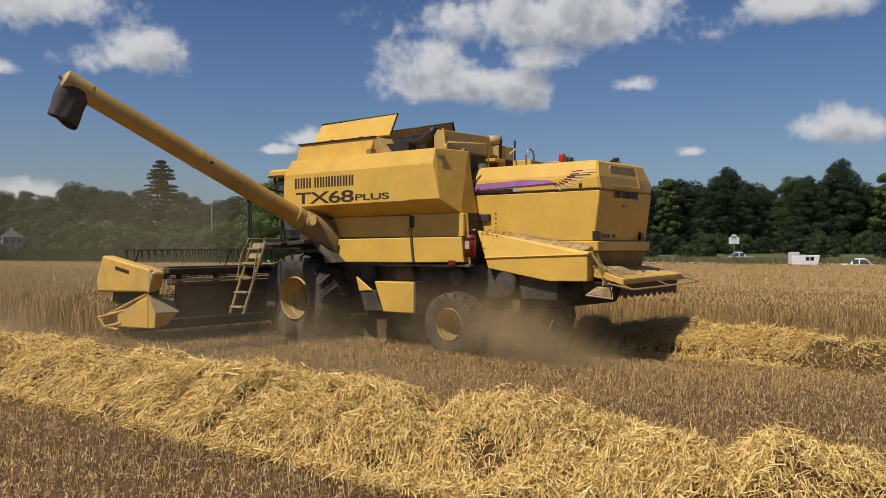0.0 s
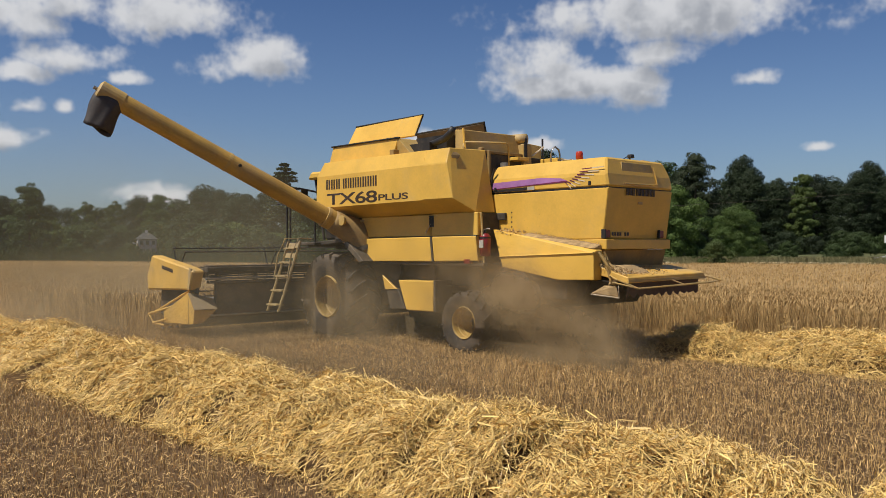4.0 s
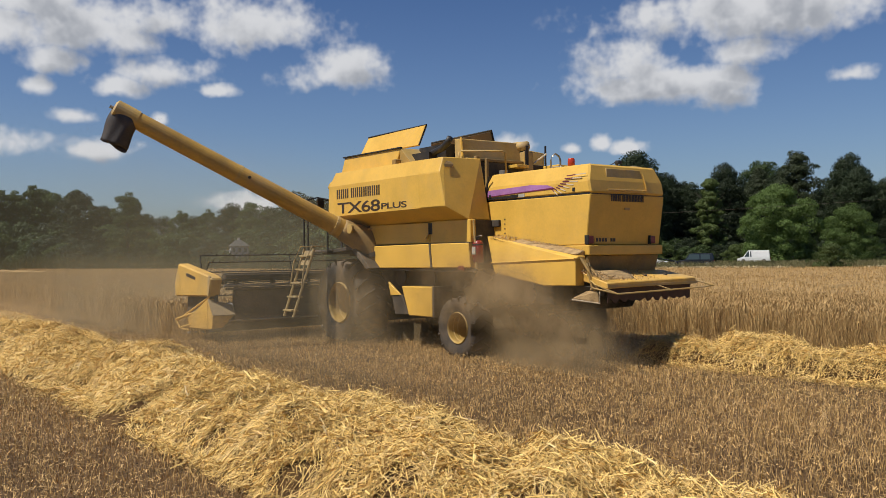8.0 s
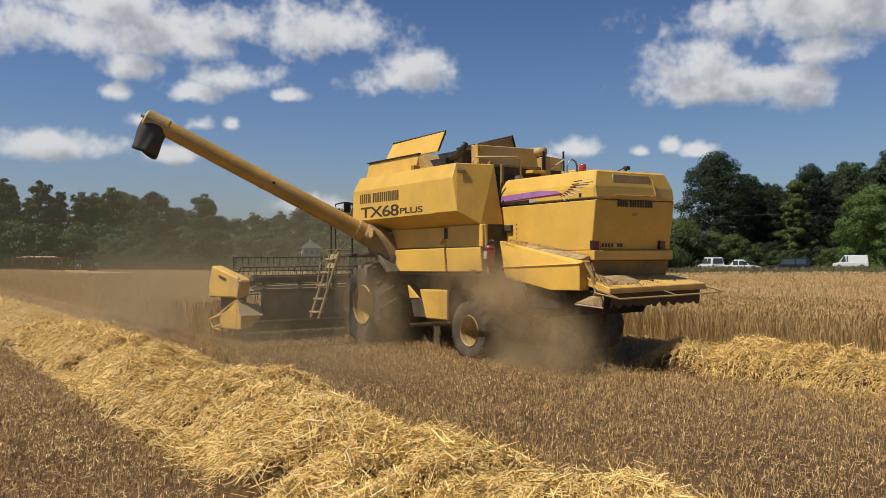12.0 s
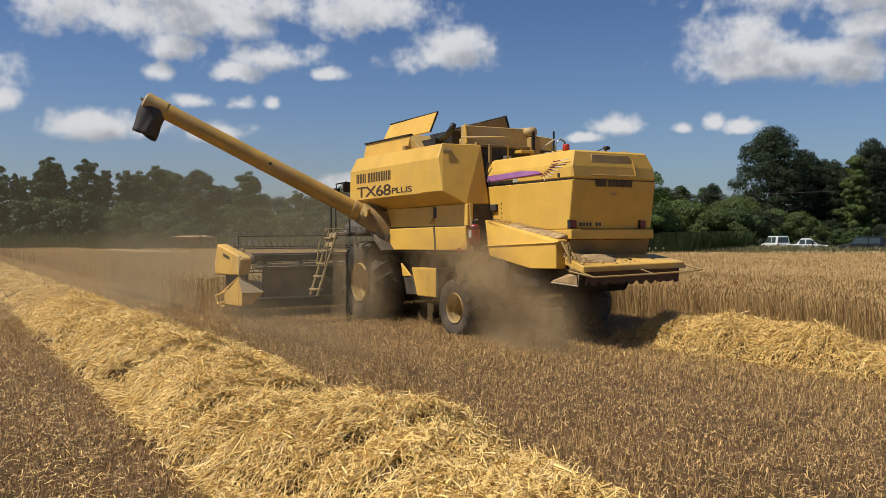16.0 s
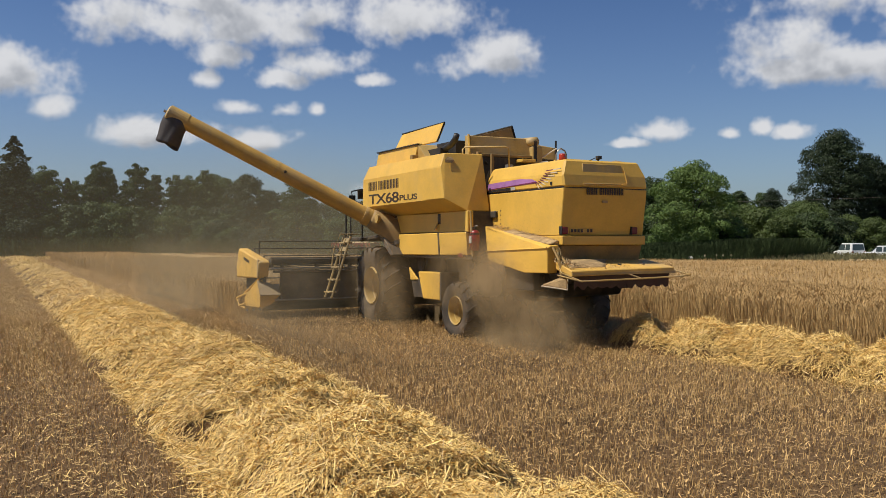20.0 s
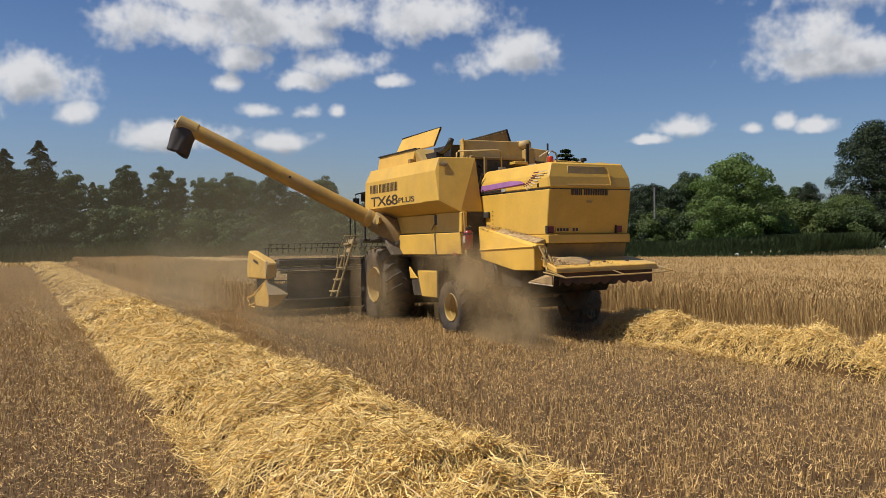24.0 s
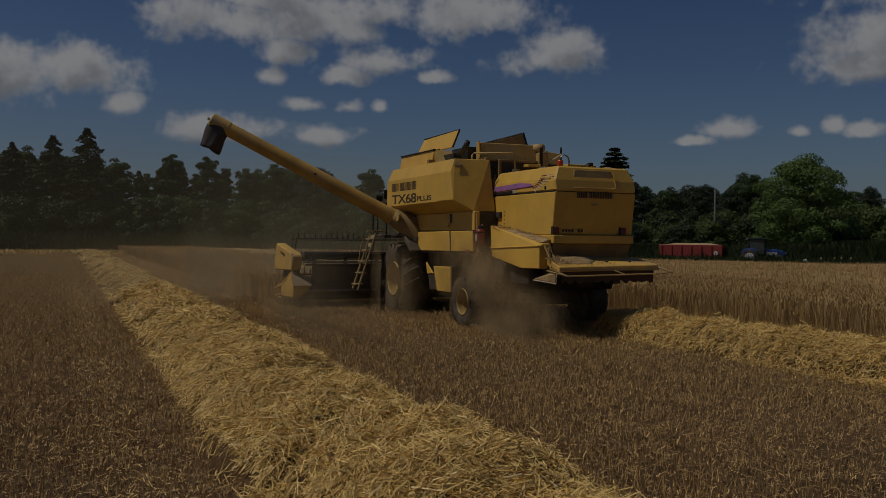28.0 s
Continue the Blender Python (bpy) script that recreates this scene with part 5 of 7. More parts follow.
def brand_bars(parent, x0, y0, z0, length, height, side, mat):
    """The maker's name, drawn as plain upright blocks."""
    words = ((0.0, 0.30, 3), (0.34, 1.0, 7))
    for a, b, count in words:
        step = (b - a) / count
        for k in range(count):
            u0, u1 = a + step * k + step * 0.10, a + step * (k + 0.86)
            for v0, v1 in ((u0, u0 + 0.38 * (u1 - u0)), (u1 - 0.38 * (u1 - u0), u1)):
                if side:
                    bm = box(-1.8245, -1.8215, y0 - length * v1, y0 - length * v0, z0, z0 + height, 0.0)
                else:
                    bm = box(x0 + length * v0, x0 + length * v1, y0, y0 + 0.006, z0, z0 + height, 0.0)
                piece("name_block", bm, mat, parent)


build_tank()
build_engine_deck()
_, STRAW_HOOD = build_hood()
build_wing(-1)
for s in (-1, 1):
    build_side(s)
build_extinguisher()
build_chassis()
WHEELS = [(wheel(s * 1.36, 12.79, 0.88, 0.78, 0.40, 20, True, 0.92), 0.90) for s in (-1, 1)] + [(wheel(s * 1.41, 9.06, 0.54, 0.42, 0.265, 16, False, 0.62), 0.55) for s in (-1, 1)]
build_auger()
build_cab()
build_ladder()
REEL = build_header()
build_tail()
SIDE_TURN = pose(0, 0, 0, 90, 0, -90)
TANK_SIDE = next(o for o in combine.children if o.name.startswith("grain_tank"))
lettering("TX68", 0.30, 1.55, (-1.822, 12.60 - BASE_Y, 2.715), SIDE_TURN, TANK_SIDE, "model_lettering")
lettering("PLUS", 0.155, 0.82, (-1.822, 11.01 - BASE_Y, 2.735), SIDE_TURN, TANK_SIDE, "model_lettering")
brand_bars(TANK_SIDE, 0, 12.64, 3.005, 1.60, 0.19, True, DECAL_DARK)
brand_bars(STRAW_HOOD, -0.43, 6.618, 2.68, 0.79, 0.105, False, DECAL_DARK)

# ---- woods, hedge and far buildings ----
def leaf_material(name, colour, thin=0.25, vary=0.35):
    """Leaves that let some light through."""
    mat = material(name, colour, 0.6, vary=vary, scale=0.35, island=0.38, obj=0.45, spec=0.25, grain=1.5)
    tree = mat.node_tree
    bsdf, out = tree.nodes["Principled BSDF"], tree.nodes["Material Output"]
    n = Nodes(tree)
    glow = n.add("ShaderNodeBsdfTranslucent", {"Color": (colour[0] * 1.5, colour[1] * 1.5, colour[2] * 0.9, 1)})
    both = n.add("ShaderNodeMixShader", {0: thin, 1: bsdf.outputs[0], 2: glow.outputs[0]})
    tree.links.new(both.outputs[0], out.inputs["Surface"])
    return mat


LEAVES = [leaf_material("dark_oak_leaves", (0.02088, 0.03306, 0.01218), 0.12), leaf_material("mid_green_leaves", (0.04176, 0.06612, 0.01827), 0.15), leaf_material("fresh_green_leaves", (0.080, 0.124, 0.030), 0.22), leaf_material("conifer_needles", (0.02262, 0.0348, 0.01827), 0.1),
          leaf_material("olive_leaves", (0.066, 0.092, 0.024), 0.18), leaf_material("grey_green_leaves", (0.0435, 0.05742, 0.02523), 0.15)]
BARK = material("dark_bark", (0.03915, 0.03132, 0.02262), 0.9, vary=0.4, bump=0.6, bump_scale=12)
TREE_KINDS = {}


def crown_mesh(seed, wide, tall, low, lobes, leaves, size, shape="round"):
    """Leaf sprays over bulging boughs on a rounded envelope, with gaps and a loose inner fill."""
    rng = np.random.default_rng(seed)
    centres, radii = [], []
    for k in range(lobes):
        u = (k + rng.random()) / lobes
        fat = math.sqrt(max(0.03, 1 - (1.68 * u - 0.70) ** 2)) if shape == "round" else (0.95 - 0.62 * u ** 1.6) * math.sqrt(min(1.0, 0.5 + 3 * u))
        bough = wide * rng.uniform(0.06, 0.16) * (1.0 if shape == "round" else 0.85)
        z = low + (tall - low) * (u + rng.uniform(-0.04, 0.03)) - 0.7 * bough * u
        reach = max(0.0, wide * 0.5 * fat - bough * 0.8) * math.sqrt(rng.uniform(0.35, 1.0)) * rng.uniform(0.82, 1.18)
        if k % 3 == 0:
            reach, bough = reach * 0.35, bough * 1.25
        a = k * 2.4 + rng.uniform(-0.5, 0.5)
        centres.append((reach * math.cos(a), reach * math.sin(a), z))
        radii.append(bough)
    centres, radii = np.array(centres), np.array(radii)
    pick = rng.choice(lobes, leaves, p=radii ** 2 / (radii ** 2).sum())
    way = rng.normal(size=(leaves, 3)) + 0.55 * centres[pick] / wide * np.array([1, 1, 0]) * 4
    way[:, 2] = np.abs(way[:, 2]) * rng.choice([1, 1, 1, 1, -0.5], leaves)
    way /= np.linalg.norm(way, axis=1, keepdims=True)
    depth = np.where(rng.random(leaves) < 0.12, rng.uniform(0.1, 0.7, leaves), rng.uniform(0.74, 1.06, leaves) + 0.10 * rng.random(leaves) ** 4)
    p = centres[pick] + way * (radii[pick] * depth)[:, None] * np.array([1, 1, 0.72])
    a = rng.normal(size=(leaves, 3))
    n = way + 0.42 * rng.normal(size=(leaves, 3))
    n /= np.linalg.norm(n, axis=1, keepdims=True)
    u = np.cross(n, a)
    u /= np.linalg.norm(u, axis=1, keepdims=True)
    v = np.cross(n, u)
    s = (size * rng.uniform(0.5, 1.35, leaves))[:, None]
    verts = np.stack([p - u * s, p + 0.6 * v * s, p + u * s, p - 0.6 * v * s], 1).reshape(-1, 3)
    faces = 4 * np.arange(leaves)[:, None] + np.arange(4)
    return soup("crown", verts, faces)


def fir_mesh(seed, wide, tall):
    """Drooping boughs in uneven whorls round a pointed stem."""
    rng = np.random.default_rng(seed)
    p = []
    for z in np.arange(0.06 * tall, tall, 0.024 * tall):
        reach = wide * 0.5 * (1 - z / tall) ** 0.65 + 0.2
        for b in range(7):
            a, r = rng.uniform(0, 6.28), reach * rng.uniform(0.45, 1.2)
            n = int(20 + 60 * r / wide * 2)
            d = r * np.sqrt(rng.random(n))
            aa = a + rng.normal(0, 0.16, n)
            p.append(np.stack([d * np.cos(aa), d * np.sin(aa), z - 0.28 * d + rng.normal(0, 0.16, n)], -1))
    p = np.concatenate(p)
    n = len(p)
    a = np.arctan2(p[:, 1], p[:, 0]) + rng.normal(0, 0.6, n)
    s = rng.uniform(0.18, 0.45, n)[:, None]
    u = np.stack([np.cos(a), np.sin(a), rng.normal(-0.25, 0.3, n)], -1) * s
    v = np.stack([-np.sin(a), np.cos(a), rng.normal(0, 0.5, n)], -1) * s * 0.5
    return soup("crown", np.stack([p - u, p - v, p + u, p + v], 1).reshape(-1, 3), 4 * np.arange(n)[:, None] + np.arange(4))


def trunk_mesh(seed, tall, thick):
    rng = random.Random(seed)
    bm = tube([(0, 0, -0.2), (0.1, 0, tall * 0.25), (0.2, 0.1, tall * 0.55), (0.1, 0.2, tall * 0.85)], [thick, thick * 0.75, thick * 0.5, thick * 0.15], 8)
    for k in range(6):
        z, a = tall * rng.uniform(0.25, 0.6), rng.uniform(0, 6.28)
        r = tall * rng.uniform(0.15, 0.28)
        tube([(0.1, 0, z), (0.5 * r * math.cos(a), 0.5 * r * math.sin(a), z + 0.12 * tall), (r * math.cos(a), r * math.sin(a), z + 0.22 * tall)], [thick * 0.4, thick * 0.25, thick * 0.08], 6, bm)
    mesh = bpy.data.meshes.new("trunk")
    bm.to_mesh(mesh)
    bm.free()
    return mesh


def tree_kind(key, label, leaf, seed, wide, tall, low, lobes, leaves, size, shape="round"):
    """One tree, built once at the height of its kind; later ones are copies."""
    TREE_KINDS[key] = (label, leaf, trunk_mesh(seed, tall, tall * 0.022), fir_mesh(seed, wide, tall) if shape == "cone" else crown_mesh(seed, wide, tall, low, lobes, leaves, size, shape), tall)


def tree(key, x, y, height, turn=0.0, name="tree", part_of=None):
    label, leaf, trunk, crown, tall = TREE_KINDS[key]
    low = float(ground_z(x, y))
    k = (height - low) / tall
    if part_of is not None:
        mass = link("foliage", crown, LEAVES[leaf], part_of)
        mass.matrix_basis, mass["kind"] = pose(x, y, low, 0, 0, turn) @ Matrix.Diagonal((k, k, k, 1)), "stuff"
        return mass
    ob = thing(name, label, "tree", group="trees round the field")
    ob.matrix_basis = pose(x, y, low, 0, 0, turn) @ Matrix.Diagonal((k, k, k, 1))
    link("trunk", trunk, BARK, ob)
    link("crown", crown, LEAVES[leaf], ob)
    return ob


tree_kind("oak_a", "broad dark green oak at the field edge", 0, 1, 15, 16, 1.5, 80, 15000, 0.19)
tree_kind("oak_b", "broad dark green oak at the field edge", 0, 2, 13, 16, 1.0, 70, 15000, 0.19)
tree_kind("ash_a", "tall mid-green leafy tree in the wood", 1, 3, 12, 17, 1.5, 70, 15000, 0.19)
tree_kind("ash_b", "tall mid-green leafy tree in the wood", 1, 4, 10, 16, 1.0, 60, 15000, 0.19)
tree_kind("great_oak", "great dark oak with a wide ragged crown", 0, 11, 19, 25, 0.5, 210, 56000, 0.20)
tree_kind("dark_tree", "tall dark leafy tree in the roadside wood", 0, 12, 15.5, 24, 0.5, 140, 32000, 0.21)
tree_kind("pale_tree", "tall grey-green leafy tree in the roadside wood", 5, 13, 14, 24, 0.5, 130, 32000, 0.21)
tree_kind("green_tree", "tall mid-green leafy tree in the roadside wood", 1, 14, 15, 22, 0.5, 130, 32000, 0.21)
tree_kind("ivy_tree", "slim olive-green tree clad in ivy to the ground", 4, 15, 10, 19, 0.2, 110, 28000, 0.19, "column")
tree_kind("broad_tree", "wide bright green leafy tree behind the parked van", 2, 16, 12.5, 11.5, 0.3, 90, 36000, 0.15)
tree_kind("lime", "round fresh green leafy tree above the hedge", 2, 5, 12, 11, 0.4, 84, 36000, 0.125)
tree_kind("dome_bush", "wide olive-green bushy tree in the hedge", 4, 17, 12.5, 8, 0.0, 80, 26000, 0.12)
tree_kind("bush", "low bushy mid-green hedge shrub", 1, 6, 7.5, 4.5, 0.0, 40, 9000, 0.12)
tree_kind("bush_dark", "low bushy dark green hedge shrub", 0, 7, 8, 5.0, 0.0, 40, 9000, 0.12)
tree_kind("bush_olive", "low bushy olive-green hedge shrub", 4, 18, 8, 5.0, 0.0, 40, 9000, 0.12)
tree_kind("wood_tree", "slender mid-green tree in the far wood", 1, 21, 8.5, 17, 0.5, 70, 12000, 0.20)
tree_kind("pine", "pointed grey-green tree in the far wood", 5, 22, 7.5, 18, 0.5, 80, 12000, 0.19, "column")
tree_kind("fir", "dark pointed conifer rising over the far wood", 3, 8, 16, 22, 1.0, 90, 9000, 0.36, "cone")
rng_trees = random.Random(12)


def wood(points, kinds, spacing, tall, spread, rows=2, deep=8.0, part_of=None):
    """Trees along a bent line, with uneven spacing and height."""
    for (x0, y0), (x1, y1) in zip(points, points[1:]):
        length = math.hypot(x1 - x0, y1 - y0)
        ux, uy = (x1 - x0) / length, (y1 - y0) / length
        for row in range(rows):
            d = rng_trees.uniform(0, spacing)
            while d < length:
                off = row * deep + rng_trees.uniform(-2, 2)
                kind = rng_trees.choice(kinds)
                tree(kind, x0 + ux * d - uy * off, y0 + uy * d + ux * off, tall * (0.86 if kind == "fir" else 1.0) * rng_trees.uniform(1 - spread, 1 + spread), rng_trees.uniform(0, 360), part_of=part_of)
                d += spacing * rng_trees.uniform(0.75, 1.3)


def build_cedar(x, y, height):
    """A cedar: bare stem with flat plates of foliage."""
    cedar = thing("cedar_tree", "dark flat-topped cedar rising over the wood", "tree", pose(x, y, float(ground_z(x, y))))
    link("trunk", trunk_mesh(30, height, height * 0.02), BARK, cedar)
    rng = np.random.default_rng(31)
    p, size = [], []
    for k in range(15):
        z = height * (0.42 + 0.575 * k / 14)
        reach = height * (0.23 - 0.17 * (k / 14) ** 3) * rng.uniform(0.75, 1.1)
        for b in range(6):
            a = rng.uniform(0, 6.28)
            n = 120
            r = reach * rng.uniform(0.15, 1.0, n)
            aa = a + rng.normal(0, 0.28, n)
            p.append(np.stack([r * np.cos(aa), r * np.sin(aa), z - 0.06 * r + rng.normal(0, 0.12, n)], -1))
    p = np.concatenate(p)
    n = len(p)
    a = rng.uniform(0, 6.28, n)
    u = np.stack([np.cos(a), np.sin(a), rng.normal(0, 0.3, n)], -1) * 0.55
    v = np.stack([-np.sin(a), np.cos(a), rng.normal(0, 0.3, n)], -1) * 0.3
    link("crown", soup("crown", np.stack([p - u, p - v, p + u, p + v], 1).reshape(-1, 3), 4 * np.arange(n)[:, None] + np.arange(4)), LEAVES[5], cedar)


undergrowth = thing("undergrowth", "dense green undergrowth and trees deep in the wood", "wood", kind="stuff")
# far wood across the head of the field, with undergrowth down to the ground
wood([(-70, 205), (0, 212), (30, 222), (62, 235)], ["wood_tree", "wood_tree", "pine", "ash_a", "ash_b", "pine", "fir"], 5.2, 17.6, 0.15, 2, 8)
wood([(62, 235), (78, 232)], ["oak_b", "ash_b"], 7, 13.5, 0.12, 2, 8)
wood([(-70, 192), (0, 198), (34, 205), (74, 212)], ["bush", "bush", "bush_olive", "bush_dark"], 4.6, 8.0, 0.25, 2, 5, undergrowth)
wood([(98, 205), (150, 200), (190, 190)], ["bush", "bush_dark"], 5.5, 5.5, 0.2, 1, 5, undergrowth)
wood([(100, 222), (150, 215), (200, 200)], ["oak_a", "oak_b", "ash_a"], 8, 15.5, 0.14, 2, 9)
wood([(78, 262), (130, 250)], ["oak_a", "ash_b"], 8, 15, 0.12, 2)
tree("fir", 8, 203, 22.0)
tree("fir", 2.0, 205, 20.5, 40)
tree("fir", -5, 206, 19.0, 80)
build_cedar(129.5, 203.5, 25.0)
# hedge beyond the track, and bushy trees over it
wood([(128, 84), (118, 94), (104, 102)], ["bush", "bush_dark", "bush_olive"], 4.2, 2.7, 0.2, 2, 4)
wood([(44, 150), (40, 165)], ["bush", "bush_dark"], 3.6, 4.6, 0.2, 2, 4)
wood([(100, 86), (90, 93), (82, 102), (72, 111), (63, 122)], ["bush_olive", "bush_olive", "bush", "bush_dark"], 3.4, 4.9, 0.2, 2, 4)
for x, y, h, kind in ((76.5, 92.5, 11.0, "lime"), (112, 107, 7.9, "dome_bush"), (92, 99, 6.6, "bush_olive"), (74, 112, 8.6, "ash_b"), (84, 112, 8.4, "oak_b"), (91, 116, 10.4, "ash_b"), (68, 122, 9.4, "oak_b"),
                      (73, 128, 9.8, "oak_a"), (98, 112, 7.4, "bush"), (70, 135, 12.0, "oak_a"), (50, 158, 13.0, "ash_b"), (46, 175, 14.0, "oak_b"), (127, 167, 13.2, "dark_tree"), (118, 158, 12.2, "oak_b"),
                      (100, 126, 12.2, "green_tree"), (134, 140, 11.5, "ash_a"), (177, 173, 13.8, "ash_a"), (164, 176, 13.2, "oak_b"), (150, 160, 12.5, "pale_tree")):
    tree(kind, x, y, h, rng_trees.uniform(0, 360))
# the tall wood behind the parked cars and along the road
for x, y, h, kind in ((163, 141, 24.8, "great_oak"), (184, 131, 22.4, "dark_tree"), (171, 126, 18.6, "ivy_tree"), (211, 138, 25.4, "green_tree"), (199, 131, 22.0, "pale_tree"), (189, 115, 24.0, "pale_tree"), (210, 114, 24.6, "dark_tree"), (222, 122, 21.0, "dark_tree"),
                      (206, 96, 19.4, "ivy_tree"), (222, 100, 19.5, "dark_tree"), (236, 92, 23.2, "dark_tree"), (228, 84, 18.0, "dark_tree"), (234, 74, 20.0, "green_tree"), (240, 64, 24.0, "dark_tree"), (236, 52, 20.5, "ivy_tree"), (240, 42, 21.5, "dark_tree"), (236, 30, 20.0, "green_tree"), (236, 16, 19.0, "dark_tree"),
                      (117.5, 76.5, 11.2, "broad_tree"), (118, 66, 7.8, "lime"), (176, 142, 20.5, "dark_tree"), (193, 121, 21.0, "dark_tree"), (199, 106, 20.0, "dark_tree"), (213, 106, 18.5, "dark_tree"), (218, 88, 19.5, "dark_tree"), (226, 68, 19.0, "dark_tree"), (228, 44, 18.0, "dark_tree"), (150, 146, 12.5, "dark_tree"), (186, 145, 19.0, "dark_tree"), (180, 138, 18.0, "dark_tree")):
    tree(kind, x, y, h, rng_trees.uniform(0, 360))
wood([(196, 146), (222, 128), (238, 108), (248, 80), (252, 50), (246, 10)], ["oak_a", "oak_b"], 7.0, 18.5, 0.12, 2, 7, undergrowth)
wood([(158, 134), (176, 118), (194, 104), (204, 90), (214, 70), (216, 40), (210, 0)], ["bush_dark", "bush", "bush_dark"], 5.0, 4.6, 0.25, 2, 6, undergrowth)
wood([(108, 96), (116, 88), (124, 78), (136, 66)], ["bush", "bush_olive"], 4.5, 2.6, 0.2, 1, 4)
for x, y, h, kind in ((80.0, 187.5, 3.0, "bush"), (90.5, 188.0, 4.0, "bush"), (93.0, 192.0, 9.0, "ash_b"), (79.0, 193.0, 5.5, "bush_dark"), (71.4, 101.6, 4.2, "bush_olive"), (70.0, 103.8, 4.0, "bush_dark"),
                      (91.7, 54.5, 2.4, "bush_olive"), (118, 52, 2.0, "bush"), (140, 40, 3.6, "bush"), (138, 30, 3.0, "bush_dark"), (150, 62, 4.0, "bush")):
    tree(kind, x, y, h, rng_trees.uniform(0, 360))
wood([(74, 212), (98, 206)], ["bush", "bush_dark"], 4.5, 7.0, 0.2, 2, 5)


def build_verge():
    """Rough grass between the field edge and the hedge."""
    rng = np.random.default_rng(55)
    n = 110000
    y = rng.uniform(-30, 122, n)
    edge = np.interp(y, FIELD_Y, FIELD_X)
    x = edge + rng.uniform(-0.3, 16, n)
    more = rng.uniform(-60, 95, 24000)
    x, y = np.concatenate([x, more]), np.concatenate([y, 122 + rng.uniform(0, 72, 24000)])
    n = len(x)
    verts, faces = blades(rng, np.c_[x, y, ground_z(x, y)], rng.uniform(0.25, 0.75, n) * np.where(y > 122, 0.55, 1.0), 0.4, rng.uniform(0.02, 0.055, n), 0.0)
    grass = link("rough_grass", soup("rough_grass", verts, faces), GRASS)
    tagged(grass, "rough dry green grass along the field edge", "grass", kind="stuff")


def build_dry_edge():
    """Bleached broken stems along the foot of the bank."""
    rng = np.random.default_rng(56)
    n = 7000
    y = rng.uniform(-30, 78, n)
    y = y[wave(0 * y, y, 0.35, 57) > -0.1]
    n = len(y)
    x = np.interp(y, FIELD_Y, FIELD_X) + rng.uniform(0.6, 2.4, n)
    verts, faces = blades(rng, np.c_[x, y, ground_z(x, y)], rng.uniform(0.5, 0.85, n), 0.5, rng.uniform(0.05, 0.12, n), 0.0)
    stems = link("dry_grass", soup("dry_grass", verts, faces), DRY)
    tagged(stems, "bleached dry grass stems along the crop edge", "grass", kind="stuff")


def build_nettles():
    """Tall dark grass and nettles on the bank below the hedge."""
    rng = np.random.default_rng(58)
    n = 120000
    y = rng.uniform(80, 128, n)
    off = rng.uniform(0.4, 12, n)
    keep = (y > 84 - 0.4 * off + 2.0 * rng.random(n))
    y, off = y[keep], off[keep]
    x = np.interp(y, FIELD_Y, FIELD_X) + off
    tall = (0.45 + 0.15 * off) * rng.uniform(0.7, 1.25, len(y)) * (1 + 0.10 * wave(x, y, 0.9, 59))
    verts, faces = blades(rng, np.c_[x, y, ground_z(x, y)], np.clip(tall, 0.3, 2.3), 0.38, rng.uniform(0.018, 0.05, len(y)), 0.0)
    tagged(link("nettles", soup("nettles", verts, faces), NETTLE), "tall dark green grass and nettles below the hedge", "grass", kind="stuff")


NETTLE = material("dark_green_grass", (0.0435, 0.06264, 0.02088), 0.8, vary=0.3, scale=0.3, island=0.6, spec=0.2)
DRY = material("bleached_stems", (0.56, 0.46, 0.27), 0.8, vary=0.3, island=0.6, spec=0.2)
GRASS = material("rough_grass", (0.185, 0.165, 0.076), 0.8, vary=0.3, scale=0.2, island=0.6, spec=0.2)
def build_meadow():
    """Grass sheet from the bank back to the wood."""
    ys, offs = np.linspace(-60, 121, 70), np.concatenate([np.linspace(3, 20, 18), np.linspace(26, 190, 24)])
    gy, go = np.meshgrid(ys, offs, indexing="ij")
    gx = np.interp(gy, FIELD_Y, FIELD_X) + go
    gz = ground_z(gx, gy) + 0.05 + 0.05 * wave(gx, gy, 0.7, 71)
    idx = np.arange(gx.size).reshape(gx.shape)
    faces = np.stack([idx[:-1, :-1], idx[:-1, 1:], idx[1:, 1:], idx[1:, :-1]], -1).reshape(-1, 4)
    tagged(link("meadow", soup("meadow", np.stack([gx, gy, gz], -1).reshape(-1, 3), faces), MEADOW, smooth=True), "rough green grass between the bank and the wood", "grass", kind="stuff")


MEADOW = material("meadow_grass", (0.105, 0.108, 0.045), 0.9, vary=0.4, scale=0.4, bump=0.8, bump_scale=9, grain=4, spec=0.15)
build_verge()
build_meadow()
build_dry_edge()
build_nettles()

# ---- vehicles and small things far off ----
WHITE = material("white_car_paint", (0.6786, 0.6786, 0.6612), 0.3, vary=0.06)
SILVER = material("silver_car_paint", (0.4785, 0.4872, 0.4959), 0.3, vary=0.08)
NAVY = material("dark_car_paint", (0.0174, 0.02088, 0.0261), 0.25, vary=0.2)
BLUE = material("blue_tractor_paint", (0.02175, 0.06525, 0.261), 0.35, vary=0.15)
TRAILER_RED = material("red_trailer_paint", (0.3132, 0.04785, 0.03915), 0.5, vary=0.2, dust=0.2)
WALL = material("pale_render_wall", (0.4524, 0.435, 0.4002), 0.8, vary=0.12)
SLATE = material("grey_slate_roof", (0.055, 0.055, 0.055), 0.8, vary=0.2, bump=0.4, bump_scale=6)
GRAIN = material("heaped_grain", (0.4002, 0.2784, 0.1392), 0.9, vary=0.2, bump=0.5, bump_scale=20)
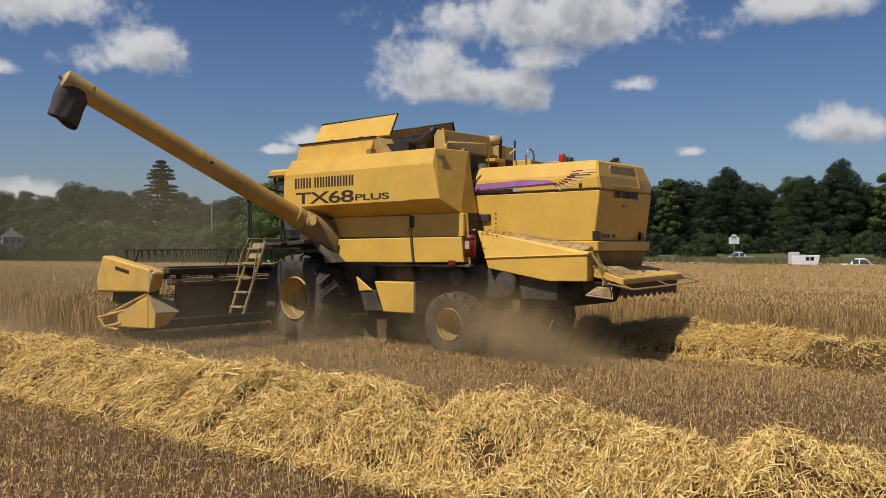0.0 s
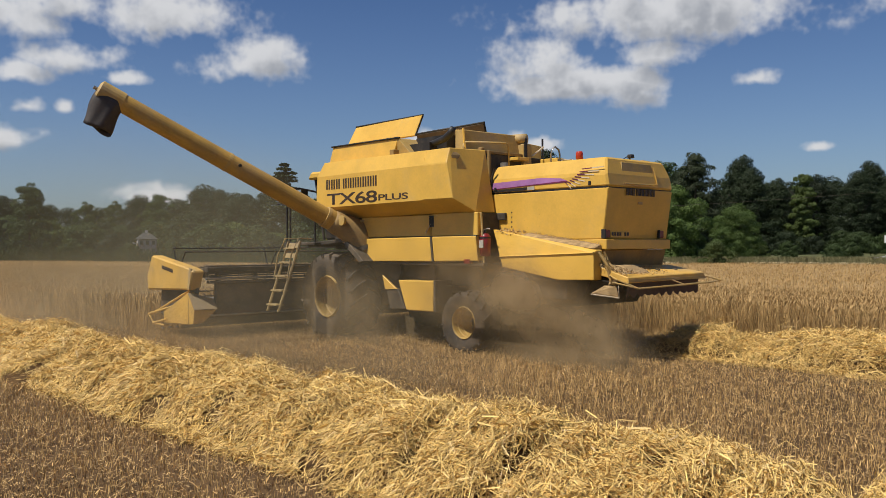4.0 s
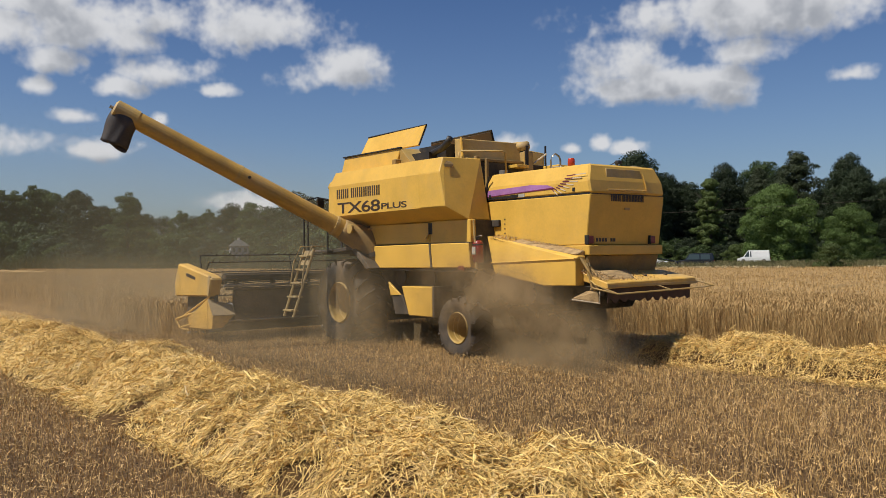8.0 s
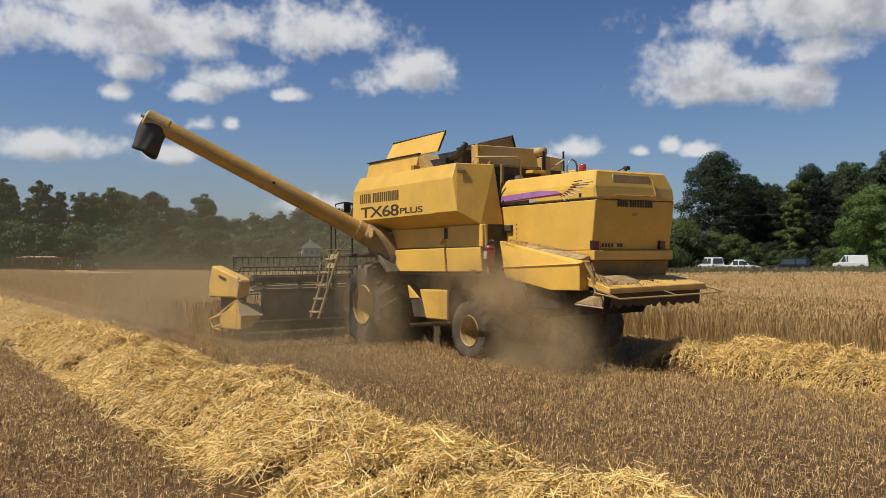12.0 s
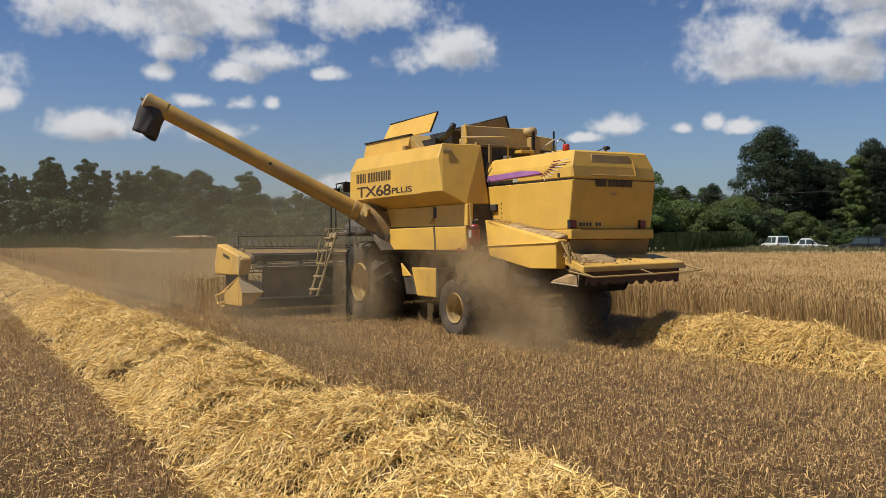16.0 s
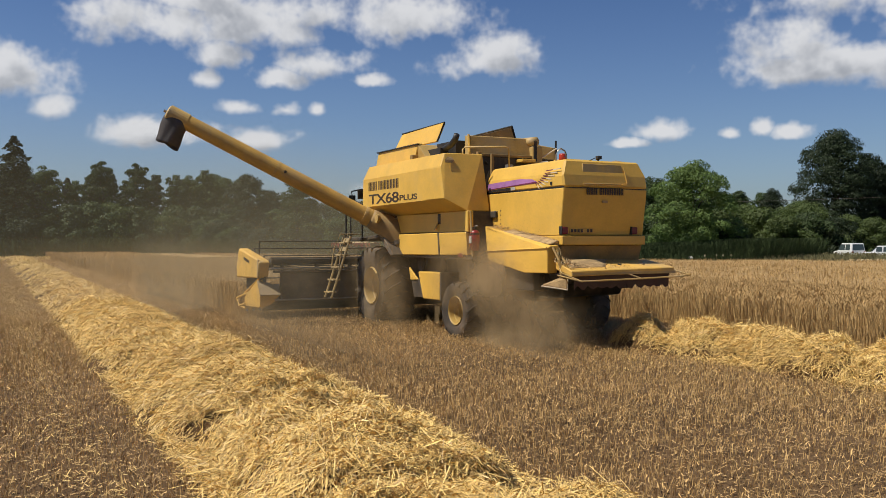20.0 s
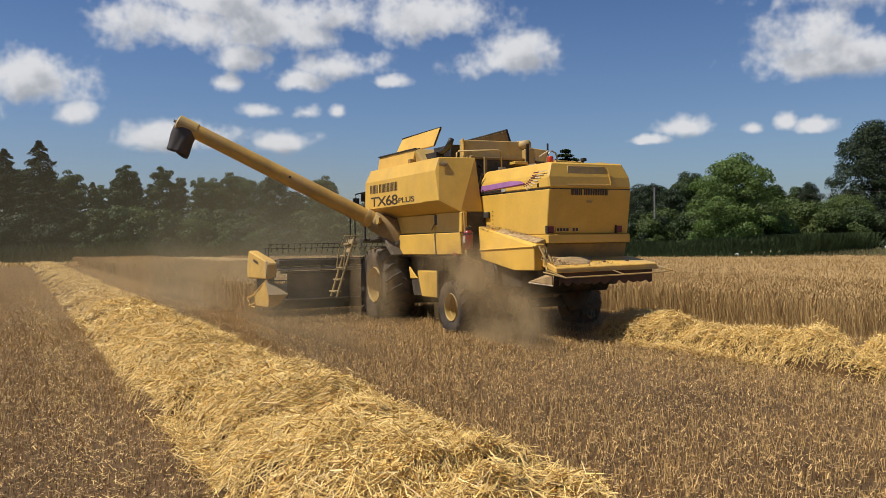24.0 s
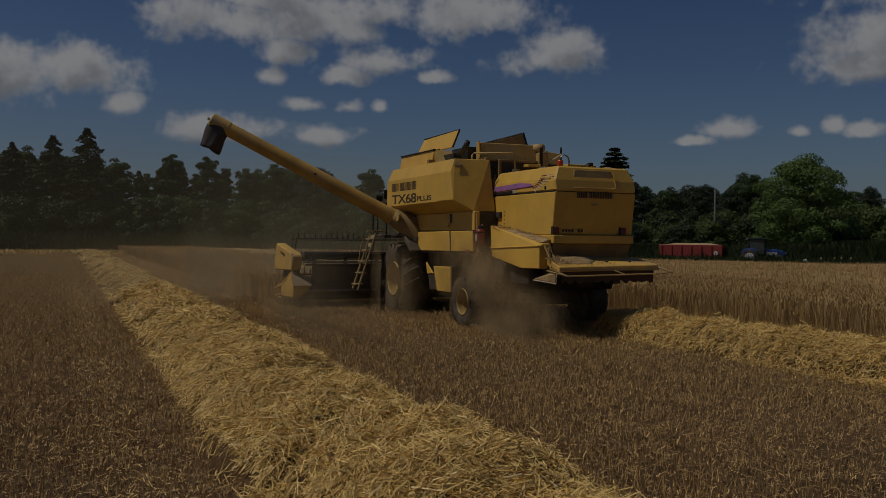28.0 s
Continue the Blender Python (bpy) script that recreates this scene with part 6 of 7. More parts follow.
LAMP_WHITE = material("pale_lamp_glass", (0.609, 0.609, 0.5742), 0.2, vary=0.1)


def round_wheel(parent, x, y, r, w, rim_mat):
    hub = part("wheel", lathe([(-w / 2, r * 0.55), (-w / 2, r * 0.95), (-w * 0.35, r), (w * 0.35, r), (w / 2, r * 0.95), (w / 2, r * 0.55)], 20), TYRE, parent)
    hub.location = (x, y, r)
    part("rim", lathe([(-w * 0.52, r * 0.58), (-w * 0.40, r * 0.45), (w * 0.40, r * 0.45), (w * 0.52, r * 0.58)], 14), rim_mat, hub)
    return hub


def car(label, category, paint, x, y, turn, length, height, style):
    """A parked vehicle, front towards its own +y."""
    ob = thing("car" if category == "car" else category, label, category, pose(x, y, float(ground_z(x, y)), 0, 0, turn))
    h, w = length / 2, 0.86
    waist = height * (0.52 if style != "van" else 0.5)
    nose = {"van": 0.62, "suv": 0.50, "saloon": 0.42}[style]
    tail = {"van": -0.98, "suv": -0.96, "saloon": -0.62}[style]
    part("body", hull([(s * w, yy, z) for s in (-1, 1) for yy, z in ((-h, 0.35), (-h * 0.98, waist), (h, 0.35), (h * 0.97, waist * 0.82), (h * nose, waist), (-h * 0.5, 0.25), (h * 0.5, 0.25))], 0.05), paint, ob)
    roof = [(s * (w - 0.04), yy, waist - 0.02) for s in (-1, 1) for yy in (h * (nose + 0.02), h * tail)] + [(s * (w - 0.20), yy, height) for s in (-1, 1) for yy in (h * (nose - 0.30), h * (tail + (0.05 if style != "saloon" else 0.30)))]
    cabin = part("cabin", hull(roof, 0.04), paint, ob)
    for s in (-1, 1):
        y0, y1 = (h * (nose - 0.28), h * (nose - 0.06))
        back = h * 0.12 if style == "van" else h * (tail + 0.18)
        mid = 0.5 * (y0 + back)
        for ya, yb, lean in ((y1, mid + 0.05, y0 - y1), (mid - 0.05, back, 0.0)):
            part("side_window", hull([(s * (w - 0.03 - d), yy, z) for d in (0.0, 0.04) for yy, z in ((ya, waist + 0.04), (yb, waist + 0.04))] + [(s * (w - 0.15 - d), yy, height - 0.12) for d in (0.0, 0.04) for yy in (ya + lean, yb + 0.06)], 0.0), GLASS, cabin)
        for yy in (-h * 0.62, h * 0.62):
            round_wheel(ob, s * (w - 0.10), yy, 0.32 if style != "suv" else 0.36, 0.22, STEEL)
        part("head_lamp", box(s * 0.62 - 0.16, s * 0.62 + 0.16, h * 0.955, h * 0.985, waist * 0.62, waist * 0.78, 0.02), LAMP_WHITE, ob)
        part("tail_lamp", box(s * 0.70 - 0.12, s * 0.70 + 0.12, -h - 0.02, -h + 0.04, waist * 0.65, waist * 0.9, 0.02), LAMP_RED, ob)
    if style != "van":
        part("rear_window", hull([(s * (w - 0.2), h * tail - 0.03, waist + 0.06) for s in (-1, 1)] + [(s * (w - 0.28), h * (tail + (0.04 if style == "suv" else 0.25)) - 0.03, height - 0.12) for s in (-1, 1)] + [(s * (w - 0.2), h * tail + 0.1, waist + 0.06) for s in (-1, 1)], 0.0), GLASS, cabin)
    part("windscreen", hull([(s * (w - 0.14), h * nose, waist + 0.02) for s in (-1, 1)] + [(s * (w - 0.26), h * (nose - 0.28), height - 0.06) for s in (-1, 1)] + [(s * (w - 0.14), h * nose - 0.08, waist + 0.02) for s in (-1, 1)] + [(s * (w - 0.26), h * (nose - 0.28) + 0.06, height - 0.03) for s in (-1, 1)], 0.0), GLASS, cabin)
    return ob


car("white panel van parked on the track by the hedge", "van", WHITE, 111.5, 76.6, 30, 4.4, 1.86, "van")
car("dark estate car parked behind the rough grass", "car", NAVY, 90.3, 71.0, 36, 4.6, 1.62, "suv")
car("low white car parked behind the rough grass", "car", WHITE, 91.0, 78.2, -140, 4.5, 1.42, "saloon")
car("white off-road car parked beside the hedge", "car", WHITE, 90.3, 82.2, -24, 4.0, 1.70, "suv")
car("white estate car on the road beside the wood", "car", WHITE, 98.5, 24.0, -166, 4.3, 1.34, "saloon")
car("grey saloon car behind the road sign", "car", SILVER, 110.5, 42.0, 22, 4.2, 1.30, "saloon")


def build_ramp():
    ob = thing("car_trailer", "low dark car trailer with its ramp down", "trailer", pose(89.6, 74.2, float(ground_z(89.6, 74.2)), 0, 0, -142))
    part("bed", hull([(s * 0.9, y, z) for s in (-1, 1) for y, z in ((-2.2, 1.25), (2.4, 0.42), (-2.2, 1.15), (2.4, 0.32))], 0.02), NAVY, ob)
    part("axle_beam", box(-0.85, 0.85, 0.2, 0.6, 0.25, 0.72, 0.02), CHASSIS, ob)
    for s in (-1, 1):
        round_wheel(ob, s * 0.95, 0.4, 0.30, 0.18, STEEL)
        part("prop_stand", tube([(s * 0.7, -1.9, 0.0), (s * 0.7, -1.9, 1.15)], 0.04, 6), CHASSIS, ob)


def build_box_trailer():
    ob = thing("box_trailer", "white box trailer with dark lettering beside the road", "trailer", pose(95.6, 29.0, float(ground_z(95.6, 29.0)), 0, 0, 17))
    part("body", hull([(s * 0.9, y, z) for s in (-1, 1) for y, z in ((-1.3, 0.6), (1.2, 0.6), (-1.5, 1.66), (1.3, 1.60))], 0.05), WHITE, ob)
    part("cab_box", box(-0.8, 0.8, 0.5, 1.6, 0.7, 1.98, 0.05), SILVER, ob)
    for k in range(2):
        part("letter_bar", box(-0.93, -0.905, -0.9 + 0.45 * k, -0.55 + 0.45 * k, 1.1, 1.5, 0.0), NAVY, ob)
    for s in (-1, 1):
        round_wheel(ob, s * 0.85, -0.3, 0.33, 0.2, STEEL)


def build_sign():
    ob = thing("road_sign", "white roadside sign on a grey post, topped by a disc", "sign", pose(106.5, 40.8, float(ground_z(106.5, 40.8)) + 0.25, 0, 0, -68))
    part("post", tube([(0, 0, -0.3), (0, 0, 2.3)], 0.05, 8), STEEL, ob)
    panel = part("panel", box(-0.62, 0.62, -0.03, 0.03, 2.05, 2.90, 0.01), WHITE, ob)
    disc = part("disc", tube([(0, -0.05, 2.90), (0, 0.03, 2.90)], 0.38, 20), SILVER, ob)
    part("disc_mark", box(-0.2, 0.2, -0.06, -0.052, 2.84, 2.96, 0.0), NAVY, disc)


def build_pole():
    ob = thing("wooden_pole", "bare grey wooden pole standing at the wood", "pole", pose(73.5, 102.9, -0.85))
    part("post", tube([(0, 0, 0), (0.05, 0, 8.8)], [0.14, 0.10], 8), STEEL, ob)
    wires = thing("overhead_cable", "thin sagging overhead cable strung before the tall trees", "cable")
    pts = []
    for k in range(25):
        u = k / 24
        pts.append((82 + 32 * u, 95 - 50 * u, 6.5 + 1.9 * u - 2.2 * u * (1 - u)))
    part("cable", tube(pts, 0.016, 5), CHASSIS, wires)


def build_house():
    """A pale villa with a hipped roof and a columned porch."""
    ob = thing("villa", "pale villa with grey hipped roof among the trees", "house", pose(87.0, 196.0, -0.8, 0, 0, -20) @ Matrix.Diagonal((0.62, 0.62, 0.74, 1)))
    wall = part("wall", box(-2.6, 4.0, -3.0, 4.0, 0, 6.3, 0.05), WALL, ob)
    roof = part("roof", hull([(x, y, 6.3) for x in (-3.2, 4.6) for y in (-3.6, 4.6)] + [(x, y, 8.3) for x in (-0.4, 1.6) for y in (-0.2, 1.2)], 0.05), SLATE, ob)
    part("chimney", box(0.2, 1.1, 0.2, 0.9, 7.9, 9.0, 0.03), WALL, roof)
    for x in (-1.4, 0.8, 2.9):
        for z in (2.0, 4.5):
            window = part("window", box(x - 0.5, x + 0.5, -3.04, -2.9, z, z + 1.3, 0.02), GLASS, wall)
            part("sill", box(x - 0.6, x + 0.6, -3.12, -2.95, z - 0.12, z - 0.02, 0.01), WHITE, window)
    porch = part("porch_roof", box(-5.8, -2.5, -4.0, 0.5, 4.9, 5.2, 0.03), WHITE, ob)
    for y in (-3.7, -1.8, 0.2):
        part("column", tube([(-5.5, y, 0), (-5.5, y, 4.9)], 0.2, 10), WHITE, porch)


def build_tractor():
    ob = thing("tractor", "blue tractor with dark cab pulling a grain trailer", "tractor", pose(-12, 127, 0))
    hood = part("bonnet", hull([(s * 0.42, y, z) for s in (-1, 1) for y, z in ((0.35, 1.0), (2.35, 0.95), (2.4, 1.35), (1.8, 1.66), (0.35, 1.80))], 0.06), BLUE, ob)
    part("front_grille", box(-0.36, 0.36, 2.36, 2.42, 0.98, 1.34, 0.01), NAVY, hood)
    for s in (-1, 1):
        part("head_lamp", box(s * 0.30 - 0.08, s * 0.30 + 0.08, 2.37, 2.44, 1.30, 1.40, 0.01), LAMP_WHITE, hood)
        part("bonnet_stripe", box(s * 0.435 - 0.01, s * 0.435 + 0.01, 0.5, 1.5, 1.12, 1.42, 0.0), LAMP_WHITE, hood)
    part("chassis", box(-0.35, 0.35, -1.4, 2.2, 0.55, 1.0, 0.03), CHASSIS, ob)
    cab = part("cab", hull([(s * w, y, z) for s in (-1, 1) for y, z, w in ((-1.1, 1.2, 0.7), (0.4, 1.2, 0.6), (-1.1, 2.65, 0.72), (0.25, 2.65, 0.66))], 0.03), GLASS, ob)
    part("cab_roof", box(-0.80, 0.80, -1.3, 0.45, 2.65, 2.86, 0.06), NAVY, cab)
    for s in (-1, 1):
        for y in (-1.1, 0.35):
            part("cab_post", tube([(s * 0.72, y, 1.2), (s * 0.72, y - 0.05, 2.68)], 0.04, 6), NAVY, cab)
        part("work_lamp", box(s * 0.6 - 0.1, s * 0.6 + 0.1, -1.36, -1.28, 2.72, 2.82, 0.01), LAMP_WHITE, cab)
        part("mudguard", hull([(s * 0.62, y, z) for y, z in ((-1.95, 1.35), (-1.5, 1.80), (-0.7, 1.85), (-0.25, 1.5))] + [(s * 1.05, y, z) for y, z in ((-1.95, 1.35), (-1.5, 1.80), (-0.7, 1.85), (-0.25, 1.5))], 0.02), BLUE, ob)
    wheels = []
    for s in (-1, 1):
        wheels.append((round_wheel(ob, s * 0.85, -1.05, 0.86, 0.50, LAMP_WHITE), 0.86))
        wheels.append((round_wheel(ob, s * 0.80, 1.55, 0.58, 0.40, LAMP_WHITE), 0.58))
    return ob, wheels


def build_trailer():
    ob = thing("grain_trailer", "red high-sided grain trailer heaped with grain", "trailer", pose(-19, 127.5, 0))
    body = part("body", hull([(s * w, y, z) for s in (-1, 1) for y, z, w in ((-3.1, 0.82, 1.1), (3.1, 0.82, 1.1), (-3.2, 2.18, 1.22), (3.1, 2.18, 1.22))], 0.03), TRAILER_RED, ob)
    for k in range(7):
        y = -3.0 + k
        for s in (-1, 1):
            part("side_rib", hull([(s * 1.12, y, 0.82), (s * 1.24, y, 2.17), (s * 1.12, y + 0.12, 0.82), (s * 1.24, y + 0.12, 2.17), (s * 1.20, y, 0.82), (s * 1.29, y, 2.17), (s * 1.20, y + 0.12, 0.82), (s * 1.29, y + 0.12, 2.17)], 0.0), TRAILER_RED, body)
    for s in (-1, 1):
        part("lower_rail", box(s * 1.16 - 0.06, s * 1.16 + 0.06, -3.15, 3.1, 0.74, 0.85, 0.01), SILVER, body)
        part("maker_disc", tube([(s * 1.22, 2.55, 1.35), (s * 1.25, 2.55, 1.35)], 0.22, 14), LAMP_WHITE, body)
    heap = hull([(x, y, 2.13) for x in (-1.1, 1.1) for y in (-3.0, 2.9)] + [(x, y, 2.34) for x in (-0.3, 0.3) for y in (-1.6, 1.8)], 0.05)
    part("grain_load", heap, GRAIN, ob)
    part("chassis", box(-0.45, 0.45, -3.0, 4.3, 0.6, 0.9, 0.02), CHASSIS, ob)
    part("drawbar", tube([(0, 3.1, 0.75), (0, 4.9, 0.6)], 0.08, 8), CHASSIS, ob)
    wheels = [(round_wheel(ob, s * 0.95, y, 0.55, 0.4, TRAILER_RED), 0.55) for s in (-1, 1) for y in (-0.9, 0.4)]
    return ob, wheels


build_box_trailer()
build_ramp()
build_sign()
build_pole()
build_house()
TRACTOR, TRACTOR_WHEELS = build_tractor()
TRAILER, TRAILER_WHEELS = build_trailer()


def build_litter():
    """Pale marker and flint-coloured stones at the crop edge."""
    stone = thing("marker_stone", "small pale round marker at the field edge", "stone", pose(69.3, 85.3, float(ground_z(69.3, 85.3)) + 0.62))
    part("stone", lathe([(-0.1, 0.12), (0.0, 0.24), (0.2, 0.22), (0.32, 0.10), (0.34, 0.0)], 12, "z"), LAMP_WHITE, stone)
    part("stake", tube([(0, 0, -0.62), (0, 0, 0.0)], 0.04, 6), CHASSIS, stone)


def build_weeds():
    """Pale dead weeds standing above the crop edge."""
    for k, (x, y) in enumerate(((70.6, 84.6), (71.7, 84.0), (72.3, 83.7), (73.0, 83.2))):
        weed = thing("dry_weed", "pale dead weed standing at the crop edge", "weed", pose(x, y, float(ground_z(x, y))), "weeds at the crop edge")
        rng = random.Random(k)
        part("stem", tube([(0, 0, 0), (0.05, 0, 0.5), (0.2 * rng.uniform(-1, 1), 0.1, 0.9 + 0.15 * rng.random())], [0.03, 0.025, 0.02], 5), DRY, weed)
        part("seed_head", lathe([(-0.08, 0.02), (0.0, 0.09), (0.14, 0.05), (0.18, 0.01)], 7, "z"), DRY, weed).location = (0.05, 0.05, 0.95)


build_litter()
build_weeds()

# ---- dust: rumpled veils that travel with the machine ----
def dust_material(name, colour, density, scale, low, high, foot=0.0):
    mat = bpy.data.materials.new(name)
    mat.use_nodes = True
    tree = mat.node_tree
    n = Nodes(tree)
    tree.nodes.remove(tree.nodes["Principled BSDF"])
    out = tree.nodes["Material Output"]
    coord = n.add("ShaderNodeTexCoord")
    sep = n.add("ShaderNodeSeparateXYZ", {0: n.add("ShaderNodeUVMap").outputs[0]})
    u, v = sep.outputs[0], sep.outputs[1]
    edge = n.math("MULTIPLY", n.math("MULTIPLY", n.ramp(u, 0.0, 0.38), n.ramp(n.math("SUBTRACT", 1.0, u), 0.0, 0.38)), n.ramp(n.math("SUBTRACT", 1.0, v), 0.0, 0.55))
    if foot:
        edge = n.math("MULTIPLY", edge, n.ramp(v, 0.0, foot))
    cloud = n.ramp(n.noise(coord.outputs["Object"], scale, 6.0, 0.58), low, high)
    alpha = n.math("MULTIPLY", n.math("MULTIPLY", edge, cloud), density)
    # Fixed normals near the sun's direction light every sheet alike, imitating scattered light.
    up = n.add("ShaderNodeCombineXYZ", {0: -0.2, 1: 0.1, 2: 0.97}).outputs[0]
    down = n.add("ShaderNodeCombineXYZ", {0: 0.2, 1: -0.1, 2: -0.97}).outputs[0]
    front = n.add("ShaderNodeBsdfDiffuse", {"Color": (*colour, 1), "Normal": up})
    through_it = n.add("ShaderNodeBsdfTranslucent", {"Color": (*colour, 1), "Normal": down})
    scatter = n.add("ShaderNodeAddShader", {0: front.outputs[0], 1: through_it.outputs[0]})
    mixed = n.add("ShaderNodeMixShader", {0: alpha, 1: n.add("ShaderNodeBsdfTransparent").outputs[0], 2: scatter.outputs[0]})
    tree.links.new(mixed.outputs[0], out.inputs["Surface"])
    return mat


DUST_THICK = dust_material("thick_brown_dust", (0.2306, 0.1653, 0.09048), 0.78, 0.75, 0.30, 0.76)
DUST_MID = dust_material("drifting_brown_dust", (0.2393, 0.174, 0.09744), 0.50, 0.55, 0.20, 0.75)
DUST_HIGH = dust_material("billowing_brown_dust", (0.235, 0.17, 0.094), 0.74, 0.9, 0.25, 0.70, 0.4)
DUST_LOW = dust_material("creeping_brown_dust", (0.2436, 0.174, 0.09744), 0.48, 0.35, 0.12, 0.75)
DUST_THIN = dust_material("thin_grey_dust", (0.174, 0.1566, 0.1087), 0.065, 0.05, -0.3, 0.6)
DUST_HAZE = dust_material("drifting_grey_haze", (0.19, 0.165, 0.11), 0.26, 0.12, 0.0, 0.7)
VEILS = []


def veil(parent, origin, across, height, seed, mat, ripple=0.18):
    """A rumpled upright sheet of dust from origin along across (x, y), height tall."""
    rng = np.random.default_rng(seed)
    nu, nv = (130, 36) if height < 5 else (36, 14)
    u, v = np.meshgrid(np.linspace(0, 1, nu), np.linspace(0, 1, nv), indexing="ij")
    length = math.hypot(*across)
    side = np.array([-across[1], across[0]]) / length
    bend = ripple * (wave(u * length, v * height, 5.0, seed) + 0.5 * wave(u * length, v * height, 12.0, seed + 1))
    x, y = u * across[0] + side[0] * bend, u * across[1] + side[1] * bend
    verts = np.stack([x, y, v * height], -1).reshape(-1, 3)
    idx = np.arange(nu * nv).reshape(nu, nv)
    faces = np.stack([idx[:-1, :-1], idx[1:, :-1], idx[1:, 1:], idx[:-1, 1:]], -1).reshape(-1, 4)
    mesh = soup("dust_veil", verts, faces)
    uv = mesh.uv_layers.new(name="UVMap")
    flat = np.stack([u.ravel(), v.ravel()], -1)[faces.ravel()]
    uv.data.foreach_set("uv", flat.astype(np.float32).ravel())
    ob = link("dust_veil", mesh, mat, parent, smooth=True)
    ob.location, ob["kind"] = origin, "stuff"
    VEILS.append((ob, Vector(origin), rng.uniform(0, 6.28), 0.42 * height if height < 3.5 else 0.0))
    return ob


dust = thing("dust_cloud", "brown dust and chaff whirled up round the wheels and header", "dust", pose(LANE, BASE_Y, 0), kind="stuff")
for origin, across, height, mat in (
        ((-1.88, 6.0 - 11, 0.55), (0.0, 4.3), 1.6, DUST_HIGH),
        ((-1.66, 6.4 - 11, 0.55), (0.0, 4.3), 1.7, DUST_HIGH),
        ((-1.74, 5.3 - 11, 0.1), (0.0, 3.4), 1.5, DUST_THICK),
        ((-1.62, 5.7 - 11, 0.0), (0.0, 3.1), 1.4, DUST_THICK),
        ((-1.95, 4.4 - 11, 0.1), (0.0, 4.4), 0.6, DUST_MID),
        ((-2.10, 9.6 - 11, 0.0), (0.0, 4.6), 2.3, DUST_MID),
        # These two haze sheets are placed to veil the header in the camera's view.
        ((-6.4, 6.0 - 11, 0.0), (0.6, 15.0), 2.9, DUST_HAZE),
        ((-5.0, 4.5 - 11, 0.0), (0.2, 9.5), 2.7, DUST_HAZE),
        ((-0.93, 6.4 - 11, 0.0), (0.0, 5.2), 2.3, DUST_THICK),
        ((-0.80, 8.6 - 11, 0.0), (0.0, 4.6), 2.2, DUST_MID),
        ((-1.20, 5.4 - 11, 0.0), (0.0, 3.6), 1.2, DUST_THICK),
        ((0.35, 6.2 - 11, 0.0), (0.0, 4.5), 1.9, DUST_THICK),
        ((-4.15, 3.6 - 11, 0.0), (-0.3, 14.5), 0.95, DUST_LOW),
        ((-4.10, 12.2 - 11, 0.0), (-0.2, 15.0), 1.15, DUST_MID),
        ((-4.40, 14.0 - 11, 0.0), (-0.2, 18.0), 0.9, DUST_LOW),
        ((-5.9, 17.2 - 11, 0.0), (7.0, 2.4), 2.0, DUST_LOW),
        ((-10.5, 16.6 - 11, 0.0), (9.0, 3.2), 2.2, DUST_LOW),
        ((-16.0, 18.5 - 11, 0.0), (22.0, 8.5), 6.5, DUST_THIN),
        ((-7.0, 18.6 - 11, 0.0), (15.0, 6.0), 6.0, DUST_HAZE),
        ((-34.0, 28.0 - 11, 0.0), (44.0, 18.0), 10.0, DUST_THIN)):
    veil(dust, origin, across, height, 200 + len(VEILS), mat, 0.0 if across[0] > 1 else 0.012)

# ---- what moves ----
TRAVEL = [0.0, 4.322, 8.506, 12.610, 16.941, 21.327, 25.505, 29.767]


def travelled(t):
    """Metres driven by the combine after t seconds."""
    return float(np.interp(t, np.arange(0, 29, 4.0), TRAVEL))


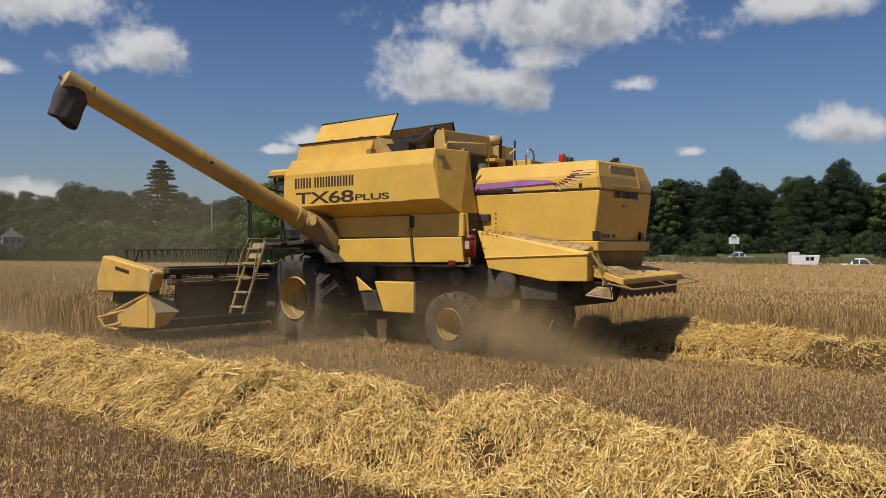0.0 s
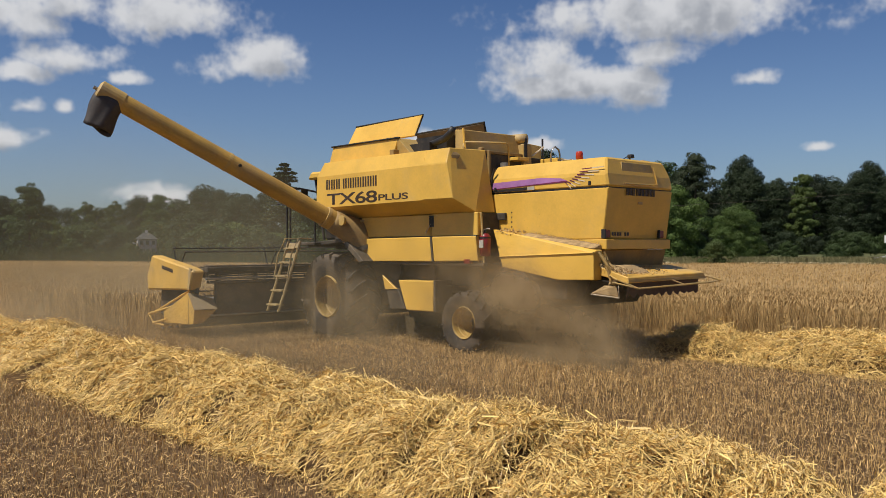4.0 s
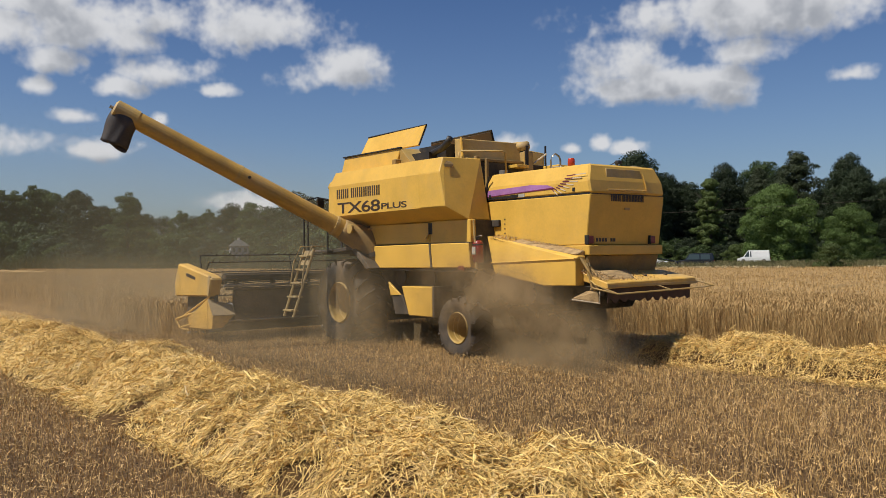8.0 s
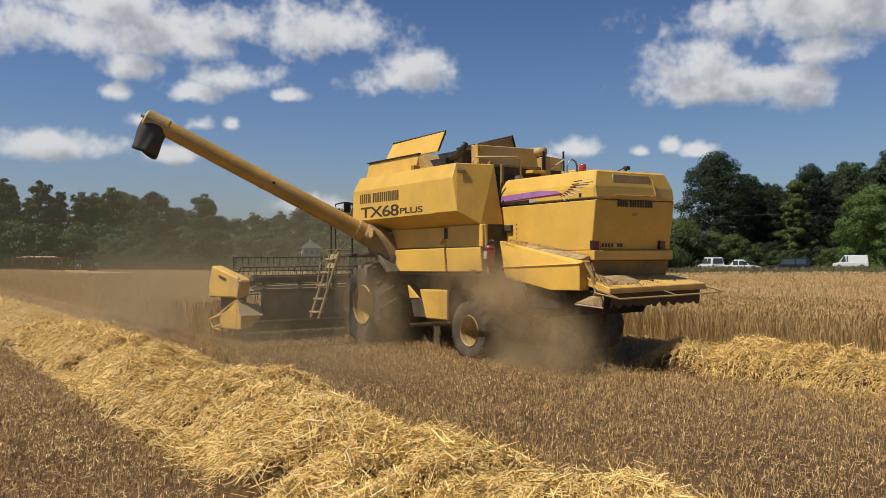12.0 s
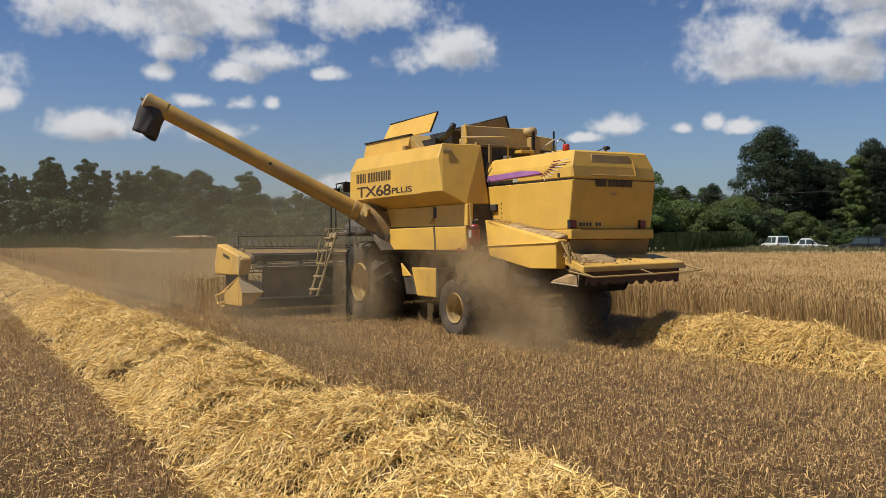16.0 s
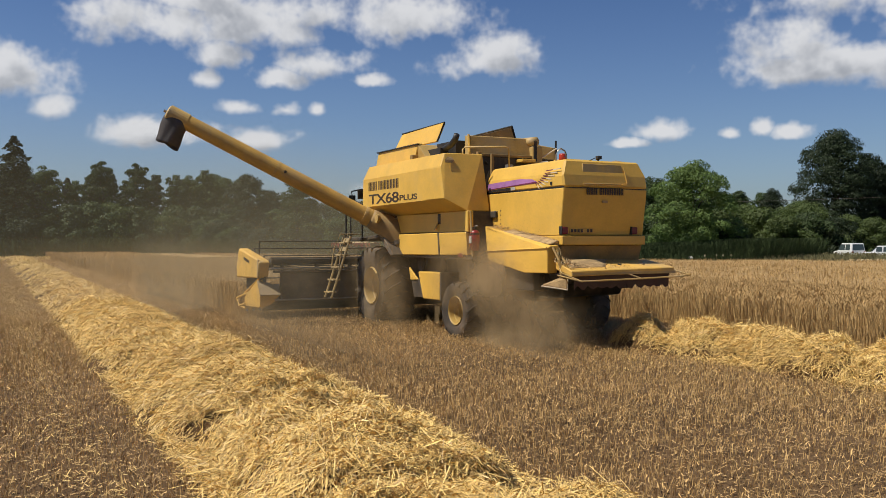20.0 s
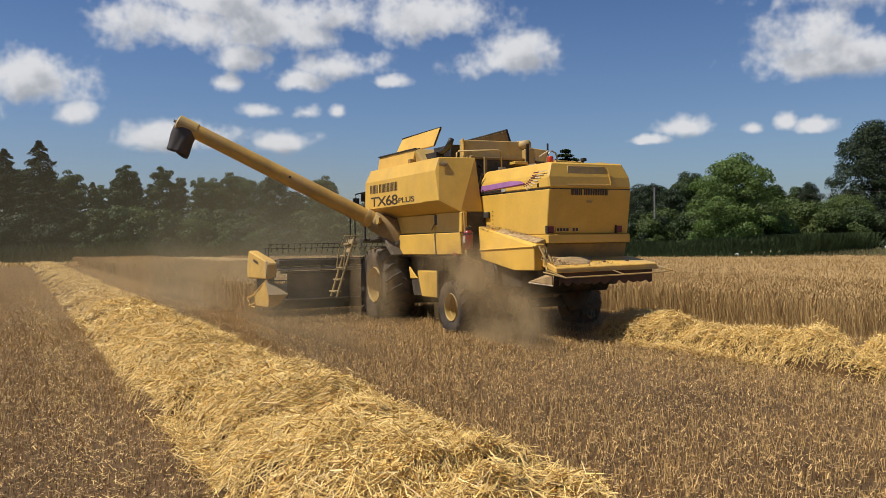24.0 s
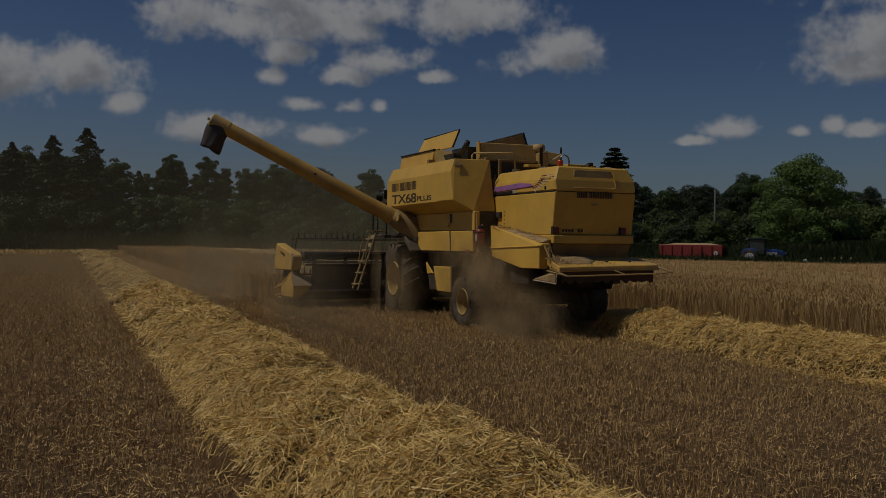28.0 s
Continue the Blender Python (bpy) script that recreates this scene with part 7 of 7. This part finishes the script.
def motions():
    walk(combine, [(4.0 * k, pose(LANE, BASE_Y + d, 0)) for k, d in enumerate(TRAVEL)])
    halves = [0.5 * k for k in range(57)]
    for hub, radius in WHEELS:
        x, y, z = hub.location
        walk(hub, [(t, pose(x, y, z, -math.degrees(travelled(t) / radius))) for t in halves])
    x, y, z = REEL.location
    walk(REEL, [(t, pose(x, y, z, -58.0 * t)) for t in halves])
    walk(dust, [(4.0 * k, pose(LANE, BASE_Y + d, 0)) for k, d in enumerate(TRAVEL)])
    # the dust swells up over the first seconds
    for ob, place, phase, swell in VEILS:
        walk(ob, [(t, pose(place.x, place.y + 0.25 * math.sin(0.9 * t + phase) - 0.15 * math.sin(0.37 * t), place.z - swell * max(0.0, 1 - t / 5.0) + 0.06 * math.sin(1.3 * t + phase))) for t in halves])
    # tractor and trailer on the track round the field
    track = [(0.0, -14.5, 145.0), (11.0, 23.7, 137.0), (18.0, 45.8, 125.6), (22.0, 55.0, 111.6), (25.7, 61.6, 97.8), (26.5, 63.9, 95.0), (27.2, 65.9, 92.6), (28.0, 68.3, 90.0)]
    ts, xs, ys = (np.array(c) for c in zip(*track))

    def on_track(t, behind=0.0):
        v = 3.0 if t < 18 else 3.6
        t = t - behind / v
        x, y = (float(np.interp(t, ts, c)) if t >= 0 else float(c[0] + t * (c[1] - c[0]) / 11.0) for c in (xs, ys))
        x2, y2 = (float(np.interp(t + 1.0, np.append(ts, 30.0), np.append(c, c[-1] + 2 * (c[-1] - c[-2]) / 0.8))) for c in (xs, ys))
        return pose(x, y, float(ground_z(x, y)), 0, 0, -math.degrees(math.atan2(x2 - x, y2 - y)))

    walk(TRACTOR, [(float(t), on_track(float(t))) for t in range(29)])
    walk(TRAILER, [(float(t), on_track(float(t), 5.5)) for t in range(29)])
    for wheels in (TRACTOR_WHEELS, TRAILER_WHEELS):
        for hub, radius in wheels:
            x, y, z = hub.location
            walk(hub, [(0.25 * k, pose(x, y, z, -math.degrees(0.8 * k / radius))) for k in range(113)])
    for ob, y in LANE_STRIPS:
        t = float(np.interp(y + 0.3 - 15.7, TRAVEL, np.arange(0, 29, 4.0)))
        up, down = pose(LANE_EDGE, y, 0), pose(LANE_EDGE, y, -0.95)
        if y + 0.3 - 15.7 <= 0.2:
            walk(ob, [(0.0, down), (28.0, down)])
        elif y + 0.3 - 15.7 >= TRAVEL[-1] - 0.5:
            walk(ob, [(0.0, up), (28.0, up)])
        else:
            walk(ob, [(0.0, up), (max(0.05, t - 0.35), up), (t + 0.25, down), (28.0, down)])
    for ob, y in NEW_PIECES:
        gone = y - 7.45
        t = float(np.interp(gone, TRAVEL, np.arange(0, 29, 4.0)))
        up, down = pose(0, 0, 0.09), pose(0, 0, -0.95)
        if gone <= 0.2:
            walk(ob, [(0.0, up), (28.0, up)])
        elif gone >= TRAVEL[-1] - 0.6:
            walk(ob, [(0.0, down), (28.0, down)])
        else:
            walk(ob, [(0.0, down), (max(0.05, t - 0.3), down), (t + 1.2, up), (28.0, up)])


motions()
